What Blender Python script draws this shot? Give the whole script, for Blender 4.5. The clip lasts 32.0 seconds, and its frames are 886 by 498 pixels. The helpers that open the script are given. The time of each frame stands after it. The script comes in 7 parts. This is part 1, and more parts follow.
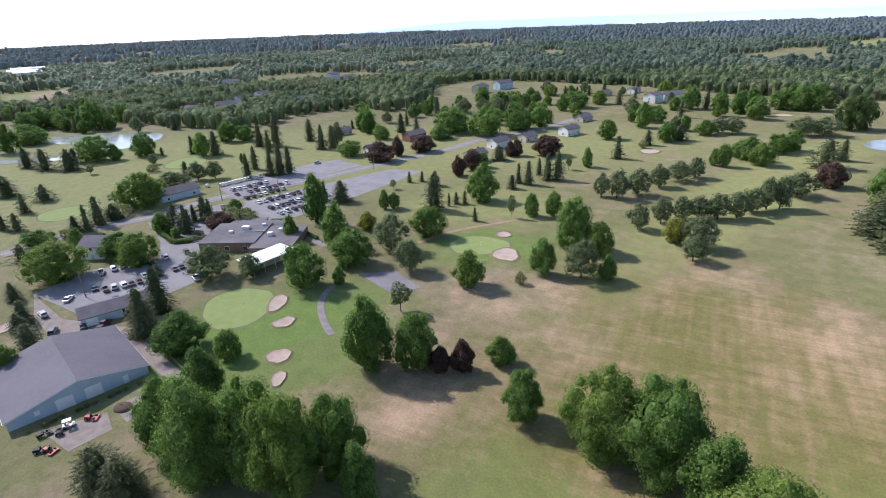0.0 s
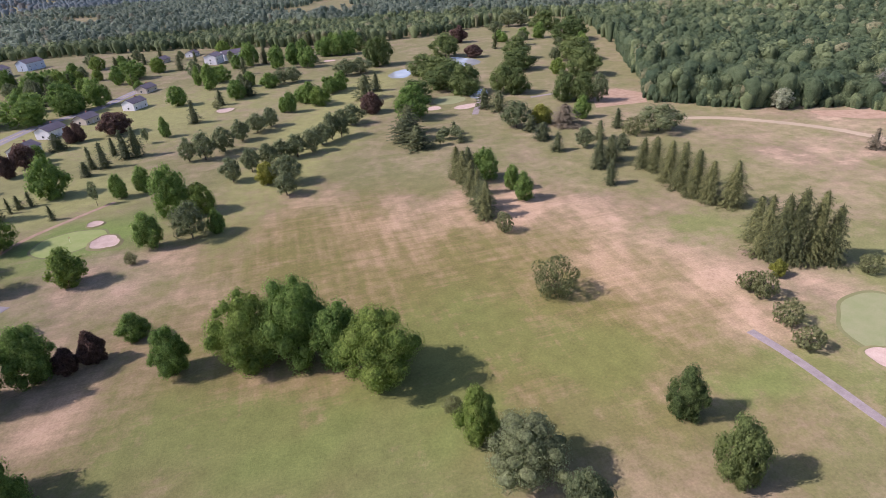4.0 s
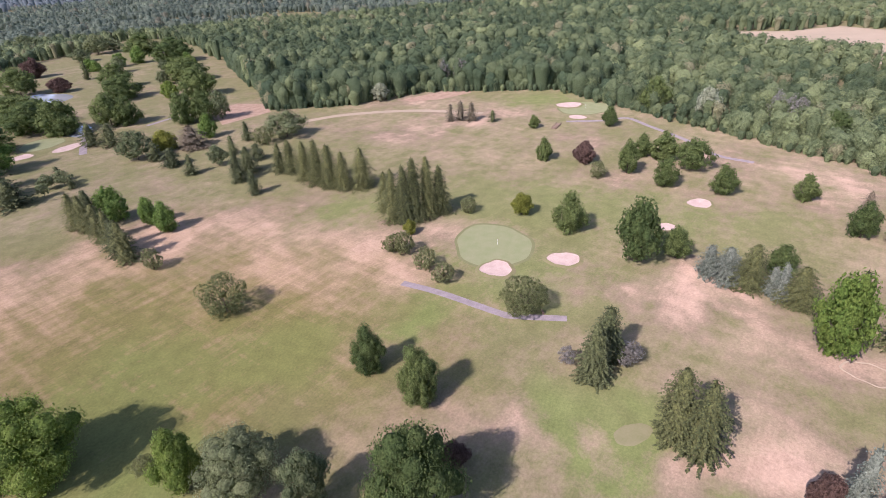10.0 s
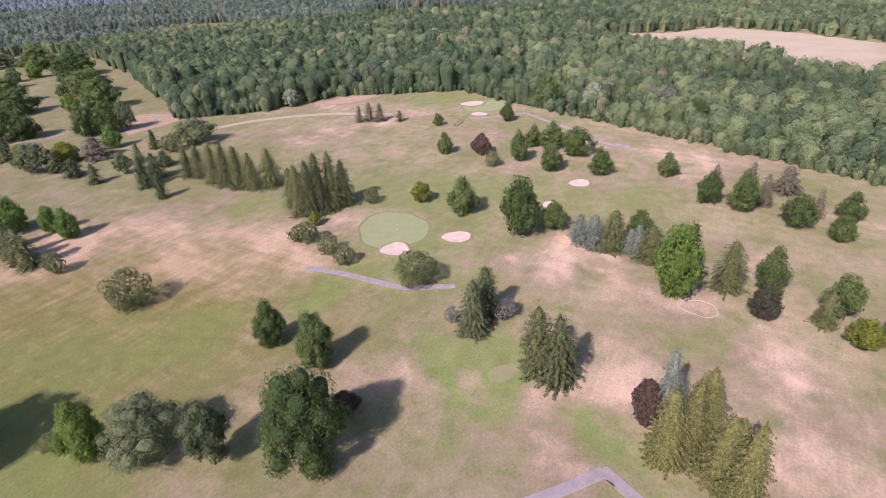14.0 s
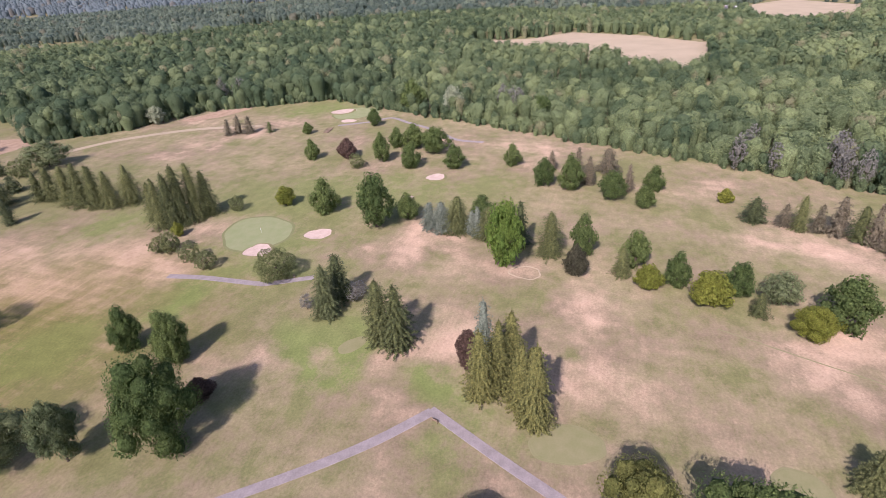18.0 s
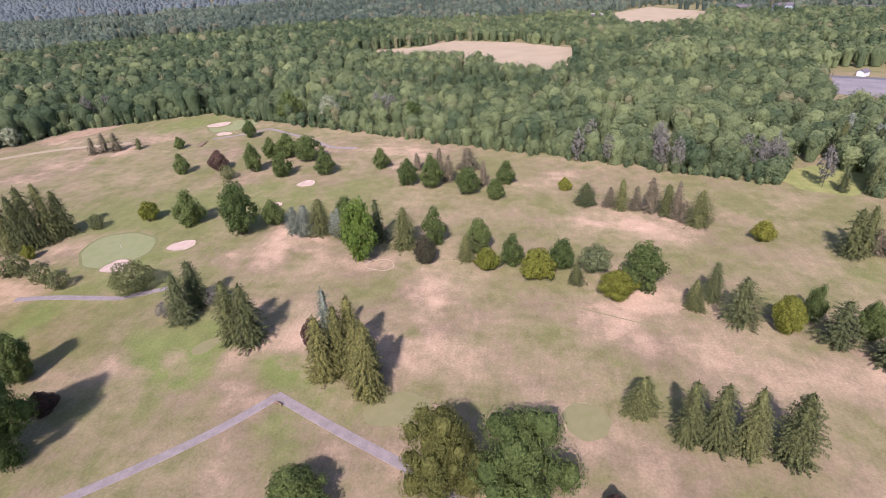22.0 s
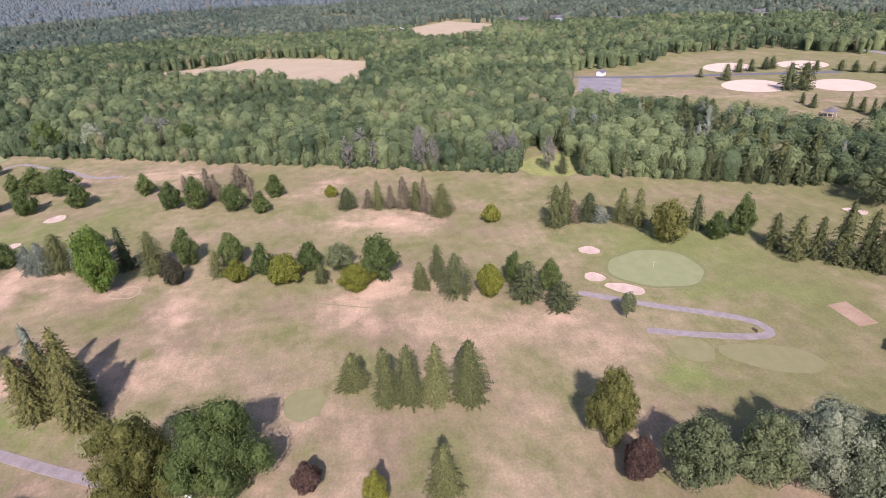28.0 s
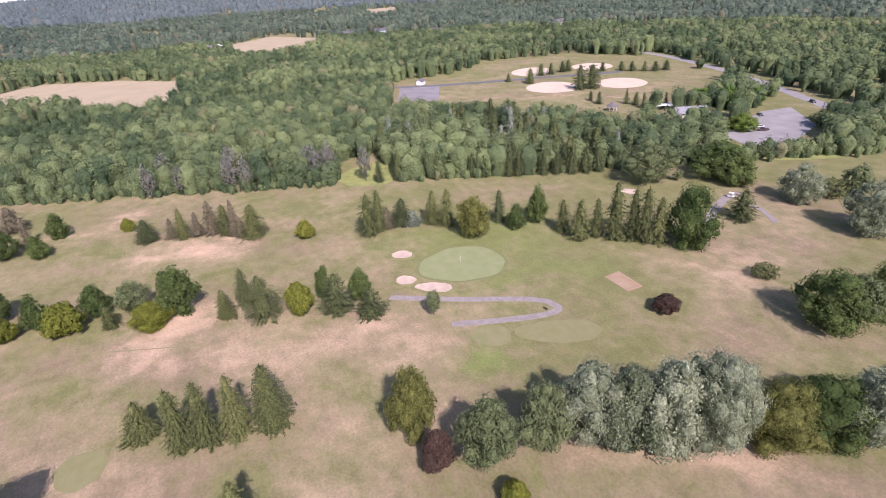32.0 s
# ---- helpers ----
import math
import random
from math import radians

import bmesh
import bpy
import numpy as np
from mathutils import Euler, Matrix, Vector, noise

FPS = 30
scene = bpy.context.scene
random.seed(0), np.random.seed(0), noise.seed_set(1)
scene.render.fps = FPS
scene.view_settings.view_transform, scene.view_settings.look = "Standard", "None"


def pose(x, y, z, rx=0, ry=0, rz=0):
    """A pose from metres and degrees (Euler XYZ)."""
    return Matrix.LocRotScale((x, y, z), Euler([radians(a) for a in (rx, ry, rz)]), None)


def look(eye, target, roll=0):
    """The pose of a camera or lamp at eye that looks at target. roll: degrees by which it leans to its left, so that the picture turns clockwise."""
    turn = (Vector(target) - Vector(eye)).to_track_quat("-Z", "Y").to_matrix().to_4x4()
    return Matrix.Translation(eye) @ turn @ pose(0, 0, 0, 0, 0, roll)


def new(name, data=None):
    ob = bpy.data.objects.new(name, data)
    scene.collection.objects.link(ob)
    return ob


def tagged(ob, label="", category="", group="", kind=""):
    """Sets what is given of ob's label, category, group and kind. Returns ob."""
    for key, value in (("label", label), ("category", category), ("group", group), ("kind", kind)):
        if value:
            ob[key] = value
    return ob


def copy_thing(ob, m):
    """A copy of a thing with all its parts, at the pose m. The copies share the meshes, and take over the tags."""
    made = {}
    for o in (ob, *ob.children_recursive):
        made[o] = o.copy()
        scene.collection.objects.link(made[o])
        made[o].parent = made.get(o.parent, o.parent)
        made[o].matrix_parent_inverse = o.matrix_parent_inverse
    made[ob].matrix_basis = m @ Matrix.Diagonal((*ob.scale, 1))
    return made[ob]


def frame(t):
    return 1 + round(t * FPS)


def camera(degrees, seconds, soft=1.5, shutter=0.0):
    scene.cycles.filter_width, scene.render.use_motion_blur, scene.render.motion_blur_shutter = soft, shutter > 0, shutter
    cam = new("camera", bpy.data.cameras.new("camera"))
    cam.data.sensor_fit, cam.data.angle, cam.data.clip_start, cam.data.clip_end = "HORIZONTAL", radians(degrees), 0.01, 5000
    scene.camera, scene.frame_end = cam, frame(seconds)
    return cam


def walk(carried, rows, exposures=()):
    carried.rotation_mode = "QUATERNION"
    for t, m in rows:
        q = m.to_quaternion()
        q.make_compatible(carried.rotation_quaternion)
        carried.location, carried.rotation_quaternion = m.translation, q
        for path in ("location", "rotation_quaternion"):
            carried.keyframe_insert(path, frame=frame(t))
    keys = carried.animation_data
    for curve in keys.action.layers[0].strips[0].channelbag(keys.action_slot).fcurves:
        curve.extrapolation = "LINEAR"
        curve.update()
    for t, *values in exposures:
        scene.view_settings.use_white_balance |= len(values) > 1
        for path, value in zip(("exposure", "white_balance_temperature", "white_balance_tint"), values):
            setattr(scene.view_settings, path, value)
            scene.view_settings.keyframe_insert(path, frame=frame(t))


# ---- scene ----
cam = camera(79.04, 32.0, soft=0.9)
walk(cam, [
    (0, look((-10.10, 26.96, 80.79), (-51.65, 109.12, 41.74), -2.10)),
    (0.5, look((-9.80, 26.04, 80.74), (-50.28, 108.69, 41.60), -2.10)),
    (1, look((-8.98, 24.79, 80.82), (-46.03, 108.77, 41.14), -2.29)),
    (1.5, look((-7.97, 22.66, 80.76), (-38.57, 108.90, 40.44), -2.50)),
    (2, look((-6.88, 19.81, 80.71), (-29.36, 108.06, 39.39), -2.67)),
    (2.5, look((-5.45, 17.13, 80.73), (-17.39, 106.70, 37.91), -2.90)),
    (3, look((-3.76, 13.53, 80.74), (-3.50, 103.12, 36.32), -3.13)),
    (3.5, look((-2.39, 9.64, 81.61), (9.31, 97.57, 35.44), -3.27)),
    (4, look((-1.89, 7.24, 81.47), (20.77, 92.15, 33.75), -3.26)),
    (4.5, look((-0.63, 4.55, 81.10), (34.15, 84.45, 32.04), -3.28)),
    (6.5, look((0.23, 0.30, 78.11), (63.59, 58.88, 27.59), -1.91)),
    (7, look((-0.11, -0.07, 79.00), (67.01, 55.09, 29.48), -2.55)),
    (7.5, look((-0.20, -0.23, 79.29), (66.98, 55.09, 30.03), -2.69)),
    (8, look((-0.14, -0.19, 79.50), (67.18, 55.20, 30.51), -2.78)),
    (8.5, look((-0.01, -0.14, 79.71), (67.44, 55.26, 30.91), -2.89)),
    (9, look((0.00, -0.00, 80.00), (67.93, 55.01, 31.43), -2.98)),
    (9.5, look((-0.06, -0.20, 80.12), (68.68, 54.00, 31.76), -3.11)),
    (10, look((-0.37, -0.88, 80.00), (69.13, 52.55, 31.87), -3.15)),
    (10.5, look((-0.75, -2.10, 79.74), (69.03, 51.12, 31.79), -3.24)),
    (11, look((-1.39, -3.78, 79.35), (69.08, 48.64, 31.54), -3.25)),
    (11.5, look((-2.19, -5.88, 79.07), (69.03, 45.58, 31.33), -3.23)),
    (12, look((-3.11, -8.51, 78.78), (69.22, 41.39, 31.05), -3.25)),
    (12.5, look((-4.12, -10.95, 78.74), (69.28, 37.37, 31.01), -3.24)),
    (13, look((-5.18, -13.54, 78.64), (69.37, 33.12, 31.04), -3.24)),
    (13.5, look((-6.19, -16.16, 78.82), (69.19, 29.21, 31.28), -3.21)),
    (14, look((-7.22, -18.93, 78.83), (69.11, 24.97, 31.42), -3.26)),
    (14.5, look((-8.38, -21.42, 78.93), (69.05, 20.60, 31.61), -3.24)),
    (16.5, look((-12.08, -31.83, 79.07), (69.16, 2.73, 32.12), -3.44)),
    (17, look((-13.05, -34.73, 79.10), (68.97, -1.91, 32.25), -3.52)),
    (17.5, look((-13.93, -37.30, 79.23), (68.83, -6.36, 32.39), -3.56)),
    (18, look((-14.86, -39.99, 79.14), (68.75, -11.30, 32.38), -3.61)),
    (18.5, look((-15.77, -42.59, 79.11), (68.48, -15.63, 32.47), -3.65)),
    (19, look((-16.77, -45.19, 79.26), (68.06, -20.08, 32.65), -3.62)),
    (19.5, look((-17.58, -47.68, 79.25), (67.88, -24.62, 32.73), -3.69)),
    (20, look((-18.69, -50.49, 79.48), (67.45, -30.01, 33.00), -3.69)),
    (20.5, look((-19.69, -53.06, 79.64), (66.80, -33.97, 33.22), -3.66)),
    (21, look((-20.67, -55.72, 79.70), (66.16, -37.96, 33.39), -3.64)),
    (21.5, look((-21.44, -58.33, 79.68), (65.69, -41.96, 33.41), -3.62)),
    (22, look((-22.38, -61.02, 79.71), (65.16, -47.06, 33.45), -3.56)),
    (22.5, look((-23.41, -63.82, 79.82), (64.48, -52.37, 33.51), -3.57)),
    (23, look((-24.26, -66.43, 79.76), (63.91, -57.42, 33.45), -3.54)),
    (23.5, look((-25.27, -69.06, 79.89), (63.09, -62.23, 33.57), -3.52)),
    (24, look((-26.21, -71.77, 79.87), (62.33, -67.01, 33.64), -3.55)),
    (24.5, look((-26.94, -74.29, 79.75), (61.74, -71.64, 33.60), -3.49)),
    (25, look((-27.90, -76.84, 79.70), (60.86, -76.39, 33.64), -3.50)),
    (25.5, look((-28.59, -79.55, 79.71), (60.16, -81.30, 33.67), -3.52)),
    (27.5, look((-32.45, -89.93, 79.43), (55.88, -100.55, 33.78), -3.41)),
    (28, look((-33.00, -93.15, 79.05), (55.14, -105.79, 33.53), -3.48)),
    (28.5, look((-33.79, -95.98, 78.89), (54.12, -110.51, 33.50), -3.51)),
    (29, look((-34.81, -98.66, 78.96), (52.71, -115.52, 33.62), -3.50)),
    (29.5, look((-35.60, -101.02, 78.83), (51.45, -120.40, 33.58), -3.46)),
    (30, look((-36.42, -103.53, 78.93), (50.03, -125.51, 33.74), -3.49)),
    (30.5, look((-37.02, -105.70, 78.81), (48.67, -130.56, 33.66), -3.59)),
    (31, look((-37.52, -107.24, 78.59), (47.31, -135.08, 33.54), -3.65)),
    (31.5, look((-37.63, -108.10, 78.22), (46.17, -138.79, 33.09), -3.70)),
    (32, look((-37.39, -108.06, 77.80), (43.94, -144.99, 32.83), -3.48)),
], [(0, 0.73, 5860, 16), (1.5, 0.71, 5880, 17), (4, 0.66, 6160, 32), (7, 0.75, 6060, 33), (9, 0.75, 6060, 34), (14, 0.73, 6080, 36), (17, 0.67, 6180, 32), (26, 0.67, 6200, 30), (32, 0.70, 6190, 29)])

# ---- light ----
SUN_AZ, SUN_EL = 174.0, 41.5          # where the sun stands: degrees from +x, and its height
world = bpy.data.worlds.new("sky_world")
scene.world = world
world.use_nodes = True
wn = world.node_tree.nodes
sky = wn.new("ShaderNodeTexSky")
sky.sky_type, sky.sun_disc = "NISHITA", False
sky.sun_elevation, sky.sun_rotation = radians(SUN_EL), radians(90 - SUN_AZ)
sky.air_density, sky.dust_density, sky.ozone_density = 1.0, 1.2, 1.5
wn["Background"].inputs[1].default_value = 0.12
# a hazy white horizon all round
hz = {k: wn.new(n) for k, n in (("xyz", "ShaderNodeSeparateXYZ"), ("ramp", "ShaderNodeMapRange"), ("mix", "ShaderNodeMix"))}
hz["mix"].data_type = "RGBA"
hz["mix"].inputs[7].default_value = (6.6, 7.0, 7.5, 1)
for i, v in ((1, 0.0), (2, 0.16), (3, 0.9), (4, 0.0)):
    hz["ramp"].inputs[i].default_value = v
wl = world.node_tree.links
tc = wn.new("ShaderNodeTexCoord")
wl.new(tc.outputs["Generated"], hz["xyz"].inputs[0])
wl.new(hz["xyz"].outputs[2], hz["ramp"].inputs[0])
wl.new(hz["ramp"].outputs[0], hz["mix"].inputs[0])
wl.new(sky.outputs[0], hz["mix"].inputs[6])
wl.new(hz["mix"].outputs[2], wn["Background"].inputs[0])
sun = new("sun", bpy.data.lights.new("sun", "SUN"))
sun.data.energy, sun.data.angle, sun.data.color = 4.0, radians(0.6), (1.0, 0.94, 0.88)
se, sa = radians(SUN_EL), radians(SUN_AZ)
sun.matrix_world = look((400 * math.cos(se) * math.cos(sa), 400 * math.cos(se) * math.sin(sa), 400 * math.sin(se)), (0, 0, 0))
scene.view_settings.exposure = 0.0

# ---- materials ----


class Mat:
    """A small builder for node materials."""

    def __init__(self, name, rough=0.8, metal=0.0, spec=0.3):
        self.m = bpy.data.materials.new(name)
        self.m.use_nodes = True
        self.n, self.l = self.m.node_tree.nodes, self.m.node_tree.links
        self.b = self.n["Principled BSDF"]
        self.b.inputs["Roughness"].default_value = rough
        self.b.inputs["Metallic"].default_value = metal
        self.b.inputs["Specular IOR Level"].default_value = spec
        self.b.inputs["Diffuse Roughness"].default_value = 0.35 if rough > 0.7 else 0.0

    def coords(self):
        return self.n.new("ShaderNodeNewGeometry").outputs["Position"]

    def noise(self, scale, detail=3.0, rough=0.55, vec=None, stretch=None):
        t = self.n.new("ShaderNodeTexNoise")
        t.inputs["Scale"].default_value, t.inputs["Detail"].default_value, t.inputs["Roughness"].default_value = scale, detail, rough
        v = vec or self.coords()
        if stretch:
            mp = self.n.new("ShaderNodeMapping")
            mp.inputs["Rotation"].default_value = (0, 0, radians(stretch[3]))
            mp.inputs["Scale"].default_value = stretch[:3]
            self.l.new(v, mp.inputs[0])
            v = mp.outputs[0]
        self.l.new(v, t.inputs["Vector"])
        return t.outputs["Fac"]

    def attr(self, name):
        a = self.n.new("ShaderNodeAttribute")
        a.attribute_name = name
        return a.outputs["Fac"]

    def span(self, x, a, b, lo=0.0, hi=1.0):
        r = self.n.new("ShaderNodeMapRange")
        r.inputs[1].default_value, r.inputs[2].default_value, r.inputs[3].default_value, r.inputs[4].default_value = a, b, lo, hi
        self.l.new(x, r.inputs[0])
        return r.outputs[0]

    def math(self, op, a, b):
        r = self.n.new("ShaderNodeMath")
        r.operation = op
        for i, v in enumerate((a, b)):
            if isinstance(v, (int, float)):
                r.inputs[i].default_value = v
            else:
                self.l.new(v, r.inputs[i])
        return r.outputs[0]

    def mix(self, f, a, b, kind="MIX"):
        r = self.n.new("ShaderNodeMix")
        r.data_type, r.blend_type = "RGBA", kind
        r.clamp_result = False
        for i, v in ((0, f), (6, a), (7, b)):
            if isinstance(v, (int, float)):
                r.inputs[i].default_value = v
            elif isinstance(v, tuple):
                r.inputs[i].default_value = (*v, 1)
            else:
                self.l.new(v, r.inputs[i])
        return r.outputs[2]

    def colour(self, c):
        if isinstance(c, tuple):
            self.b.inputs["Base Color"].default_value = (*c, 1)
        else:
            self.l.new(c, self.b.inputs["Base Color"])
        return self

    def bump(self, h, strength=0.4, dist=0.05):
        u = self.n.new("ShaderNodeBump")
        u.inputs["Strength"].default_value, u.inputs["Distance"].default_value = strength, dist
        self.l.new(h, u.inputs["Height"])
        self.l.new(u.outputs[0], self.b.inputs["Normal"])
        return self


def worn(name, c, c2=None, scale=0.6, rough=0.8, metal=0.0, spec=0.3, amount=1.0, fine=9.0):
    """A surface of one colour with stains and grain at two scales."""
    k = Mat(name, rough, metal, spec)
    c2 = c2 or tuple(v * 0.72 for v in c)
    big = k.span(k.noise(scale, 4.0), 0.35, 0.68)
    small = k.span(k.noise(fine, 2.0), 0.3, 0.75, 0.0, 0.5)
    f = k.math("MULTIPLY", k.math("ADD", k.math("MULTIPLY", big, 0.65), small), amount)
    k.colour(k.mix(f, c, c2))
    k.bump(k.noise(fine * 2, 2.0), 0.25, 0.02)
    return k.m


def foliage(name, c, c2, tint=False, trans=0.50, grain=0.7):
    k = Mat(name, 0.75, 0.0, 0.2)
    g = k.n.new("ShaderNodeNewGeometry").outputs["Random Per Island"]
    o = k.n.new("ShaderNodeObjectInfo").outputs["Random"]
    f = k.math("ADD", k.math("MULTIPLY", g, 0.22 if tint else 0.55), k.math("MULTIPLY", k.attr("tint") if tint else o, 0.95 if tint else 0.6))
    col = k.mix(k.math("MINIMUM", f, 1.0), c, c2)
    if tint:
        rust = k.span(k.attr("tint"), 0.9, 0.95)
        col = k.mix(k.math("MULTIPLY", rust, 0.5), col, (0.24, 0.19, 0.13))
    leafy = k.noise(1.7 if grain else 0.02, 4.0, 0.75)
    col = k.mix(1.0, col, k.span(leafy, 0.33, 0.68, 0.45 if grain else 0.8, 1.45 if grain else 1.2), "MULTIPLY")
    k.colour(col)
    if grain:
        k.bump(leafy, 1.0, grain)
    tr = k.n.new("ShaderNodeBsdfTranslucent")
    k.l.new(col, tr.inputs[0])
    mx = k.n.new("ShaderNodeMixShader")
    mx.inputs[0].default_value = trans
    k.l.new(k.b.outputs[0], mx.inputs[1])
    k.l.new(tr.outputs[0], mx.inputs[2])
    k.l.new(mx.outputs[0], k.n["Material Output"].inputs[0])
    return k.m


def grass_material():
    """Turf: green where it was watered, straw where it dried out, with soft patches, faint mowing lines and grain."""
    k = Mat("dry_turf", 0.92, 0.0, 0.1)
    n1, n2, n3, n4 = k.noise(0.018, 4.0, 0.6), k.noise(0.075, 4.0, 0.6), k.noise(0.33, 5.0, 0.66), k.noise(2.2, 4.0, 0.7)
    d = k.attr("dry")
    for n, amount in ((n1, 1.25), (n2, 1.1), (n3, 0.85), (n4, 0.42)):
        d = k.math("ADD", d, k.math("MULTIPLY", k.math("SUBTRACT", n, 0.5), amount))
    streak = k.noise(0.6, 3.0, 0.6, stretch=(0.05, 1.0, 1.0, 20.0))
    streak2 = k.noise(0.42, 2.0, 0.5, stretch=(1.0, 0.05, 1.0, 20.0))
    st = k.math("MULTIPLY", k.math("SUBTRACT", k.math("ADD", streak, streak2), 1.0), 0.85)
    d = k.math("ADD", d, k.math("MULTIPLY", st, k.attr("mown")))
    lines = k.noise(0.8, 3.0, 0.6, stretch=(0.03, 1.0, 1.0, -38.0))
    lines2 = k.noise(0.7, 3.0, 0.6, stretch=(0.035, 1.0, 1.0, 68.0))
    d = k.math("ADD", d, k.math("MULTIPLY", k.math("SUBTRACT", lines, 0.5), k.span(n1, 0.45, 0.6, 0.0, 0.34)))
    d = k.math("ADD", d, k.math("MULTIPLY", k.math("SUBTRACT", lines2, 0.5), k.span(n1, 0.4, 0.55, 0.34, 0.0)))
    green = k.mix(k.span(n2, 0.3, 0.7), (0.148, 0.148, 0.061), (0.186, 0.170, 0.080))
    green = k.mix(k.attr("mown"), green, (0.152, 0.138, 0.046))
    green = k.mix(k.attr("fair"), green, (0.226, 0.226, 0.088))
    green = k.mix(k.attr("lush"), green, (0.142, 0.196, 0.050))
    straw = k.mix(k.span(n3, 0.3, 0.7), (0.462, 0.328, 0.228), (0.366, 0.260, 0.172))
    brown = k.mix(k.span(k.noise(0.028, 5.0, 0.65), 0.42, 0.62), (0.258, 0.208, 0.124), (0.212, 0.162, 0.104))
    brown = k.mix(k.attr("mown"), brown, k.mix(k.span(n2, 0.35, 0.65), (0.205, 0.158, 0.070), (0.246, 0.186, 0.092)))
    straw = k.mix(k.attr("mown"), straw, k.mix(k.span(n3, 0.3, 0.7), (0.385, 0.272, 0.160), (0.300, 0.212, 0.118)))
    mid = k.mix(k.span(d, 0.08, 0.50), green, brown)
    col = k.mix(k.span(d, 0.50, 0.98), mid, straw)
    grain = k.math("ADD", k.span(k.noise(1.6, 6.0, 0.75), 0.25, 0.75, 0.36, 0.64), k.span(k.noise(0.22, 3.0, 0.6), 0.3, 0.7, -0.06, 0.06))
    k.colour(k.mix(1.0, col, k.math("MULTIPLY", grain, 2.0), "MULTIPLY"))
    k.bump(k.noise(3.0, 4.0, 0.7), 0.5, 0.15)
    return k.m


M_GRASS = grass_material()
M_GREEN = worn("putting_green_turf", (0.180, 0.210, 0.092), (0.232, 0.236, 0.128), 0.3, 0.9, 0, 0.1, 1, 3.0)
M_GREEN_LUSH = worn("watered_green_turf", (0.205, 0.262, 0.078), (0.268, 0.298, 0.118), 0.3, 0.9, 0, 0.1, 1, 3.0)
M_TEE = worn("worn_tee_turf", (0.176, 0.176, 0.080), (0.222, 0.202, 0.108), 0.35, 0.9, 0, 0.1, 1, 3.0)
M_SAND = worn("bunker_sand", (0.49, 0.385, 0.315), (0.37, 0.28, 0.225), 0.35, 0.95, 0, 0.1, 1, 3.0)
M_PATH = worn("cart_path_asphalt", (0.285, 0.246, 0.236), (0.19, 0.164, 0.152), 0.5, 0.9, 0, 0.2, 1, 4.0)
M_ASPHALT = worn("old_asphalt", (0.300, 0.278, 0.270), (0.205, 0.190, 0.188), 0.12, 0.9, 0, 0.2, 1, 2.5)
M_ROAD = worn("road_asphalt", (0.27, 0.25, 0.25), (0.20, 0.185, 0.19), 0.15, 0.9, 0, 0.2, 1, 3.0)
M_DIRT = worn("bare_earth", (0.36, 0.26, 0.18), (0.25, 0.17, 0.11), 0.3, 0.95, 0, 0.1, 1, 3.0)
M_GRAVEL = worn("yard_gravel", (0.34, 0.285, 0.245), (0.22, 0.18, 0.155), 0.4, 0.95, 0, 0.1, 1, 4.0)
M_FIELD = worn("cut_hay_field", (0.365, 0.292, 0.198), (0.285, 0.235, 0.155), 0.04, 0.95, 0, 0.1, 1, 0.6)
# distance haze is painted into these pale blue-green leaf colours
M_HORIZON = foliage("hazed_horizon_woodland", (0.186, 0.234, 0.238), (0.252, 0.298, 0.296), tint=True, trans=0.58, grain=0)
M_BARK = worn("bark", (0.13, 0.10, 0.075), (0.07, 0.055, 0.04), 2.0, 0.95, 0, 0.1, 1, 12.0)
M_WOODS = foliage("mixed_woodland_leaves", (0.060, 0.100, 0.050), (0.268, 0.320, 0.138), tint=True, grain=0.4, trans=0.34)
# leaf colours paled and blued in place of distance haze
M_FAR = foliage("hazed_distant_woodland_leaves", (0.108, 0.152, 0.118), (0.270, 0.322, 0.220), tint=True, trans=0.58, grain=0)
LEAF = {
    "maple": foliage("maple_leaves", (0.098, 0.186, 0.042), (0.232, 0.346, 0.080)),
    "bright": foliage("bright_green_leaves", (0.128, 0.222, 0.042), (0.268, 0.352, 0.076)),
    "gold": foliage("yellow_green_leaves", (0.205, 0.240, 0.042), (0.370, 0.372, 0.072)),
    "grey": foliage("grey_green_leaves", (0.138, 0.182, 0.082), (0.278, 0.318, 0.152)),
    "silver": foliage("silvery_leaves", (0.140, 0.182, 0.086), (0.510, 0.545, 0.370)),
    "plum": foliage("dark_plum_leaves", (0.112, 0.068, 0.052), (0.205, 0.136, 0.102)),
    "dark": foliage("blackish_green_leaves", (0.072, 0.072, 0.044), (0.130, 0.124, 0.074)),
    "oak": foliage("deep_green_leaves", (0.084, 0.136, 0.042), (0.204, 0.260, 0.082)),
    "olive": foliage("olive_gold_leaves", (0.132, 0.150, 0.044), (0.318, 0.312, 0.094)),
    # lighter copy of the spruce needles, with sunlight put into the colour
    "sunlit": foliage("sunlit_spruce_needles", (0.078, 0.086, 0.029), (0.272, 0.262, 0.082), trans=0.15),
    "bare": foliage("grey_twigs", (0.255, 0.245, 0.205), (0.350, 0.335, 0.285)),
    "spruce": foliage("spruce_needles", (0.050, 0.067, 0.027), (0.174, 0.184, 0.066), trans=0.1),
    "fir": foliage("dark_fir_needles", (0.050, 0.069, 0.030), (0.138, 0.156, 0.062), trans=0.1),
    "blue": foliage("blue_spruce_needles", (0.104, 0.130, 0.092), (0.250, 0.280, 0.205), trans=0.1),
    "brown": foliage("browning_needles", (0.134, 0.122, 0.073), (0.207, 0.171, 0.110), trans=0.1),
    "shrub": foliage("olive_shrub_leaves", (0.162, 0.192, 0.070), (0.270, 0.288, 0.128)),
}

# ---- mesh helpers ----


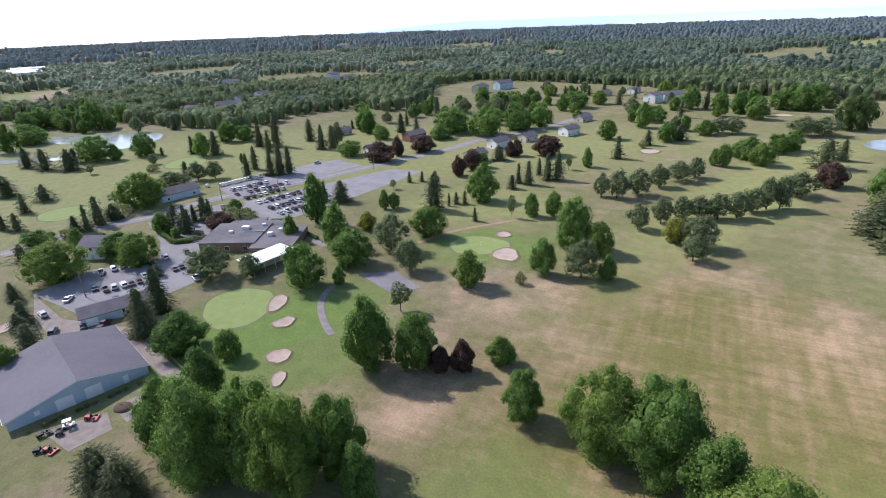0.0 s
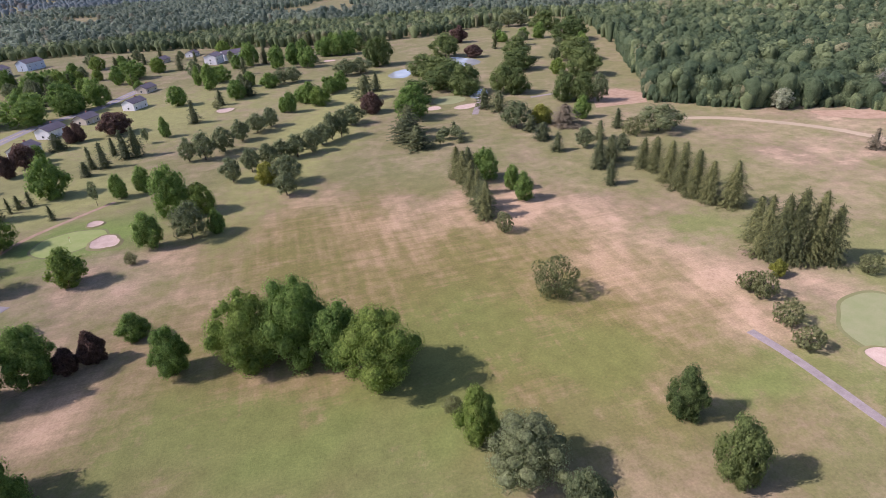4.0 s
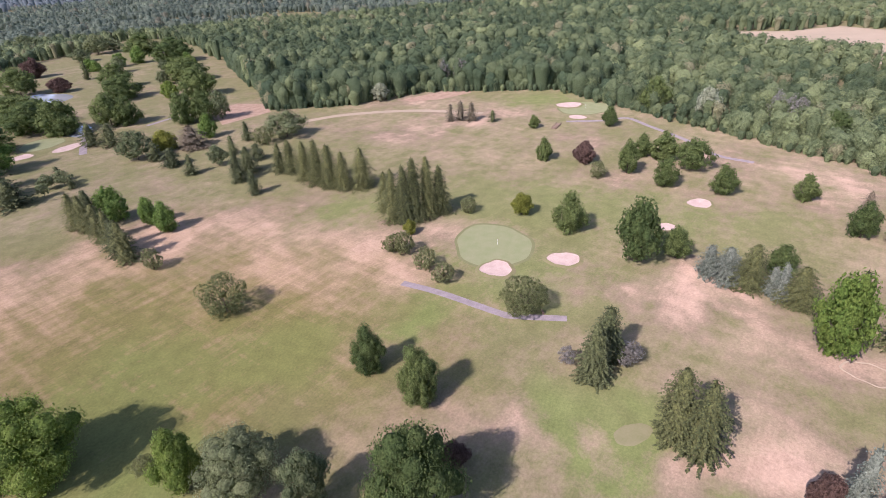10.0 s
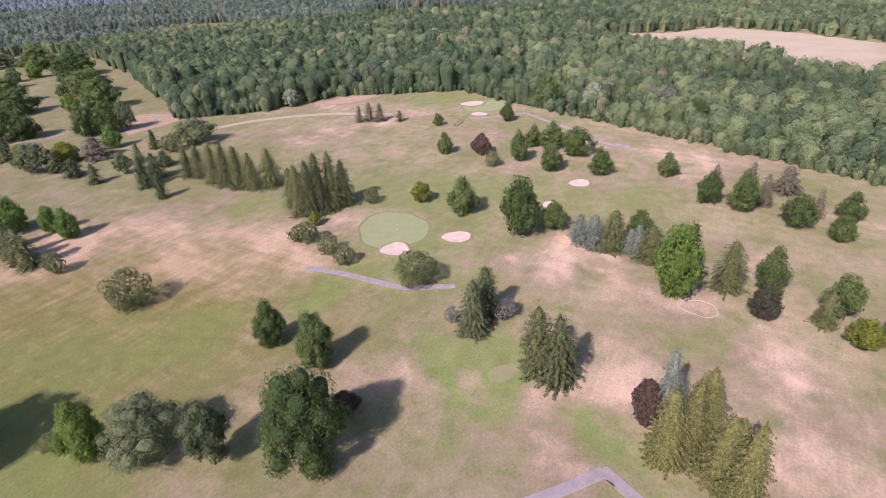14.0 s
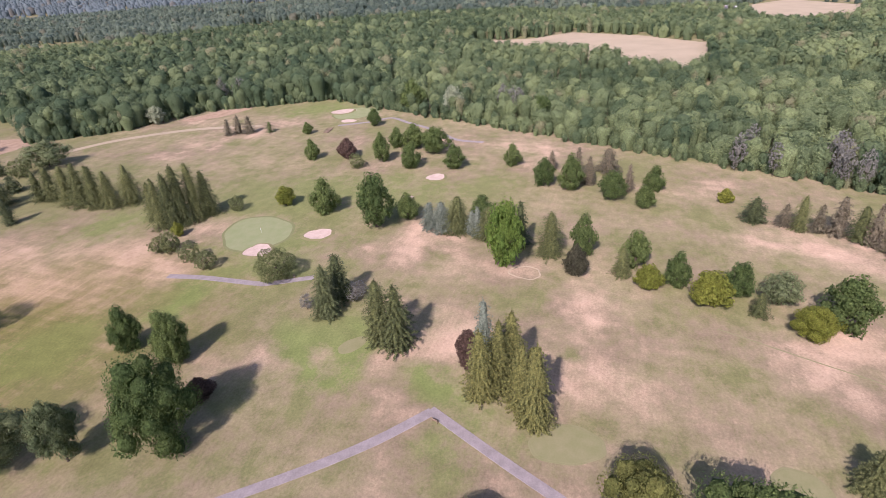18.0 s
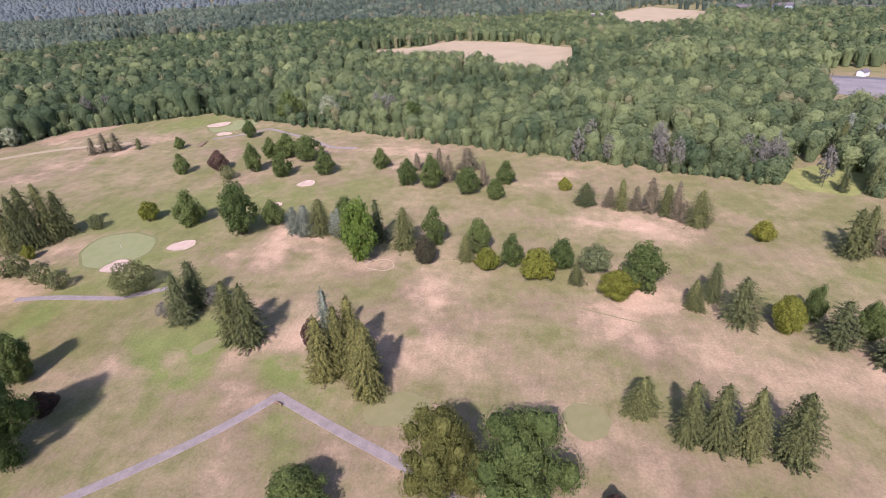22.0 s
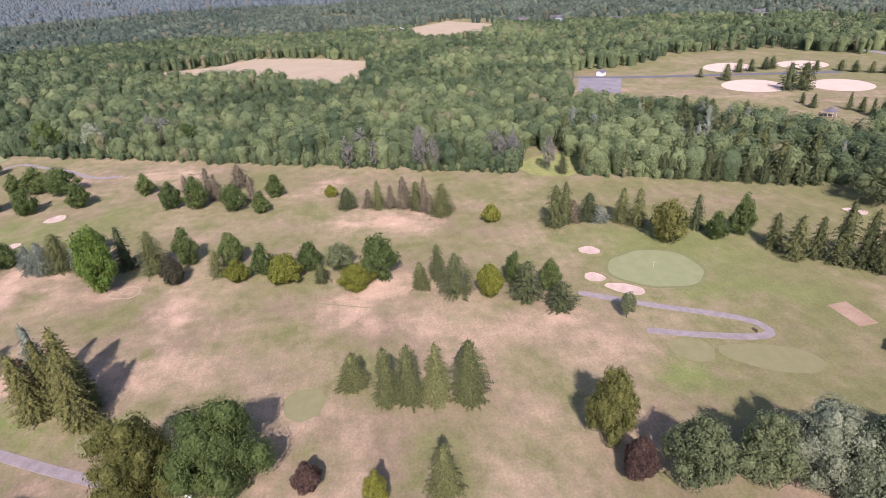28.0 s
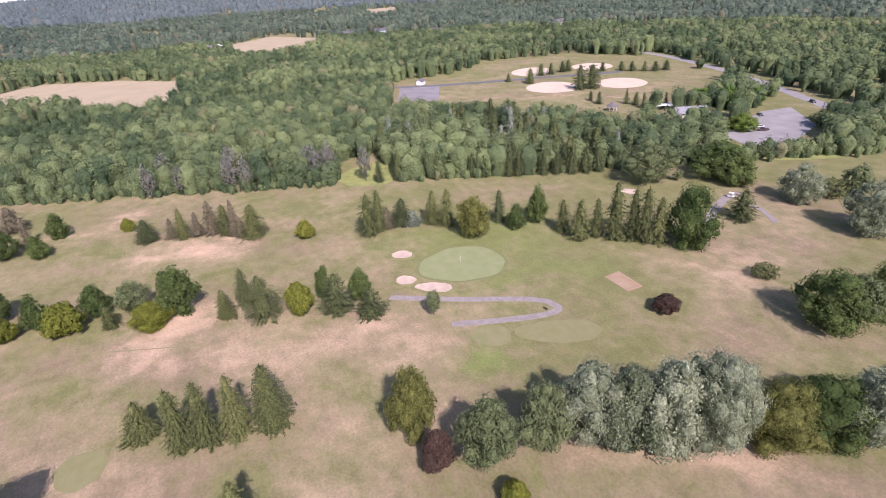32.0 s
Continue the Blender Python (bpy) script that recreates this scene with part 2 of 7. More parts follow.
def from_arrays(name, verts, faces, mat, tint=None):
    """A mesh from an (n, 3) array of corners and an (m, k) array of faces."""
    me = bpy.data.meshes.new(name)
    verts, faces = np.asarray(verts, np.float32), np.asarray(faces, np.int32)
    k = faces.shape[1]
    me.vertices.add(len(verts))
    me.vertices.foreach_set("co", verts.ravel())
    me.loops.add(faces.size)
    me.loops.foreach_set("vertex_index", faces.ravel())
    me.polygons.add(len(faces))
    me.polygons.foreach_set("loop_start", np.arange(0, faces.size, k, dtype=np.int32))
    me.polygons.foreach_set("loop_total", np.full(len(faces), k, np.int32))
    if tint is not None:
        me.attributes.new("tint", "FLOAT", "POINT").data.foreach_set("value", np.asarray(tint, np.float32))
    me.materials.append(mat)
    me.update(calc_edges=True)
    return me


def part(name, bm, mat, parent=None, label=""):
    """Links a bmesh or a mesh as one object, under its thing if there is one."""
    if isinstance(bm, bmesh.types.BMesh):
        me = bpy.data.meshes.new(name)
        bm.to_mesh(me)
        bm.free()
        me.materials.append(mat)
    else:
        me = bm
    ob = new(name, me)
    if parent is not None:
        ob.parent = parent
    if label:
        tagged(ob, label)
    return ob


def cards(c, nrm, size, rng, flat=0.6, loose=0.36):
    """Folded leaf clumps: a rhomb of two faces at each place c, facing about nrm."""
    m = len(c)
    nrm = nrm + rng.normal(0, loose, (m, 3))
    nrm /= np.linalg.norm(nrm, axis=1)[:, None] + 1e-9
    t = np.cross(nrm, rng.normal(0, 1, (m, 3)))
    t /= np.linalg.norm(t, axis=1)[:, None] + 1e-9
    b = np.cross(nrm, t)
    s = np.asarray(size)[:, None] if np.ndim(size) else size
    v = np.stack([c - t * s, c + b * s * flat + nrm * s * 0.25, c + t * s, c - b * s * flat + nrm * s * 0.25], 1)
    i = 4 * np.arange(m)[:, None]
    return v.reshape(-1, 3), np.concatenate([i + [[0, 1, 2]], i + [[0, 2, 3]]])


def flakes(c, nrm, size, rng):
    """Single leaf-clump triangles, for woods."""
    m = len(c)
    nrm = nrm + rng.normal(0, 0.30, (m, 3))
    nrm /= np.linalg.norm(nrm, axis=1)[:, None] + 1e-9
    t = np.cross(nrm, rng.normal(0, 1, (m, 3)))
    t /= np.linalg.norm(t, axis=1)[:, None] + 1e-9
    b = np.cross(nrm, t)
    s = np.asarray(size)[:, None]
    v = np.stack([c - t * s, c + t * s * 0.6 + b * s * 0.8, c + t * s * 0.6 - b * s * 0.8], 1)
    return v.reshape(-1, 3), np.arange(3 * m).reshape(-1, 3)


def joined(pieces):
    vs, fs, n = [], [], 0
    for v, f in pieces:
        vs.append(v)
        fs.append(f + n)
        n += len(v)
    return np.concatenate(vs), np.concatenate(fs)


def ball(c, r, rng, rings=5, seg=8, rag=0.12):
    """A rough low ellipsoid that fills the heart of a crown."""
    u = np.linspace(0.12, math.pi - 0.12, rings)[:, None]
    w = np.linspace(0, 2 * math.pi, seg, endpoint=False)[None]
    p = np.stack([np.sin(u) * np.cos(w), np.sin(u) * np.sin(w), np.cos(u) + 0 * w], -1) * (1 + rng.normal(0, rag, (rings, seg, 1)))
    v = p.reshape(-1, 3) * r + c
    f = []
    for a in range(rings - 1):
        for s in range(seg):
            q = [a * seg + s, a * seg + (s + 1) % seg, (a + 1) * seg + (s + 1) % seg, (a + 1) * seg + s]
            f += [[q[0], q[3], q[1]], [q[1], q[3], q[2]]]
    return v, np.array(f)


def stem(h, r0, r1, limbs, rng, spread, low, sides=7):
    """A tapered trunk with limbs."""
    bm = bmesh.new()

    def tube(a, b, ra, rb):
        a, b = Vector(a), Vector(b)
        d = (b - a).normalized()
        x = d.orthogonal().normalized()
        y = d.cross(x)
        rings = []
        for p, r in ((a, ra), (b, rb)):
            rings.append([bm.verts.new(p + x * r * math.cos(2 * math.pi * i / sides) + y * r * math.sin(2 * math.pi * i / sides)) for i in range(sides)])
        for i in range(sides):
            bm.faces.new((rings[0][i], rings[0][(i + 1) % sides], rings[1][(i + 1) % sides], rings[1][i]))
        bm.faces.new(rings[1])

    tube((0, 0, -0.3), (0, 0, 0.25), r0 * 1.5, r0)
    tube((0, 0, 0.25), (rng.normal(0, 0.1), rng.normal(0, 0.1), h), r0, r1)
    for i in range(limbs):
        a = 2 * math.pi * i / limbs + rng.normal(0, 0.3)
        z = h * (low + (0.9 - low) * rng.random())
        tube((0, 0, z), (math.cos(a) * spread, math.sin(a) * spread, z + spread * 0.7), r0 * 0.4, r0 * 0.12)
    return bm


def broad_crown(seed, w=10.0, h=11.0, low=0.6, lobes=34, n=6200, leaf=0.20, rise=0.5, core=0.80, taper=0.40):
    """A crown of overlapping lobes, each clad in leaf clumps, with an uneven outline."""
    rng = np.random.default_rng(seed)
    cz, rz, rr = low + (h - low) * rise, (h - low) * 0.5, w * 0.5
    cs, rs = [np.array([0, 0, cz])], [np.array([rr * 0.70, rr * 0.70, rz * 0.74])]
    for i in range(lobes):
        u = 1 - 2 * (i + 0.5) / lobes
        a = i * 2.39996 + rng.normal(0, 0.35)
        slim = 1 - taper * max(u, 0) ** 0.8 - 0.18 * max(-u - 0.3, 0)
        d = np.array([slim * math.sqrt(1 - u * u) * math.cos(a), slim * math.sqrt(1 - u * u) * math.sin(a), u])
        k = rng.uniform(0.58, 0.90)
        size = rng.uniform(0.15, 0.34)
        cs.append(np.array([0, 0, cz]) + d * np.array([rr, rr, rz]) * k)
        rs.append(np.array([rr, rr, rz * 0.9]) * size)
    pieces = [ball(c, r * core, rng, 5, 7) for c, r in zip(cs, rs)]
    area = np.array([(r[0] * r[1]) for r in rs])
    for c, r, k in zip(cs, rs, (area / area.sum() * n).astype(int)):
        d = rng.normal(0, 1, (k, 3))
        d /= np.linalg.norm(d, axis=1)[:, None]
        p = c + d * r * (0.86 + 0.30 * rng.random((k, 1)) ** 1.6)
        keep = np.ones(k, bool)
        for c2, r2 in zip(cs, rs):
            if c2 is not c:
                keep &= (((p - c2) / r2) ** 2).sum(1) > 0.62
        keep &= p[:, 2] > low * 0.4
        p, d = p[keep], d[keep]
        out = (p - np.array([0, 0, cz * 0.8])) / np.array([rr, rr, rz])
        pieces.append(cards(p, d * 0.6 + out * 0.7 + [0, 0, 0.25], leaf * rng.uniform(0.55, 1.4, len(p)), rng, 0.7, 0.62))
    v, f = joined(pieces)
    v[:, 2] = np.maximum(v[:, 2], 0.05)
    return fitted(v, f, w, h, 98.4)


def fitted(v, f, w, h, share=98.5):
    """Brings a crown to its nominal spread and height."""
    spread = np.percentile(np.hypot(v[:, 0], v[:, 1]), share)
    return v * np.array([0.5 * w / spread, 0.5 * w / spread, h / np.percentile(v[:, 2], 99.7)]), f


def sprays(c, axis, up, length, wide, rng):
    """Pointed needle sprays: a folded rhomb at each place c along its axis."""
    axis = axis + rng.normal(0, 0.22, axis.shape)
    axis /= np.linalg.norm(axis, axis=1)[:, None]
    side = np.cross(axis, up + rng.normal(0, 0.3, axis.shape))
    side /= np.linalg.norm(side, axis=1)[:, None] + 1e-9
    fold = np.cross(side, axis)
    a, b = length[:, None], wide[:, None]
    v = np.stack([c - axis * a * 0.5, c + side * b - fold * b * 0.3, c + axis * a * 0.6, c - side * b - fold * b * 0.3], 1)
    i = 4 * np.arange(len(c))[:, None]
    return v.reshape(-1, 3), np.concatenate([i + [[0, 1, 2]], i + [[0, 2, 3]]])


def conifer_crown(seed, w=7.0, h=13.0, low=0.3, gap=0.55, leaf=0.30, power=0.58, ragged=0.20, droop=0.26, fill=0.52):
    """Tiers of drooping boughs of pointed needle sprays, with dark gaps between them, round a solid heart."""
    rng = np.random.default_rng(seed)
    seg, rows, pieces = 11, 10, []
    bulge = rng.uniform(0, 6.28, 3)
    power = power * rng.uniform(0.86, 1.16)

    def reach(t, a=0.0):
        side = 1 + 0.10 * np.sin(a + bulge[0]) + 0.11 * np.sin(2 * a + 7 * t + bulge[1]) + 0.09 * np.sin(3 * a + 17 * t + bulge[2])
        return 0.5 * w * (1 - t) ** power * np.minimum(1.0, 0.66 + 2.4 * t) * side

    ring = []
    for z in np.linspace(low, h * 0.94, rows):
        t = (z - low) / (h - low)
        a = np.linspace(0, 2 * math.pi, seg, endpoint=False)
        r = (fill * reach(t, a) + 0.03) * (1 + rng.normal(0, 0.08, seg))
        ring.append(np.stack([r * np.cos(a), r * np.sin(a), 0 * a + z], 1))
    f = []
    for i in range(rows - 1):
        for s in range(seg):
            q = [i * seg + s, i * seg + (s + 1) % seg, (i + 1) * seg + (s + 1) % seg, (i + 1) * seg + s]
            f += [[q[0], q[1], q[3]], [q[1], q[2], q[3]]]
    pieces.append((np.concatenate(ring), np.array(f)))
    c, ax, up, ln, wd = [], [], [], [], []
    tiers = int((h - low) / gap)
    for i in range(tiers):
        t0 = (i + 0.1) / tiers
        boughs = max(5, int(2 * math.pi * reach(t0) / (gap * 1.45)))
        a0 = i * 2.4
        for j in range(boughs):
            a = 2 * math.pi * (j + rng.uniform(-0.3, 0.3)) / boughs + a0
            r = (reach(t0, a) + 0.10) * (1 + rng.normal(0, ragged))
            z = low + (h - low) * t0 + rng.normal(0, 0.3 * gap)
            out, wide = np.array([math.cos(a), math.sin(a), 0]), np.array([-math.sin(a), math.cos(a), 0])
            start = max(0.1, r - 2.0 - leaf)
            m = max(2, int((r - start) / (leaf * 1.25)))
            for q in range(m):
                x = start + (r - start) * (q + 1) / m
                t = x / r
                for off in (-1, 0, 1):
                    o = off * gap * 0.42 * (1.5 - t) * rng.uniform(0.6, 1.3)
                    zz = z - droop * x * t + 0.12 * r * max(0.0, t - 0.75) - abs(o) * 0.4 + rng.normal(0, 0.06)
                    p = out * x + wide * o
                    p[2] = max(zz, 0.15 + 0.5 * rng.random())
                    c.append(p)
                    ax.append(out * 0.9 + wide * off * 0.45 + np.array([0, 0, -droop * 1.2]))
                    up.append(np.array([0, 0, 0.9]) + out * 0.5)
                    ln.append(leaf * rng.uniform(0.9, 1.7))
                    wd.append(leaf * rng.uniform(0.35, 0.6))
    for k in range(6):
        c.append(np.array([rng.normal(0, 0.05), rng.normal(0, 0.05), h - 0.25 * k]))
        ax.append(np.array([rng.normal(0, 0.3), rng.normal(0, 0.3), 1.0]))
        up.append(np.array([1.0, 0.3, 0]))
        ln.append(0.5)
        wd.append(0.1 + 0.05 * k)
    pieces.append(sprays(np.array(c), np.array(ax), np.array(up), np.array(ln), np.array(wd), rng))
    v, f = joined(pieces)
    return fitted(v, f, w, h, 98.5)


# ---- trees: one of each kind is built, the rest are copies ----
KINDS = {
    # name: (object name, category, leaves, shape, nominal width, nominal height, label)
    "maple": ("maple_tree", "tree", "maple", "broad", 10, 11, "full round dark green deciduous tree standing on mown turf"),
    "bright": ("lime_tree", "tree", "bright", "broad", 10, 11, "dense bright green deciduous tree standing on mown turf"),
    "gold": ("honeylocust_tree", "tree", "gold", "broad", 8, 7, "low rounded tree with yellow-green leaves on dry turf"),
    "grey": ("ash_tree", "tree", "grey", "loose", 10, 9.5, "open grey-green round-crowned tree on dry turf"),
    "silver": ("silver_maple_tree", "tree", "silver", "broad", 11, 11, "tall silvery-leaved tree with pale upturned leaves"),
    "plum": ("plum_tree", "tree", "plum", "broad", 6, 6, "small dark purple-leaved ornamental tree"),
    "spruce": ("spruce_tree", "conifer", "spruce", "cone", 7, 13, "olive-green spruce with drooping tiered boughs"),
    "fir": ("fir_tree", "conifer", "fir", "cone", 7, 13, "dark green pointed fir tree with dense boughs"),
    "blue": ("blue_spruce_tree", "conifer", "blue", "cone", 6.5, 11, "bluish grey spruce with dense tiered boughs"),
    "brown": ("browning_spruce_tree", "conifer", "brown", "cone", 6.5, 10, "thin brownish spruce with sparse needles"),
    "pine": ("pine_tree", "conifer", "fir", "tier", 8, 10, "broad bushy dark pine with ragged boughs"),
    "dark": ("copper_beech_tree", "tree", "dark", "broad", 8, 9, "small dense tree with nearly black green leaves"),
    "oak": ("oak_tree", "tree", "oak", "broad", 10, 11, "tall dark green deciduous tree standing over dry turf"),
    "olive": ("linden_tree", "tree", "olive", "broad", 10, 11, "dense olive-green tree with yellowish leaf tips on dry turf"),
    "sunlit": ("norway_spruce_tree", "conifer", "sunlit", "cone", 7, 13, "spruce with drooping boughs and sunlight painted into yellow-olive needles beside the cart path"),
    "bare": ("bare_tree", "tree", "bare", "thin", 6, 11, "thin grey-brown tree with bare twiggy branches"),
    "shrub": ("shrub", "shrub", "shrub", "low", 6, 4, "low spreading olive-green shrub on dry turf"),
    "sapling": ("young_tree", "tree", "grey", "thin", 5, 6, "slender young tree with a sparse grey-green crown"),
}


def build_tree(kind, seed, far, grown):
    """far: 0 for trees near the flight, 1 and 2 for simpler ones further off. grown: large trees have more leaves of the same size."""
    name, cat, leaves, shape, w, h, label = KINDS[kind]
    if grown:
        w, h = w * 1.7, h * 1.35
    rng = np.random.default_rng(seed + 50)
    root = tagged(new(name), label, cat)
    k, s = ((1.0, 1.0), (0.42, 1.5), (0.18, 2.3))[far]
    k *= 1.9 if grown else 1.0
    if shape == "cone":
        v, f = conifer_crown(seed, w, h, 0.3, (0.58, 0.80, 1.15)[far], (0.30, 0.42, 0.66)[far], 0.46)
        trunk = stem(h * 0.85, 0.22, 0.04, 0, rng, 0, 0.2)
    elif shape == "tier":
        v, f = conifer_crown(seed, w, h, 0.4, (0.72, 0.9, 1.25)[far], (0.36, 0.48, 0.7)[far], 0.46, 0.26, 0.10, 0.45)
        trunk = stem(h * 0.8, 0.25, 0.05, 4, rng, w * 0.25, 0.3)
    elif shape == "loose":
        v, f = broad_crown(seed, w, h, 0.8, 36, int(8200 * k), 0.15 * s, 0.5, 0.66 if far == 0 else 0.55)
        trunk = stem(h * 0.6, 0.24, 0.1, 6, rng, w * 0.25, 0.35)
    elif shape == "low":
        v, f = broad_crown(seed, w, h, 0.1, 30, int(2900 * k), 0.15 * s, 0.45, 0.18)
        trunk = stem(h * 0.5, 0.14, 0.05, 5, rng, w * 0.3, 0.15)
    elif shape == "thin":
        v, f = broad_crown(seed, w, h, 1.3, 16, int(1600 * k), 0.18 * s, 0.5, 0.4)
        trunk = stem(h * 0.7, 0.11, 0.04, 6, rng, w * 0.28, 0.35)
    else:
        v, f = broad_crown(seed, w, h, n=int(9500 * k), leaf=0.155 * s, core=0.70 if far == 0 else 0.62, rise=(0.41, 0.38, 0.35)[seed % 3], taper=(0.42, 0.58, 0.74)[seed % 3] * (0.6 if grown else 1.0))
        trunk = stem(h * 0.6, 0.3, 0.12, 6, rng, w * 0.25, 0.3)
    part("trunk", trunk, M_BARK, root)
    part("crown", from_arrays("crown", v, f, LEAF[leaves]), None, root)
    return root


SOURCES, PLANTED = {}, [0]


def plant(kind, rows, group=""):
    """Rows of x, y, height and width in metres; the first of a kind is built, the rest share its meshes. Those far from the flight are simpler."""
    w0, h0 = KINDS[kind][4:6]
    for x, y, h, w in rows:
        if KINDS[kind][3] == "cone":
            w = max(w * 1.04, {"spruce": 0.47, "sunlit": 0.47, "blue": 0.40}.get(kind, 0.46) * h)
        if kind == "gold":
            h, w = h * 0.9, w * 0.86
        PLANTED[0] += 1
        i = PLANTED[0]
        reach = math.hypot(x + 15, y + 20 - max(-75, min(60, y + 20)))
        far = 0 if reach < 120 else 1 if reach < 220 else 2
        if far == 2:
            w = w * 1.14
        grown = w > 1.4 * w0
        key = (kind, i % 3, far, grown)
        wn0, hn0 = (w0 * 1.7, h0 * 1.35) if grown else (w0, h0)
        m = pose(x, y, 0, 0, 0, (i * 137.5) % 360) @ Matrix.Diagonal((w / wn0, w / wn0, h / hn0, 1))
        if key not in SOURCES:
            ob = SOURCES[key] = build_tree(kind, 11 * (i % 3) + len(kind) * 7, far, grown)
            ob.matrix_basis = m
        else:
            src = SOURCES[key]
            keep = src.matrix_basis.copy()
            src.matrix_basis = Matrix()
            ob = copy_thing(src, m)
            src.matrix_basis = keep
        if group:
            tagged(ob, group=group)


# ---- the lie of the land ----


def inside(poly, x, y):
    """Which of the points lie in the polygon."""
    hit = np.zeros(np.shape(x), bool)
    for (ax, ay), (bx, by) in zip(poly, poly[1:] + poly[:1]):
        if ay != by:
            hit ^= ((ay > y) != (by > y)) & (x < (bx - ax) * (y - ay) / (by - ay) + ax)
    return hit


def blob(x, y, cx, cy, rx, ry, turn=0.0, soft=0.5):
    """1 inside an ellipse, falling softly to 0 outside it."""
    a = radians(turn)
    u, v = (x - cx) * math.cos(a) + (y - cy) * math.sin(a), -(x - cx) * math.sin(a) + (y - cy) * math.cos(a)
    d = np.sqrt((u / rx) ** 2 + (v / ry) ** 2)
    return np.clip((1 + soft - d) / (2 * soft), 0, 1)

COURSE = [(324, 151), (84, -377), (40, -470), (-200, -500), (-700, -300), (-900, 100), (-678.5, 334.0), (-656.8, 416.7), (-545.9, 368.9), (-472.5, 357.4), (-374.7, 365.3), (-369.1, 448.1), (-344.4, 509.9), (-293.9, 484.1), (-281.6, 544.5), (-356.1, 705.4), (-321.1, 782.0), (-191.9, 762.3), (-116.3, 740.9), (-10, 690), (39, 668), (89, 655), (171, 664), (230, 703), (278, 702), (318, 770), (360, 775), (385, 715), (353, 615), (290, 452), (236, 338), (205, 285), (232, 250), (285, 225)]
HAY = [(601.8, 162.3), (629.9, 59.5), (677.3, 19.6), (634.7, -57.7), (571.6, -115.7), (461.3, -101.6), (410.1, -87.9), (428.0, -57.2), (478.9, -18.5), (507.3, 34.4)]
BALL = [(410.2, -270.9), (413.1, -332.0), (459.4, -400.7), (442.3, -479.5), (366.6, -521.8), (248.5, -483.7), (192.7, -388.1), (205.9, -360.8), (223.0, -336.7), (213.8, -304.3), (241.4, -283.6), (273.5, -253.8), (290.8, -226.1)]
LOT_WEST = [(171.0, -406.3), (166.6, -435.0), (128.1, -410.0), (99.8, -349.9), (97.5, -331.6), (107.9, -317.6), (126.9, -321.8)]


def rise(x, y):
    """The land climbs gently towards the far horizon."""
    az = np.degrees(np.arctan2(y, x))
    return 82 * np.clip((np.hypot(x, y) - 1500) / 3100, 0, 1.05) ** 1.5 * np.clip((76 - az) / 16, 0, 1)


def ripple(x, y, size, seed):
    """Uneven waves about 0, for frayed outlines."""
    rng = np.random.default_rng(seed)
    out = 0
    for i in range(9):
        a, q = rng.uniform(0, 6.28), size * rng.uniform(0.5, 1.6)
        out = out + np.sin((x * math.cos(a) + y * math.sin(a)) * 6.28 / q + rng.uniform(0, 6.28))
    return out / 3.2


def land(x, y):
    """How dry, how well watered and how plainly mown the turf is at a place."""
    dry = np.full(np.shape(x), 0.15)
    patch = np.clip(0.72 + 0.30 * ripple(x, y, 22, 4) + 0.22 * ripple(x, y, 9, 8), 0.05, 1.25)
    x, y = x + 3.2 * ripple(x, y, 26, 1) + 1.6 * ripple(x, y, 10, 2), y + 3.2 * ripple(x, y, 26, 3) + 1.6 * ripple(x, y, 10, 5)
    lush = np.zeros(np.shape(x))
    mown = np.zeros(np.shape(x))
    fair = np.zeros(np.shape(x))
    for c in DRY:
        dry = dry + c[5] * 1.22 * patch * blob(x, y, *c[:5], 0.75)
    for c in LUSH:
        b = blob(x, y, *c[:5], 0.4)
        lush = np.maximum(lush, b * c[5])
        dry = dry - 0.45 * b * c[5]
    for c in MOWN:
        mown = np.maximum(mown, blob(x, y, *c[:5], 0.5))
    for c in FAIR:
        b = blob(x, y, *c[:5], 0.35)
        fair = np.maximum(fair, b)
        dry = dry - 0.12 * b
    return dry, lush, mown, fair


# cx, cy, rx, ry, turn, how much
def spots(amount, rows):
    return [(*r, amount) for r in rows]


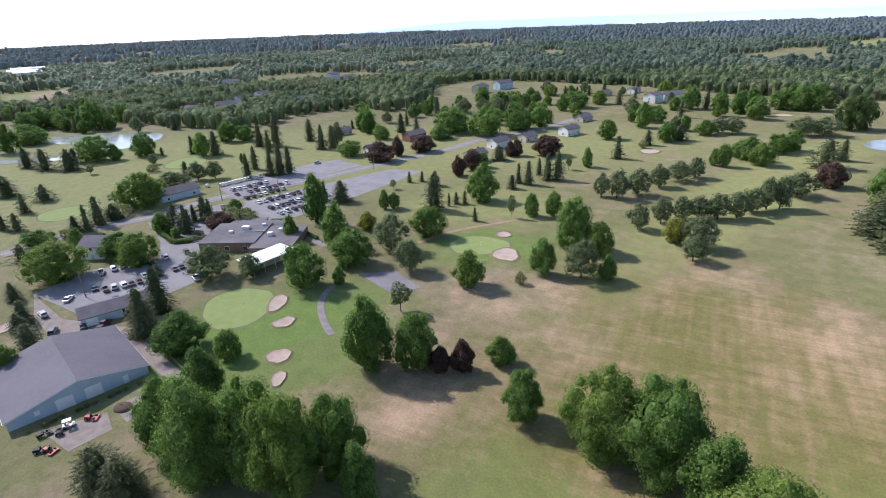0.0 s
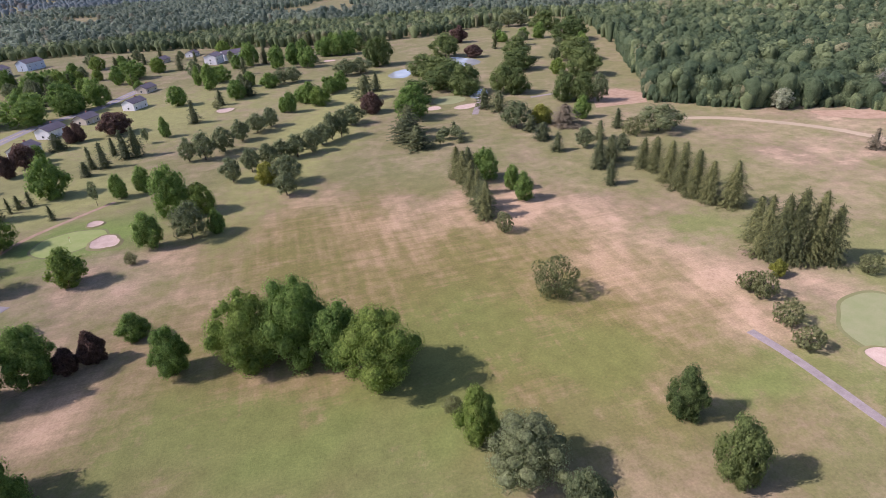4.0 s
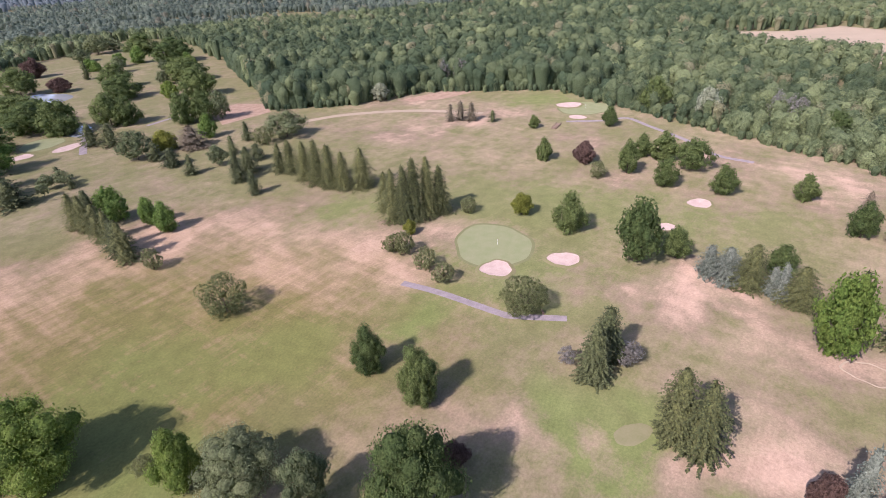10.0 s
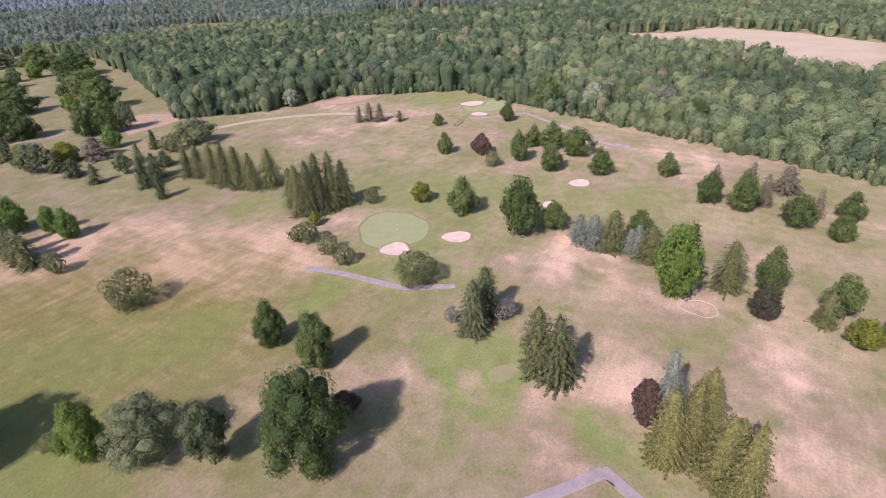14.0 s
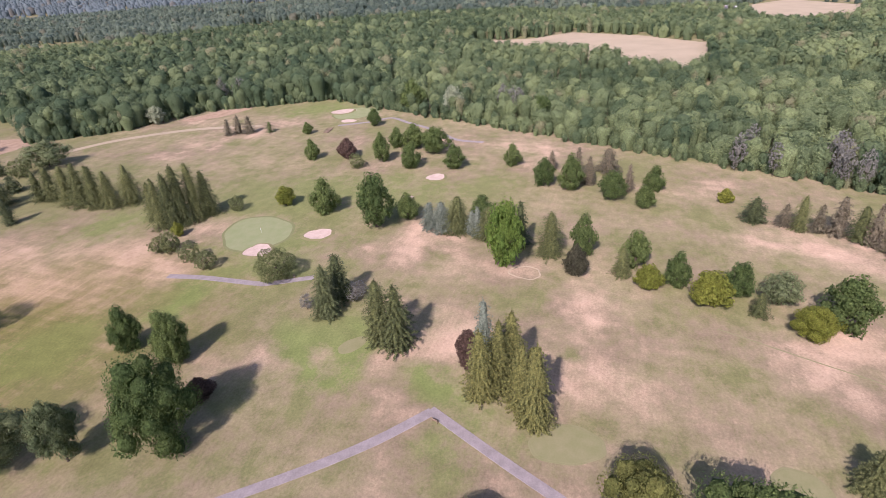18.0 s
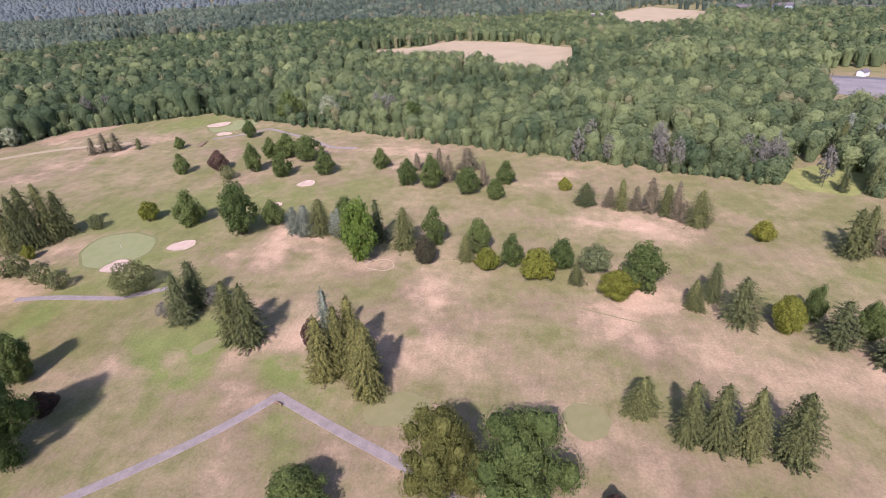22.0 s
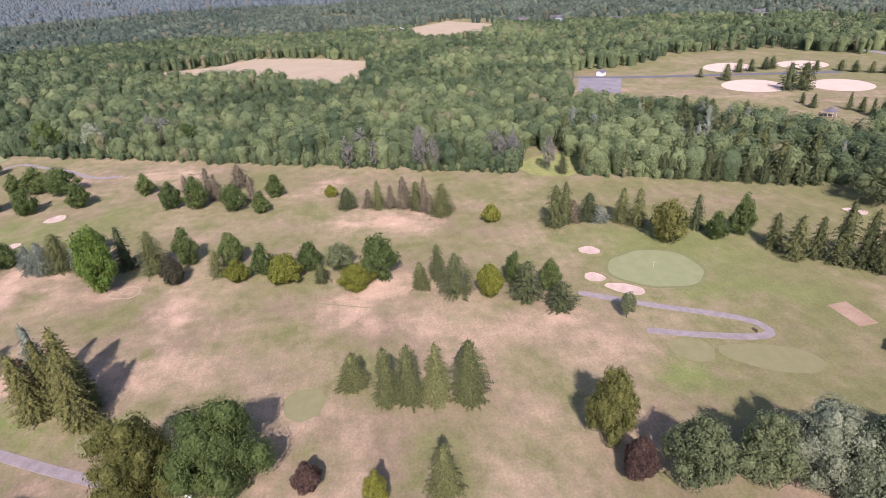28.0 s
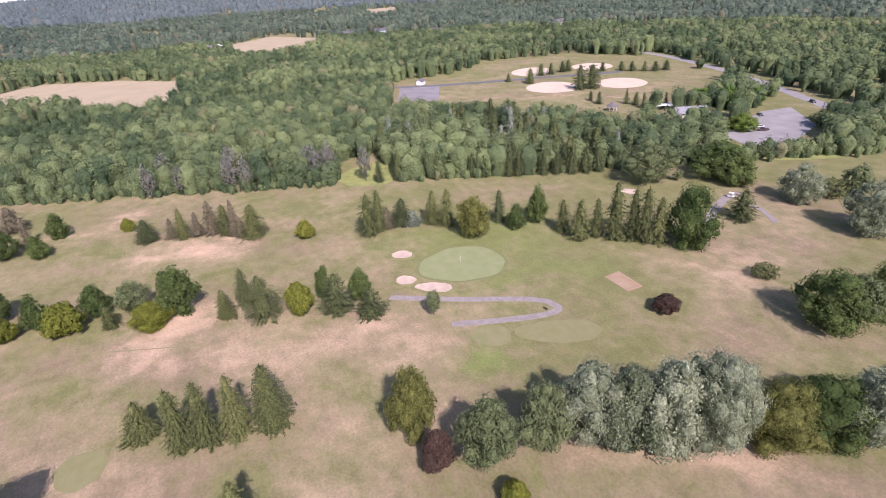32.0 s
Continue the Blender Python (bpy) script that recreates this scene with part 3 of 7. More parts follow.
DRY = (
    spots(0.34, [(63.2, 180.4, 18.4, 21.2, -57), (90.0, 157.9, 23.9, 13.1, -58), (96.4, 107.9, 22.5, 15.8, -57), (128.9, 11.1, 14.3, 11.6, -56), (122.3, -8.8, 14.4, 9.1, -56), (124.1, 28.0, 11.8, 10.1, -56), (239.5, 14.7, 41.8, 29.9, -59), (228.0, 170.0, 36.8, 34.9, -62), (82.9, -10.3, 7.9, 4.7, -54)])
    + spots(0.33, [(134.8, 17.0, 18.1, 11.9, -82), (85.0, -36.4, 8.1, 11.1, -79), (112.0, -35.9, 6.3, 11.9, -80), (186.1, -73.1, 17.3, 10.2, -83), (153.8, -105.5, 20.7, 12.8, -82), (94.8, -99.9, 16.2, 14.3, -79), (59.7, 2.4, 5.0, 5.6, -79), (229.9, -10.5, 13.7, 19.5, -85)])
    + spots(0.31, [(87.5, -107.4, 21.2, 11.0, -104), (68.1, -138.5, 17.9, 6.4, -104), (149.8, -107.7, 15.7, 9.7, -107), (42.2, -74.1, 11.0, 8.2, -102)])
    + spots(0.29, [(60.3, -241.9, 16.7, 16.9, -122), (52.3, -281.0, 25.9, 25.9, -123), (4.5, -172.3, 19.5, 6.5, -119), (41.8, -225.9, 11.0, 13.8, -121)])
    + spots(0.34, [(-47.2, 176.7, 21.9, 13.7, 22), (-62.1, 122.8, 18.5, 7.3, 23), (-67.9, 107.4, 11.4, 7.7, 24), (-102.0, 76.0, 8.3, 7.4, 24), (-3.5, 207.5, 15.5, 17.9, 22), (26.0, 173.4, 16.7, 20.4, 23), (-24.7, 133.5, 5.6, 12.6, 24)])
    + spots(0.20, [(35, 5, 40, 55, 0), (28, -90, 30, 50, 0), (5, -170, 25, 40, 0)])
    + spots(0.26, [(102.0, -88.0, 16, 8, -70), (155.4, -96.9, 18, 9, -70), (194.2, -74.3, 16, 7, -70), (129.7, -101.3, 14, 7, -70)])
    + spots(0.26, [(31.3, 183.8, 22, 16, -57), (46.9, 178.4, 20, 12, -57), (17.2, 144.6, 16, 9, -57), (71.5, 168.1, 16, 10, -57)])
    + spots(0.20, [(88.0, -38.0, 12, 15, -70), (118.0, -37.0, 10, 17, -70), (84.0, 2.0, 10, 9, -60)])
    + spots(0.14, [(194.8, -87.3, 37.4, 35.9, -77)])
    + spots(0.30, [(99.4, 131.7, 44.7, 28.6, -76), (67.2, 15.3, 30.4, 7.6, -73)])
    + spots(0.30, [(-60.8, 100.9, 10.1, 11.9, -19), (-16.8, 103.8, 12.0, 8.2, -20), (-64.2, 173.4, 27.6, 14.9, -21), (263.5, 219.2, 40.0, 15.0, -27)])
    + spots(0.40, [(266.5, -364.6, 59.3, 34.5, -132), (345.3, -271.3, 24.2, 44.2, -132)])
    + spots(0.16, [(85, 100, 40, 30, 130), (110, 0, 60, 30, 100), (60, -110, 60, 40, 90), (-50, 130, 60, 25, 10), (250, 120, 90, 60, 60)])
)
LUSH = [(-120, 122, 40, 22, 60, 1.0), (-96, 112, 12, 24, -30, 0.6), (-80, 205, 26, 17, 20, 0.9), (20, 105, 30, 18, 30, 0.35), (72, 20, 14, 12, 20, 0.45),
        (-5, 60, 40, 12, 15, 0.3), (110, 65, 28, 20, 120, 0.3)]
LUSH += [(-28.9, 94.7, 24.3, 12.4, -19)+(0.4,), (4.7, 79.3, 14.8, 9.9, -19)+(0.4,), (50.8, 93.3, 18.3, 14.1, -20)+(0.3,), (119.5, 132.6, 18.2, 12.7, -22)+(0.3,), (105, -185, 30, 18, 80, 0.3), (300, 140, 30, 18, 120, 0.4), (75, -185, 24, 7, 80, 0.3), (165, 60, 24, 60, 20, 0.25), (55, -20, 10, 8, 0, 0.3)]
LUSH += [(66.6, 14.4, 9.0, 4.0, 20, 0.55), (69.4, -7.4, 7.0, 4.0, 20, 0.55), (76.4, 22.7, 6.0, 9.0, 20, 0.55), (70.5, 11.1, 8.0, 5.0, 20, 0.55), (72.7, 26.9, 9.0, 6.0, 20, 0.55), (83.9, 72.3, 9.0, 6.0, 20, 0.55), (71.1, -14.0, 8.0, 5.0, 20, 0.55), (18.3, 83.3, 14.0, 7.0, 20, 0.55), (-8.4, 86.5, 20.0, 8.0, 20, 0.55), (51.6, -157.9, 10.0, 6.0, 20, 0.55)]
FAIR = [(-240, 330, 260, 90, 25), (-400, 190, 150, 140, 0), (20, 330, 24, 150, -22), (-103.5, 252.8, 40.2, 29.6, 20), (-176.9, 284.6, 39.8, 25.4, 19)]
MOWN = [(15, 130, 75, 55, 20), (40, 100, 50, 30, 0), (47.8, 119.5, 59.9, 47.2, -56), (1.6, 163.7, 43.7, 51.1, 23)]

# ground: one sheet, finely gridded where the camera flies and coarse out to the horizon
gx = np.concatenate([np.linspace(-4700, -700, 16), np.arange(-680, 460, 3.6), np.linspace(480, 4700, 18)])
gy = np.concatenate([np.linspace(-4700, -560, 16), np.arange(-540, 800, 3.6), np.linspace(820, 4700, 16)])
GX, GY = np.meshgrid(gx, gy)
nx, ny = len(gx), len(gy)
quad = (np.arange(ny - 1)[:, None] * nx + np.arange(nx - 1)[None]).ravel()[:, None]
ground_mesh = from_arrays("ground", np.stack([GX.ravel(), GY.ravel(), rise(GX, GY).ravel()], 1), quad + [[0, 1, nx + 1, nx]], M_GRASS)
for key, values in zip(("dry", "lush", "mown", "fair"), land(GX.ravel(), GY.ravel())):
    ground_mesh.attributes.new(key, "FLOAT", "POINT").data.foreach_set("value", values.astype(np.float32))
ground = tagged(new("ground", ground_mesh), "sun-dried golf course turf with green and straw patches", "ground", kind="structure")


def wood_positions(step, r0, r1, seed, lo=-100, hi=163):
    """A jittered grid of places between two distances from the middle of the flight."""
    rng = np.random.default_rng(seed)
    a = np.arange(-r1, r1, step)
    x, y = np.meshgrid(a, a)
    x, y = (x + rng.uniform(-0.45, 0.45, x.shape) * step).ravel(), (y + rng.uniform(-0.45, 0.45, y.shape) * step).ravel()
    d = np.hypot(x - 0, y + 20)
    az = np.degrees(np.arctan2(y + 20, x))
    keep = (d >= r0) & (d < r1) & (az > lo) & (az < hi)
    for poly in (COURSE, HAY, BALL, LOT_WEST, *OPEN):
        keep &= ~inside(poly, x, y)
    for cx, cy, r in CLEAR:
        keep &= np.hypot(x - cx, y - cy) > r
    for ax, ay, bx, by, r in LANES:
        t = np.clip(((x - ax) * (bx - ax) + (y - ay) * (by - ay)) / ((bx - ax) ** 2 + (by - ay) ** 2), 0, 1)
        keep &= np.hypot(x - ax - t * (bx - ax), y - ay - t * (by - ay)) > r
    keep &= rng.random(len(x)) > 0.05
    if r0 > 800:
        keep &= np.array([noise.noise(Vector((a * 0.0045, b * 0.0045, 8.0))) for a, b in zip(x, y)]) > np.where(az > 104, -0.10, -0.30)
    return x[keep], y[keep], rng


def wood(x, y, rng, size, cards_each, leaf, rings, seg, mat, deep=1.3):
    """Many tree crowns in one mesh: a lumpy rounded head each, clad in leaf clumps, over a dark skirt."""
    m = len(x)
    clump = np.array([noise.noise(Vector((a * 0.012, b * 0.012, 3.0))) for a, b in zip(x, y)])
    tall = 1 + 0.40 * np.clip((y - 60) / 120, 0, 1) * np.clip((y + x - 240) / 60, 0, 1) * np.clip((700 - y) / 200, 0, 1)
    h = np.maximum(size * tall * (0.88 + 0.35 * clump + rng.normal(0, 0.11, m)), size * 0.4)
    r = size * 0.40 * rng.uniform(0.66, 1.28, m) * (h / size) ** 0.6
    rz = np.minimum(r * rng.uniform(0.9, 1.3, m), h * 0.5)
    slim = rng.random(m) < 0.12
    r[slim] *= 0.55
    rz[slim] = h[slim] * 0.42
    if size < 9:
        rz, r = h * 0.52, np.maximum(r, h * 0.42)
    if not cards_each:
        r = r * 1.4
    ground_z = rise(x, y)
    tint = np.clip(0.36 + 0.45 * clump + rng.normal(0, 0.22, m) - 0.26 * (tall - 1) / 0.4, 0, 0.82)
    # haze put into the tint: woods far off towards -x get paler
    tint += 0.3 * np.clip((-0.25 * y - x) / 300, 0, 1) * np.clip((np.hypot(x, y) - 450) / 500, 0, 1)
    tint[rng.random(m) < 0.03 + 0.05 * (clump > 0.25)] = 1.0
    lobe = rng.normal(0, 1, (m, 9, 3))
    lobe[..., 2] = np.abs(lobe[..., 2]) * 0.9
    lobe /= np.linalg.norm(lobe, axis=2)[..., None]

    def lumpy(d):
        near = np.einsum("mkj,mlj->mkl", d, lobe).max(2)
        return 0.76 + 0.32 * np.clip(near, 0, 1) ** 9

    u = np.radians(np.linspace(10, 112, rings))[:, None]
    w = np.linspace(0, 2 * math.pi, seg, endpoint=False)[None]
    unit = np.stack([np.sin(u) * np.cos(w), np.sin(u) * np.sin(w), np.cos(u) + 0 * w], -1).reshape(-1, 3)
    k = 0.74 * lumpy(np.repeat(unit[None], m, 0))[..., None] * (1 + rng.normal(0, 0.07, (m, len(unit), 1)))
    v = unit[None] * k * np.stack([r, r, rz], 1)[:, None]
    v[..., 2] += (h - rz)[:, None]
    v[:, -seg:, :2] *= 1.0 if not cards_each else 0.85
    v[:, -seg:, 2] = 0.0 if size < 9 else 0.03 * h[:, None]
    v += np.stack([x, y, ground_z], 1)[:, None]
    f = []
    for a in range(rings - 1):
        for s in range(seg):
            q = [a * seg + s, a * seg + (s + 1) % seg, (a + 1) * seg + (s + 1) % seg, (a + 1) * seg + s]
            f += [[q[0], q[3], q[1]], [q[1], q[3], q[2]]]
    f += [[0, s, s + 1] for s in range(1, seg - 1)]
    f = (np.array(f)[None] + (np.arange(m) * len(unit))[:, None, None]).reshape(-1, 3)
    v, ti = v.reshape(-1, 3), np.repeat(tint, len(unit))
    if cards_each:
        k = cards_each
        uu, ww = np.arccos(1 - rng.random((m, k)) * deep), rng.uniform(0, 2 * math.pi, (m, k))
        d = np.stack([np.sin(uu) * np.cos(ww), np.sin(uu) * np.sin(ww), np.cos(uu)], -1)
        c = d * (lumpy(d) * rng.uniform(0.88, 1.14, (m, k)))[..., None] * np.stack([r, r, rz], 1)[:, None]
        c += np.stack([x, y, h - rz + ground_z], 1)[:, None]
        c[..., 2] = np.maximum(c[..., 2], ground_z[:, None] + 0.3)
        cv, cf = flakes(c.reshape(-1, 3), (d + [0, 0, 0.25]).reshape(-1, 3), (leaf * rng.uniform(0.55, 1.35, (m, k))).ravel(), rng)
        f = np.concatenate([f, cf + len(v)])
        v, ti = np.concatenate([v, cv]), np.concatenate([ti, np.repeat(np.repeat(tint, k), 3)])
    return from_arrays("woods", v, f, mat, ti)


OPEN = [
    [(935.2, -190.0), (1042.6, -281.5), (909.7, -338.5), (699.3, -277.3), (696.9, -223.1), (726.5, -185.9)],
    [(1717.6, -676.5), (1722.6, -792.0), (1332.0, -646.1), (1396.5, -585.9)],
    [(-993.4, 490.7), (-973.9, 528.8), (-972.7, 614.0), (-852.9, 516.9), (-727.8, 413.4), (-766.5, 377.7)],
    [(-1723.3, 854.1), (-1764.0, 938.4), (-1506.6, 866.5), (-1270.0, 690.7), (-1335.6, 661.1)],
    [(187.0, 1640.6), (357.9, 1867.1), (452.8, 1810.7), (350.8, 1399.0), (284.7, 1481.8)],
    [(213.4, -169.2), (190.4, -192.6), (170.7, -182.0), (181.5, -160.0)],
    [(337.1, 1678.0), (565.6, 1788.8), (508.6, 1561.4), (300.6, 1430.2)],
]
CLEAR = [
    (-496.4, 426.6, 39), (-477.3, 450.8, 30), (-508.1, 505.8, 27), (-671.9, 646.4, 33), (-514.6, 545.2, 21), (-516.2, 705.7, 21), (-425.8, 522.8, 21), (-571.3, 765.8, 27), (-528.9, 752.8, 27), (-264.6, 644.7, 45), (-49.0, 625.4, 39), (-251.7, 687.6, 27),
    (844.8, -166.2, 16), (859.2, -373.6, 16), (860.3, -429.2, 18), (768.5, -481.8, 24), (716.2, -496.3, 18), (909.0, 227.6, 12),
    (776.8, -474.2, 18), (858.3, -424.8, 16), (895.9, -755.5, 18), (711.8, -669.0, 16), (435.6, -204.4, 0), (173.4, -358.1, 24), (207.9, -334.8, 20), (186.7, -317.1, 14), (198.2, -258.2, 14), (152.3, -497.2, 20), (300.7, -516.4, 10), (154.8, -436.1, 26),
]
LANES = [(380, -536, 254, -496, 9), (254, -496, 126, -426, 10)]

# ---- flat features of the ground ----


def disc(rx, ry, z, seed, wob=0.06, seg=44, rings=((1.0, 0.0),), kidney=0.0):
    """A rounded patch: rings of (share of the radius, height), the first outermost."""
    rng = np.random.default_rng(seed)
    ph = rng.uniform(0, 6.28, 3)
    bm = bmesh.new()
    last = None
    for share, dz in rings:
        row = []
        for i in range(seg):
            a = 2 * math.pi * i / seg
            k = share * (1 + wob * math.sin(2 * a + ph[0]) + wob * 0.7 * math.sin(3 * a + ph[1]) + wob * 0.35 * math.sin(7 * a + ph[2]) - kidney * max(0.0, math.cos(a - ph[0])) ** 4)
            row.append(bm.verts.new((rx * k * math.cos(a), ry * k * math.sin(a), z + dz)))
        if last:
            for i in range(seg):
                bm.faces.new((last[i], last[(i + 1) % seg], row[(i + 1) % seg], row[i]))
        last = row
    return bm, last


def filled(rx, ry, z, seed, **kw):
    bm, last = disc(rx, ry, z, seed, **kw)
    bm.faces.new(last)
    bm.normal_update()
    for f in bm.faces:
        if f.normal.z < 0:
            f.normal_flip()
    return bm


def green(i, x, y, rx, ry, turn, mat=None, collar=None, name="putting_green", label="smooth pale green putting green with a mown collar"):
    root = tagged(new(name), label, "green", kind="structure")
    root.matrix_basis = pose(x, y, 0, 0, 0, turn)
    part("collar", filled(rx * 1.08, ry * 1.08, 0.005, i, rings=((1.0, 0.0), (0.97, 0.02))), collar or M_COLLAR, root)
    part("turf", filled(rx, ry, 0.03, i, rings=((1.0, 0.0), (0.96, 0.02))), mat or M_GREEN, root)
    return root


def bunker(i, x, y, rx, ry, turn):
    root = tagged(new("sand_bunker"), "sand-filled bunker with a raised turf lip", "bunker", kind="structure")
    root.matrix_basis = pose(x, y, 0, 0, 0, turn)
    k = 0.22 if i % 3 == 0 else 0.0
    rx, ry = (rx * 0.76, ry * 0.74) if 2 <= i <= 5 else (rx * 0.92, ry * 0.88)
    part("sand", filled(rx, ry, 0.08, 90 + i, wob=0.08, kidney=k, rings=((1.0, 0.22), (0.86, 0.10), (0.6, 0.02))), M_SAND, root)
    bm, _ = disc(rx, ry, 0.0, 90 + i, wob=0.08, kidney=k, rings=((1.28, 0.01), (1.12, 0.22), (1.03, 0.36), (0.98, 0.24)))
    bm.normal_update()
    for f in bm.faces:
        if f.normal.z < 0:
            f.normal_flip()
    part("lip", bm, M_LIP, root)
    return root


def ribbon(points, width, z=0.05, step=3.0, thick=0.06):
    """A strip of paving along a smooth line."""
    p = [Vector((x, y, 0)) for x, y in points]
    p = [p[0] * 2 - p[1]] + p + [p[-1] * 2 - p[-2]]
    line = []
    for i in range(1, len(p) - 2):
        n = max(2, int((p[i + 1] - p[i]).length / step))
        for j in range(n):
            t = j / n
            line.append(0.5 * ((2 * p[i]) + (p[i + 1] - p[i - 1]) * t + (2 * p[i - 1] - 5 * p[i] + 4 * p[i + 1] - p[i + 2]) * t * t + (3 * p[i] - p[i - 1] - 3 * p[i + 1] + p[i + 2]) * t ** 3))
    line.append(p[-2])
    bm = bmesh.new()
    rows = []
    for i, c in enumerate(line):
        d = (line[min(i + 1, len(line) - 1)] - line[max(i - 1, 0)]).normalized()
        s = Vector((-d.y, d.x, 0)) * width / 2 * (1 + 0.05 * noise.noise(c * 0.2))
        rows.append([bm.verts.new(c + s * 1.04 + Vector((0, 0, z - thick))), bm.verts.new(c + s + Vector((0, 0, z))), bm.verts.new(c - s + Vector((0, 0, z))), bm.verts.new(c - s * 1.04 + Vector((0, 0, z - thick)))])
    for a, b in zip(rows, rows[1:]):
        for k in range(3):
            bm.faces.new((a[k + 1], b[k + 1], b[k], a[k]))
    bm.normal_update()
    return bm


def slab(points, z=0.05, thick=0.08):
    """A paved area with the given outline."""
    bm = bmesh.new()
    f = bm.faces.new([bm.verts.new((x, y, z)) for x, y in points])
    bm.normal_update()
    if f.normal.z < 0:
        f.normal_flip()
    r = bmesh.ops.extrude_face_region(bm, geom=[f])
    for v in r["geom"]:
        if isinstance(v, bmesh.types.BMVert):
            v.co.z -= thick
    bmesh.ops.triangulate(bm, faces=bm.faces[:])
    bmesh.ops.recalc_face_normals(bm, faces=bm.faces[:])
    return bm


M_COLLAR = worn("collar_turf", (0.140, 0.152, 0.064), (0.175, 0.172, 0.082), 0.2, 0.92, 0, 0.1, 1, 2.0)
M_LIP = worn("bunker_lip_turf", (0.150, 0.160, 0.065), (0.215, 0.180, 0.095), 0.4, 0.92, 0, 0.1, 1, 3.0)
M_MEADOW = worn("weedy_meadow", (0.27, 0.26, 0.10), (0.15, 0.18, 0.06), 0.25, 0.95, 0, 0.1, 1, 1.5)
M_INFIELD = worn("infield_clay", (0.54, 0.43, 0.34), (0.45, 0.36, 0.28), 0.1, 0.95, 0, 0.1, 1, 1.0)
M_COURT = worn("court_asphalt", (0.25, 0.225, 0.225), (0.16, 0.15, 0.16), 0.1, 0.9, 0, 0.2, 1, 1.0)
M_TARMAC = worn("new_asphalt", (0.085, 0.085, 0.098), (0.12, 0.12, 0.13), 0.1, 0.85, 0, 0.3, 1, 2.0)
M_LINE = worn("road_paint", (0.7, 0.68, 0.62), (0.5, 0.48, 0.44), 1.0, 0.8)
M_LINE_Y = worn("yellow_road_paint", (0.62, 0.46, 0.10), (0.5, 0.38, 0.12), 1.0, 0.8)
# pale base colour adds painted sky brightness to the real reflection
wk = Mat("sky_paled_pond_water", 0.12, 0.0, 1.0)
wk.colour(wk.mix(wk.span(wk.noise(0.06, 3.0), 0.4, 0.7), (0.27, 0.30, 0.29), (0.35, 0.38, 0.365)))
wk.bump(wk.noise(1.2, 2.0), 0.04, 0.05)
M_WATER = wk.m

for i, g in enumerate([
    (125.5, 76.2, 12.0, 13.3, -57), (-135.8, 131.3, 11.0, 12.8, 23), (-84.6, 205.5, 11.0, 9.7, 21), (290.1, 116.3, 14.1, 14.1, -63),
    (91.5, -172.8, 13.1, 10.8, -122), (-289.8, 169.1, 11.9, 10.8, 20), (-319.6, 266.3, 12.6, 15.3, 18), (97.5, 344.1, 10.6, 11.3, -61),
]):
    green(i, *g, mat=M_GREEN_LUSH if i in (1, 2, 5, 6) else None)
for i, g in enumerate([(55.2, -161.8, 4.7, 3.7, -120), (48.6, -176.7, 9.9, 4.3, -120), (57.8, -36.6, 6.9, 4.2, -78), (57.3, -74.5, 4.4, 4.3, -95), (75.6, 15.4, 3.6, 2.2, -35)]):
    green(40 + i, *g, mat=M_TEE, collar=M_TEE, name="teeing_ground", label="worn low teeing ground of mown turf")
for i, g in enumerate([
    (113.5, 68.0, 4.7, 5.4, -57), (128.3, 53.7, 4.7, 4.6, -57), (-125.9, 138.0, 3.6, 6.9, 22), (-115.4, 129.4, 4.2, 3.9, 23), (-104.8, 115.0, 3.8, 4.6, 23), (-98.0, 107.2, 2.3, 4.0, 23),
    (-71.7, 200.1, 5.3, 6.5, 22), (-79.4, 219.2, 3.1, 3.1, 21), (292.0, 126.6, 7.8, 6.4, -63), (270.1, 112.2, 5.4, 4.4, -62), (187.4, 30.6, 4.4, 4.2, -84),
    (163.7, 34.7, 2.9, 2.9, -58), (106.4, -159.2, 3.4, 3.4, -122), (90.6, -153.8, 3.0, 3.1, -121), (82.7, -159.2, 6.2, 2.7, -130), (109.0, -254.9, 4.1, 3.1, -124),
]):
    bunker(i, *g)
for i, g in enumerate([(101.9, 322.1, 5.5, 9.2, -61), (82.6, 327.0, 4.7, 7.0, -60), (-192.6, 94.0, 2.8, 5.1, 23), (-42.8, 387.9, 5.9, 7.3, 17), (42.4, 551.1, 7.0, 5.9, 14)]):
    bunker(20 + i, *g)

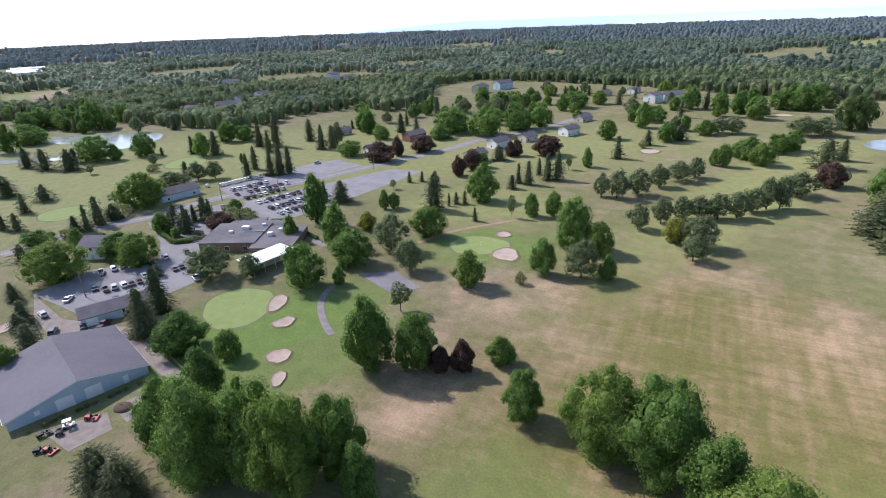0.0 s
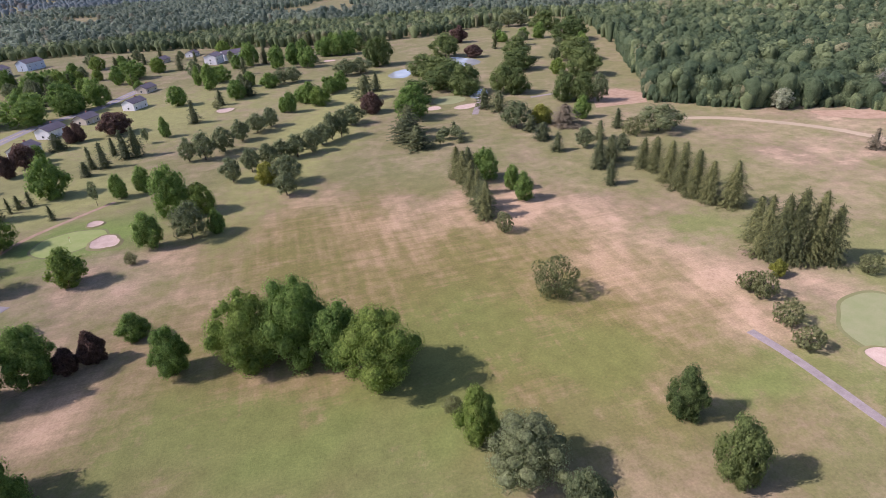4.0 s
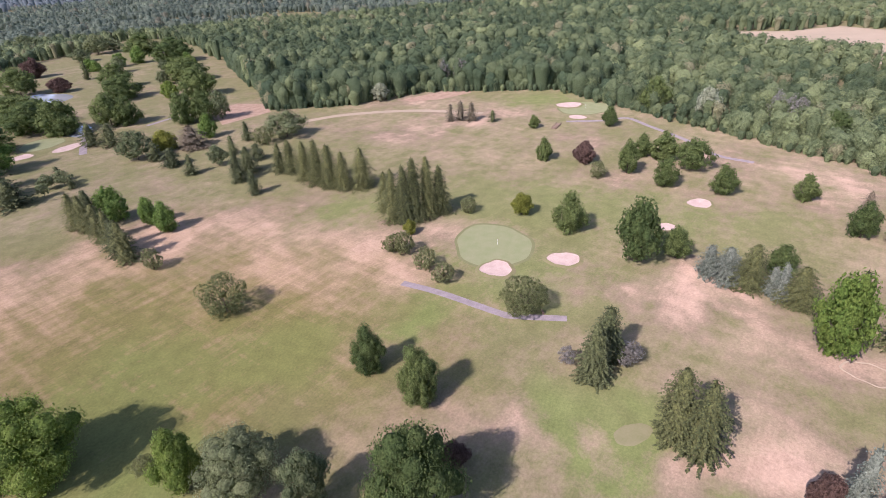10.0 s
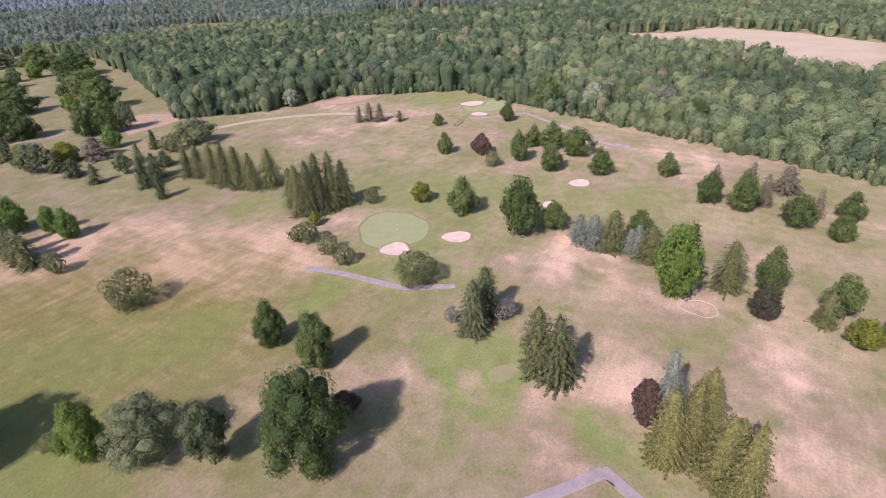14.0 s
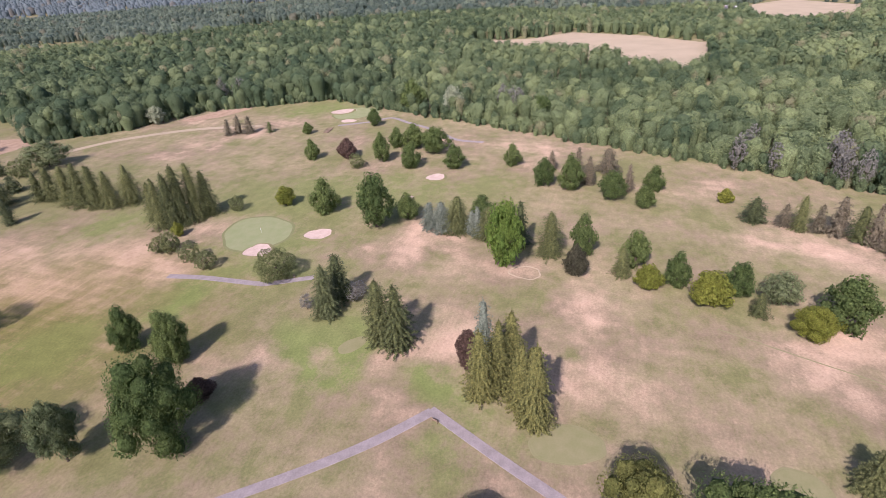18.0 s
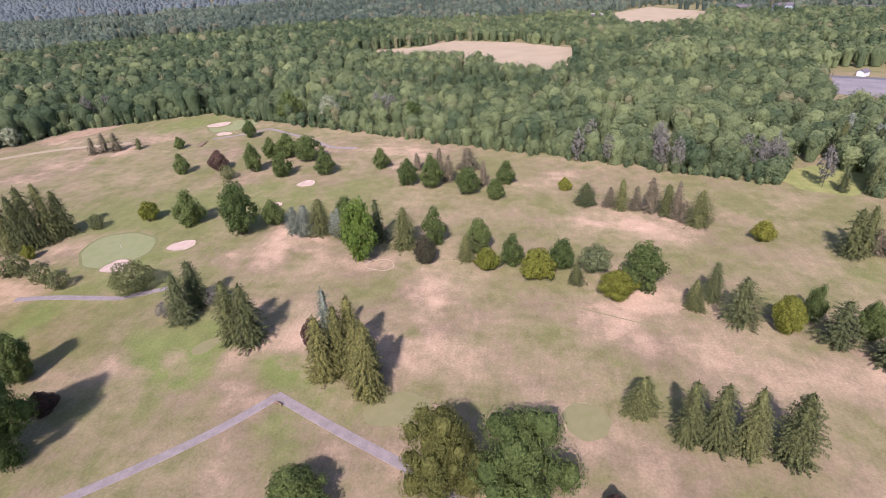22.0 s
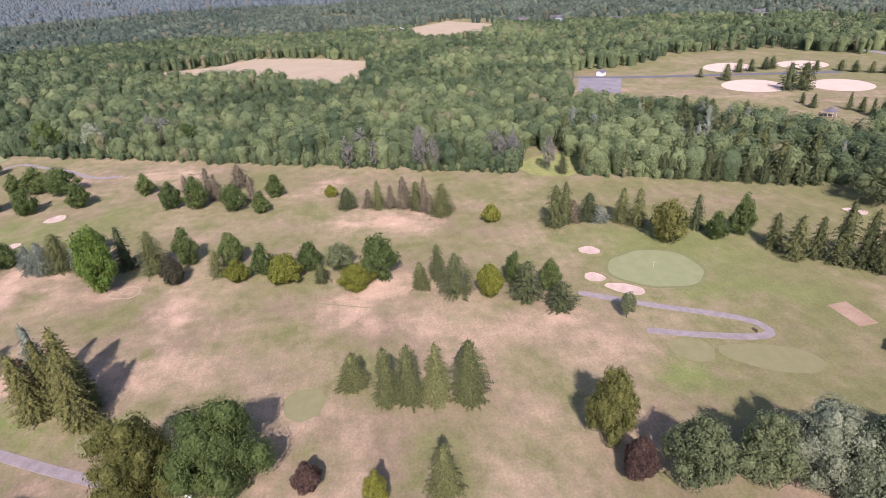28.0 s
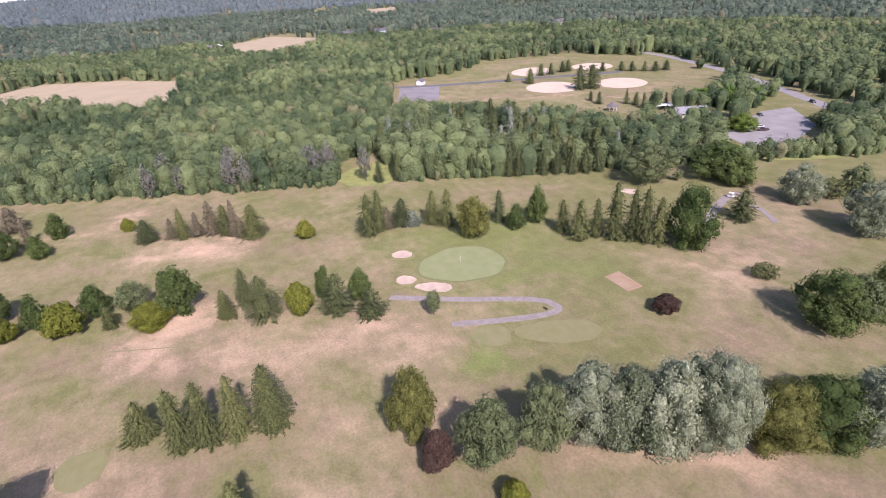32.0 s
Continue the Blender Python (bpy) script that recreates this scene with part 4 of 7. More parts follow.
for pts, w in (
    ([(93.3, 86.1), (94.9, 74.5), (95.4, 56.3), (96.3, 52.0), (102.2, 40.8)], 2.6),
    ([(29.5, 20.6), (40.8, 7.4), (50.0, -2.0), (59.6, -9.9)], 2.5),
    ([(60.0, -9.4), (52.2, -24.1), (46.4, -35.7), (43.7, -41.3)], 2.5),
    ([(43.6, -41.2), (36.7, -52.8), (34.4, -60.0), (32.2, -67.8)], 2.5),
    ([(84.4, -146.4), (74.8, -160.8), (63.9, -179.0), (59.2, -182.5), (56.3, -182.1), (56.2, -177.2), (59.9, -166.0), (64.3, -155.5)], 2.6),
    ([(260.7, 113.9), (271.0, 96.9), (280.3, 88.6), (270.8, 74.1), (257.9, 54.9), (241.7, 37.2), (238.9, 22.2)], 2.8),
    ([(-116.9, 155.3), (-115.1, 147.3), (-109.9, 139.5), (-102.0, 132.0), (-98.2, 129.6)], 2.4),
    ([(-203.0, 203.8), (-176.3, 197.3), (-159.8, 191.0), (-140.8, 181.8)], 3.0),
    ([(120.0, 343.4), (108.9, 320.2), (100.8, 302.4)], 4.0),
    ([(146.6, 325.8), (165.6, 327.5), (182.9, 317.5)], 3.0),
    ([(73.5, -255.5), (81.4, -270.4), (85.8, -281.6), (85.1, -286.8)], 3.4),
    ([(79.2, -280.6), (72.0, -279.9), (61.5, -274.0)], 2.4),
):
    PATH_N = len([o for o in scene.objects if o.name.startswith("cart_path")])
    tagged(part("cart_path", ribbon(pts, w * 0.88, 0.05 + 0.004 * PATH_N), M_PATH), "narrow weathered asphalt cart path across the turf", "path", kind="structure")
tagged(part("track", ribbon([(-108.1, 199.0), (-100.7, 215.1), (-88.6, 229.1), (-77.3, 240.9)], 2.2, 0.03), M_DIRT), "worn dirt track through the grass", "path", kind="structure")
tagged(part("track", ribbon([(195.0, 245.7), (218.3, 232.7), (243.2, 201.6), (255.3, 162.4)], 5.0, 0.03), M_FIELD), "worn dry track along the wood edge", "path", kind="structure")

tagged(part("track", ribbon([(101.0, -67.0), (96.9, -76.4), (92.6, -86.4), (89.3, -94.6), (87.5, -97.8)], 0.34, 0.025, thick=0.02), M_TEE), "thin trodden trail through the dry turf", "path", kind="structure")
ROAD = [(-260.0, 125.6), (-255.2, 157.2), (-242.7, 182.1), (-234.6, 216.0), (-222.7, 236.4), (-206.4, 269.9), (-187.2, 314.8), (-170.1, 353.9), (-156.5, 403.9), (-132.2, 438.6), (-114.8, 496.6)]
road = tagged(part("road", ribbon(ROAD, 8.5, 0.09), M_ROAD), "two-lane asphalt road with worn edges", "road", kind="structure")
part("centre_line", ribbon(ROAD, 0.35, 0.115, thick=0.01), M_LINE_Y, road)
side = tagged(part("road", ribbon([(424.2, -539.3), (355.0, -531.6), (253.8, -496.4), (172.1, -453.7), (126.2, -426.0), (93.8, -409.1)], 8.0, 0.09), M_ROAD), "grey two-lane road behind the park", "road", kind="structure")
tagged(part("road", ribbon([(389.8, -263.1), (367.1, -308.7), (346.9, -366.5), (319.6, -443.8)], 7.0, 0.09), M_TARMAC), "dark asphalt park road between ball fields", "road", kind="structure")
for pts, label in (
    ([(-251.4, 229.6), (-234.2, 294.7), (-224.5, 305.8), (-201.6, 297.9), (-223.3, 230.7), (-222.1, 215.5)], "worn asphalt parking lot beside the road"),
    ([(-217.1, 214.3), (-179.5, 295.2), (-158.1, 298.3), (-167.8, 240.2), (-176.5, 205.2), (-187.5, 198.6)], "faded asphalt parking lot with rows of cars"),
    ([(-211.5, 212.5), (-187.5, 198.6), (-168.9, 188.9), (-191.0, 191.7), (-177.7, 148.0), (-208.4, 159.9), (-236.1, 174.6), (-225.4, 207.4)], "asphalt drive round the clubhouse"),
    ([(-211.2, 162.1), (-171.5, 145.2), (-163.7, 138.5), (-164.8, 129.0), (-176.0, 107.4), (-208.3, 110.2), (-211.0, 129.4), (-192.8, 146.4)], "asphalt staff parking lot with cars"),
    ([(-113.9, 165.9), (-103.0, 172.8), (-88.4, 164.7), (-93.2, 156.3)], "dark asphalt turning pad on the turf"),
    ([(141.7, -346.9), (162.9, -402.6), (159.5, -424.6), (127.4, -397.5), (112.2, -353.3), (124.7, -341.2)], "pale asphalt parking lot with painted bays"),
):
    LOT_N = len([o for o in scene.objects if o.name.startswith("parking_lot")])
    tagged(part("parking_lot", slab(pts, 0.05 + 0.006 * LOT_N), M_COURT if "turning pad" in label else M_ASPHALT), label, "parking lot", kind="structure")
tagged(part("court", slab([(386.1, -270.6), (367.4, -297.6), (317.3, -272.6), (333.8, -247.8)]), M_COURT), "worn asphalt sports court beside the wood", "court", kind="structure")
for n_pad, pts in enumerate(([(-208.3, 110.2), (-181.7, 103.9), (-156.9, 108.9), (-119.2, 98.3), (-125.3, 95.7), (-157.0, 105.5), (-167.5, 93.9), (-192.2, 101.4)], [(-126.6, 82.9), (-124.5, 91.6), (-119.2, 90.4), (-118.9, 81.0)], [(-133.5, 71.0), (-126.3, 81.3), (-119.6, 78.1), (-121.9, 69.7)], [(186.6, 323.3), (206.0, 321.4), (214.5, 300.2), (192.7, 288.4), (173.7, 298.8)], [(262.1, 227.1), (286.3, 216.7), (307.6, 206.3), (295.3, 196.4), (272.6, 203.9), (259.2, 217.7)], [(176.5, 300.2), (210.7, 298.2), (201.6, 281.7), (168.9, 284.0)], [(63.2, -203.3), (63.6, -208.9), (53.9, -208.5), (53.7, -203.2)])):
    tagged(part("bare_ground", slab(pts, 0.03 + 0.004 * n_pad, 0.06), M_GRAVEL if n_pad < 3 else M_DIRT), "bare worn earth beside the turf", "ground", kind="structure")
g = (117.5, -19.0, 4.2, 3.8, -81)
rim, _ = disc(g[2], g[3], 0.02, 61, wob=0.1, rings=((1.03, 0.0), (1.0, 0.10), (0.96, 0.08), (0.92, 0.0)))
rim.normal_update()
worn_spot = tagged(part("bare_ground", rim, M_FIELD), "thin sandy rim of a grown-over hollow in the turf", "ground", kind="structure")
worn_spot.matrix_basis = pose(g[0], g[1], 0, 0, 0, g[4])
for pts in (OPEN[0], OPEN[1], HAY):
    tagged(part("field", slab(pts, 0.04 + max(float(rise(a, b)) for a, b in pts)), M_FIELD), "cut straw-coloured hay field among woods", "field", kind="structure")
tagged(part("field", slab(OPEN[2], 0.04 + max(float(rise(a, b)) for a, b in OPEN[2])), M_MEADOW), "bright green farm field beyond the pond", "field", kind="structure")
tagged(part("field", slab([(-920.0, 491.5), (-957.9, 599.8), (-852.9, 516.9), (-727.8, 413.4)], 0.09), M_DIRT), "reddish bare field beyond the pond", "field", kind="structure")
tagged(part("field", slab(OPEN[3], 0.05), M_MEADOW), "pale green farm field in a far clearing", "field", kind="structure")
tagged(part("field", slab(OPEN[4], 0.04 + max(float(rise(a, b)) for a, b in OPEN[4])), M_MEADOW), "distant green field among woods", "field", kind="structure")
tagged(part("field", slab(OPEN[6], 0.04 + max(float(rise(a, b)) for a, b in OPEN[6])), M_MEADOW), "distant green crop field among woods", "field", kind="structure")
mw = (189.4, -177.3, 15.3, 15.4, -125)
meadow = tagged(part("meadow", filled(mw[2], mw[3], 0.04, 77, wob=0.12), M_MEADOW), "weedy yellow-green meadow at the wood edge", "meadow", kind="structure")
meadow.matrix_basis = pose(mw[0], mw[1], 0, 0, 0, mw[4])
for i, g in enumerate([(373.4, -391.0, 17.8, 23.0, -136), (358.7, -445.2, 18.0, 19.5, -137), (302.7, -361.5, 19.7, 22.6, -133), (281.8, -409.8, 18.3, 21.0, -134)]):
    ob = tagged(part("infield", filled(g[2], g[3], 0.06, 200 + i, wob=0.02), M_INFIELD), "pale clay ball field infield", "ball field", kind="structure")
    ob.matrix_basis = pose(g[0], g[1], 0, 0, 0, g[4])

for i, g in enumerate([(109.8, -345.1, 28.2, 11.0, -126), (158.3, -355.5, 12.8, 24.2, -128)]):
    weeds = tagged(part("meadow", filled(g[2], g[3], 0.03, 240 + i, wob=0.12), M_MEADOW), "weedy grass strip beside the parking lot", "meadow", kind="structure")
    weeds.matrix_basis = pose(g[0], g[1], 0, 0, 0, g[4])
# ponds
LAKE = [(-530, 268), (-518, 292), (-503, 304), (-474, 320), (-447, 337), (-430, 336), (-414, 320), (-404, 292), (-410, 275), (-420, 266), (-438, 270), (-462, 281), (-490, 276)]
CREEK = [(-446, 279), (-432, 264), (-424, 250), (-424, 242), (-437, 236), (-447, 227), (-468, 216)]
wide = [(x + (x + 456) * 0.07, y + (y - 296) * 0.10) for x, y in LAKE]
tagged(part("bank", slab(wide, 0.02, 0.02), M_LIP), "rough grassy pond bank", "bank", kind="structure")
tagged(part("bank", ribbon(CREEK, 17, 0.026, thick=0.02), M_LIP), "rough grassy pond bank", "bank", kind="structure")
tagged(part("pond", slab(LAKE, 0.05, 0.02), M_WATER), "wide pale pond, the sky reflection partly in its colour", "pond", kind="structure")
tagged(part("pond", ribbon(CREEK, 11, 0.058, thick=0.02), M_WATER), "winding pale pond arm, the sky reflection partly in its colour", "pond", kind="structure")
for i, g in enumerate([(88.8, 449.2, 9.6, 17.1, -25), (144.9, 474.4, 18.1, 28.0, -26), (120.6, 350.8, 6.8, 13.8, -22)]):
    ob = tagged(part("pond", filled(g[2], g[3], 0.05, 300 + i, wob=0.1), M_WATER), "small pond beside a grove, the sky reflection partly in its colour", "pond", kind="structure")
    ob.matrix_basis = pose(g[0], g[1], 0, 0, 0, g[4])

# the lake beyond the far shore: upright sheet, hazy brightness from colour and glow
lk = Mat("glowing_lake_haze", 0.9, 0.0, 0.1)
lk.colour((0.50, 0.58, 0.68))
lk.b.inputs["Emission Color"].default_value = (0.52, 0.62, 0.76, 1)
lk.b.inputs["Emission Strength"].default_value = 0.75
n = 40
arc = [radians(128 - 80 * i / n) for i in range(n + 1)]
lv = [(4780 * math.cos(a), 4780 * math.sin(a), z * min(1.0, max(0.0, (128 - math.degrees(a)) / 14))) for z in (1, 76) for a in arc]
tagged(new("backdrop", from_arrays("backdrop", lv, [[i, i + 1, n + 2 + i, n + 1 + i] for i in range(n)], lk.m)), "upright glowing backdrop of a hazy pale blue lake on the horizon", "lake", kind="structure")

# ---- buildings, vehicles and small things ----


def box_bm(x0, x1, y0, y1, z0, z1, bevel=0.0):
    bm = bmesh.new()
    bmesh.ops.create_cube(bm, size=1.0)
    bmesh.ops.scale(bm, vec=(x1 - x0, y1 - y0, z1 - z0), verts=bm.verts)
    bmesh.ops.translate(bm, vec=((x0 + x1) / 2, (y0 + y1) / 2, (z0 + z1) / 2), verts=bm.verts)
    if bevel:
        bmesh.ops.bevel(bm, geom=bm.edges[:], offset=bevel, segments=2, affect="EDGES")
    return bm


def prism_bm(profile, y0, y1, bevel=0.0):
    """A side outline in x and z, drawn out along y."""
    bm = bmesh.new()
    a = [bm.verts.new((x, y0, z)) for x, z in profile]
    b = [bm.verts.new((x, y1, z)) for x, z in profile]
    n = len(a)
    bm.faces.new(a)
    bm.faces.new(b[::-1])
    for i in range(n):
        bm.faces.new((a[i], b[i], b[(i + 1) % n], a[(i + 1) % n]))
    bmesh.ops.recalc_face_normals(bm, faces=bm.faces[:])
    if bevel:
        bmesh.ops.bevel(bm, geom=bm.edges[:], offset=bevel, segments=2, affect="EDGES")
    return bm


def rod_bm(a, b, r, sides=8, r2=None):
    bm = bmesh.new()
    a, b = Vector(a), Vector(b)
    m = (b - a).to_track_quat("Z", "Y").to_matrix().to_4x4()
    bmesh.ops.create_cone(bm, cap_ends=True, segments=sides, radius1=r, radius2=r if r2 is None else r2, depth=(b - a).length, matrix=Matrix.Translation((a + b) / 2) @ m)
    return bm


M_SHINGLE = worn("dark_asphalt_shingles", (0.17, 0.15, 0.165), (0.115, 0.10, 0.11), 0.25, 0.9, 0, 0.2, 1, 3.0)
M_ROOF_METAL = worn("weathered_grey_roof", (0.135, 0.120, 0.140), (0.10, 0.09, 0.105), 0.12, 0.8, 0, 0.3, 1, 1.5)
M_ROOF_PALE = worn("pale_grey_shingles", (0.30, 0.29, 0.31), (0.24, 0.23, 0.25), 0.3, 0.85)
M_FLATROOF = worn("flat_roof_felt", (0.20, 0.18, 0.18), (0.11, 0.10, 0.105), 0.15, 0.9, 0, 0.2, 1, 2.0)
M_SIDING = worn("white_siding", (0.74, 0.74, 0.72), (0.60, 0.60, 0.58), 0.4, 0.6)
M_SIDING_B = worn("pale_blue_metal_siding", (0.45, 0.52, 0.58), (0.36, 0.43, 0.49), 0.4, 0.55)
M_SIDING_T = worn("tan_siding", (0.50, 0.44, 0.36), (0.42, 0.37, 0.30), 0.4, 0.6)
M_BRICK = worn("red_brick_wall", (0.30, 0.14, 0.10), (0.22, 0.10, 0.07), 0.6, 0.85)
M_WHITE = worn("white_painted_metal", (0.80, 0.80, 0.79), (0.68, 0.68, 0.66), 0.5, 0.45)
M_TRIM = worn("white_trim", (0.78, 0.78, 0.76), (0.66, 0.66, 0.64), 1.0, 0.6)
M_DOOR = worn("grey_door", (0.55, 0.55, 0.54), (0.45, 0.45, 0.44), 1.0, 0.6)
M_DARK = worn("black_parts_and_bay_shade", (0.03, 0.03, 0.03), (0.02, 0.02, 0.02), 1.0, 0.7)
M_WOOD = worn("weathered_timber", (0.26, 0.19, 0.13), (0.17, 0.12, 0.08), 0.8, 0.85, 0, 0.2, 1, 8.0)
M_STEEL = worn("galvanised_steel", (0.45, 0.46, 0.47), (0.35, 0.36, 0.37), 1.0, 0.45, 0.8)
M_RUBBER = worn("tyre_rubber", (0.025, 0.025, 0.025), (0.04, 0.04, 0.04), 3.0, 0.85)
M_RED = worn("red_machine_paint", (0.42, 0.05, 0.035), (0.30, 0.04, 0.03), 1.0, 0.45)
M_SEAT = worn("beige_vinyl", (0.50, 0.42, 0.32), (0.40, 0.33, 0.25), 2.0, 0.6)
M_BEDS = worn("brown_mulch", (0.13, 0.085, 0.06), (0.08, 0.055, 0.04), 0.5, 0.95)
gk = Mat("window_glass", 0.08, 0.0, 0.6)
gk.colour((0.035, 0.042, 0.05))
M_GLASS = gk.m
pk = Mat("car_paint", 0.28, 0.0, 0.5)
oi = pk.n.new("ShaderNodeObjectInfo")
pk.colour(pk.mix(pk.span(pk.noise(3.0), 0.4, 0.8, 0, 0.15), oi.outputs["Color"], (0.35, 0.32, 0.28)))
M_PAINT = pk.m
lk2 = Mat("lamp_plastic", 0.2, 0.0, 0.5)
lk2.colour((0.7, 0.7, 0.68))
M_LAMP = lk2.m


def window(parent, x, y, z, w, h, axis, out):
    """A framed window on a wall that faces along axis ('x' or 'y'), out: +1 or -1."""
    d = 0.05 * out
    if axis == "y":
        fr = part("window", box_bm(x - w / 2 - 0.08, x + w / 2 + 0.08, min(y, y + d), max(y, y + d), z - 0.08, z + h + 0.08), M_TRIM, parent)
        part("pane", box_bm(x - w / 2, x + w / 2, min(y, y + 1.4 * d), max(y, y + 1.4 * d), z, z + h), M_GLASS, fr)
    else:
        fr = part("window", box_bm(min(x, x + d), max(x, x + d), y - w / 2 - 0.08, y + w / 2 + 0.08, z - 0.08, z + h + 0.08), M_TRIM, parent)
        part("pane", box_bm(min(x, x + 1.4 * d), max(x, x + 1.4 * d), y - w / 2, y + w / 2, z, z + h), M_GLASS, fr)


def gable_roof(lx, ly, h, rise, over=0.5, thick=0.22):
    """A ridged roof along x over a plan of lx by ly."""
    bm = bmesh.new()
    e, yy, xx = rise / (ly / 2), ly / 2 + over, lx / 2 + over
    zl = h - e * over
    prof = [(-yy, zl), (0, h + rise), (yy, zl), (yy, zl + thick), (0, h + rise + thick), (-yy, zl + thick)]
    a = [bm.verts.new((-xx, y, z)) for y, z in prof]
    b = [bm.verts.new((xx, y, z)) for y, z in prof]
    for i in range(6):
        bm.faces.new((a[i], b[i], b[(i + 1) % 6], a[(i + 1) % 6]))
    bm.faces.new((a[0], a[1], a[4], a[5]))
    bm.faces.new((a[1], a[2], a[3], a[4]))
    bm.faces.new((b[0], b[1], b[4], b[5]))
    bm.faces.new((b[1], b[2], b[3], b[4]))
    bmesh.ops.recalc_face_normals(bm, faces=bm.faces[:])
    return bm


def gable_walls(lx, ly, h, rise):
    bm = bmesh.new()
    prof = [(-ly / 2, 0), (ly / 2, 0), (ly / 2, h), (0, h + rise), (-ly / 2, h)]
    a = [bm.verts.new((-lx / 2, y, z)) for y, z in prof]
    b = [bm.verts.new((lx / 2, y, z)) for y, z in prof]
    bm.faces.new(a)
    bm.faces.new(b)
    for i in range(5):
        bm.faces.new((a[i], b[i], b[(i + 1) % 5], a[(i + 1) % 5]))
    bmesh.ops.recalc_face_normals(bm, faces=bm.faces[:])
    return bm


def lift(x, y):
    return float(rise(x, y))


def house(x, y, turn, lx, ly, h, rise, wall, roof, label, name="house", chimney=True, windows=3, storeys=1, garage=False):
    root = tagged(new(name), label, "house" if name == "house" else "building")
    root.matrix_basis = pose(x, y, lift(x, y), 0, 0, turn)
    part("wall", gable_walls(lx, ly, h, rise), wall, root)
    rf = part("roof", gable_roof(lx, ly, h + 0.02, rise), roof, root)
    if chimney:
        part("chimney", box_bm(lx * 0.2, lx * 0.2 + 0.8, 0.4, 1.1, h + rise * 0.4, h + rise + 1.0), M_BRICK, rf)
    for side in (-1, 1):
        for s in range(storeys):
            for i in range(windows):
                wx = -lx / 2 + lx * (i + 0.5) / windows
                if s == 0 and i == windows // 2 and not garage:
                    part("door", box_bm(wx - 0.5, wx + 0.5, side * ly / 2 - 0.04, side * ly / 2 + 0.04, 0, 2.05), M_DOOR, root)
                    continue
                window(root, wx, side * ly / 2, 0.9 + 2.7 * s, 1.1, 1.2, "y", side)
            window(root, side * lx / 2, 0, 0.9 + 2.7 * s, 1.2, 1.2, "x", side)
    if garage:
        for i in (-1, 1):
            part("garage_door", box_bm(i * lx * 0.22 - 1.3, i * lx * 0.22 + 1.3, -ly / 2 - 0.05, -ly / 2 + 0.03, 0, 2.2), M_DOOR, root)
    return root


# maintenance barn: a broad low gable with pale blue walls
barn = tagged(new("barn"), "large maintenance barn with a weathered grey gable roof", "barn")
barn.matrix_basis = pose(-148.8, 86.3, 0, 0, 0, 161)
part("wall", gable_walls(28, 29.5, 2.5, 3.4), M_SIDING_B, barn)
part("roof", gable_roof(28, 29.5, 2.52, 3.4, 0.5), M_ROOF_METAL, barn)
for yy, w, hh in ((-9.5, 1.2, 2.2), (-2.5, 3.6, 3.0), (3.5, 3.6, 3.0), (9.0, 1.1, 1.2)):
    part("door", box_bm(-14.07, -13.9, yy - w / 2, yy + w / 2, 0.0 if hh > 1.5 else 1.2, hh if hh > 1.5 else 2.4), M_TRIM, barn, "white sliding door")
for i in range(5):
    window(barn, -10 + 5 * i, 14.75, 1.1, 1.4, 0.9, "y", 1)
for gx0 in (-14.5, 14.5):
    for s in (-1, 1):
        part("fascia", rod_bm((gx0, 0, 6.0), (gx0, s * 15.2, 2.46), 0.12, 4), M_TRIM, barn)
for s in (-1, 1):
    part("gutter", rod_bm((-14.5, s * 15.25, 2.42), (14.5, s * 15.25, 2.42), 0.1, 6), M_TRIM, barn)
# equipment shed
shed = tagged(new("shed"), "long open-fronted shed with a dark grey roof beside the cars", "shed")
shed.matrix_basis = pose(-169.5, 113.5, 0, 0, 0, 62)
part("wall", gable_walls(19, 9, 3.0, 1.6), M_SIDING_B, shed)
part("roof", gable_roof(19, 9, 3.02, 1.6, 0.6), M_SHINGLE, shed)
# near-black panel on the closed wall paints the shade of an open bay
part("bay_shade", box_bm(1.5, 8.5, -4.56, -4.4, 0, 2.5), M_DARK, shed, "dark panel painted as the shade inside an open bay")
part("door", box_bm(-8.2, -5.2, -4.57, -4.4, 0, 2.3), M_TRIM, shed)
# clubhouse: flat roofs at several levels, a white canopy and rooftop machines
club = tagged(new("clubhouse"), "low clubhouse with dark flat roofs and a white canopy", "building")
club.matrix_basis = pose(-171, 174, 0, 0, 0, 24)
for x0, x1, y0, y1, hh in ((-18, 4, -9, 13, 3.8), (4, 20, -14, 10, 3.4), (-15, -1, 13, 22, 3.0), (-1, 10, 10, 18, 3.2)):
    part("wall", box_bm(x0, x1, y0, y1, 0, hh), M_WOOD, club)
    part("roof", box_bm(x0 - 0.3, x1 + 0.3, y0 - 0.3, y1 + 0.3, hh, hh + 0.25), M_FLATROOF, club)
    for s in range(3):
        window(club, x0 + (x1 - x0) * (s + 0.5) / 3, y0, 0.9, 1.8, 1.5, "y", -1)
for x0, y0, sx, sy, sz in ((-6, 5, 3.0, 2.0, 1.3), (-10, 1, 1.6, 1.4, 1.0), (7, -2, 2.2, 1.6, 1.2), (1, 9.5, 1.5, 1.2, 0.9), (10, 3, 1.6, 1.3, 1.0)):
    part("rooftop_unit", box_bm(x0, x0 + sx, y0, y0 + sy, 3.4, 4.0 + sz, 0.06), M_WHITE, club, "white rooftop cooling unit")
part("duct", box_bm(-4, 5, 2.2, 2.6, 4.06, 4.4), M_STEEL, club)
canopy = tagged(new("canopy"), "bright white flat canopy roof over a dark terrace", "canopy")
canopy.matrix_basis = pose(-149.5, 159.5, 0, 0, 0, 78)
part("roof", box_bm(-9.5, 9.5, -5, 5, 4.1, 4.5, 0.05), M_WHITE, canopy)
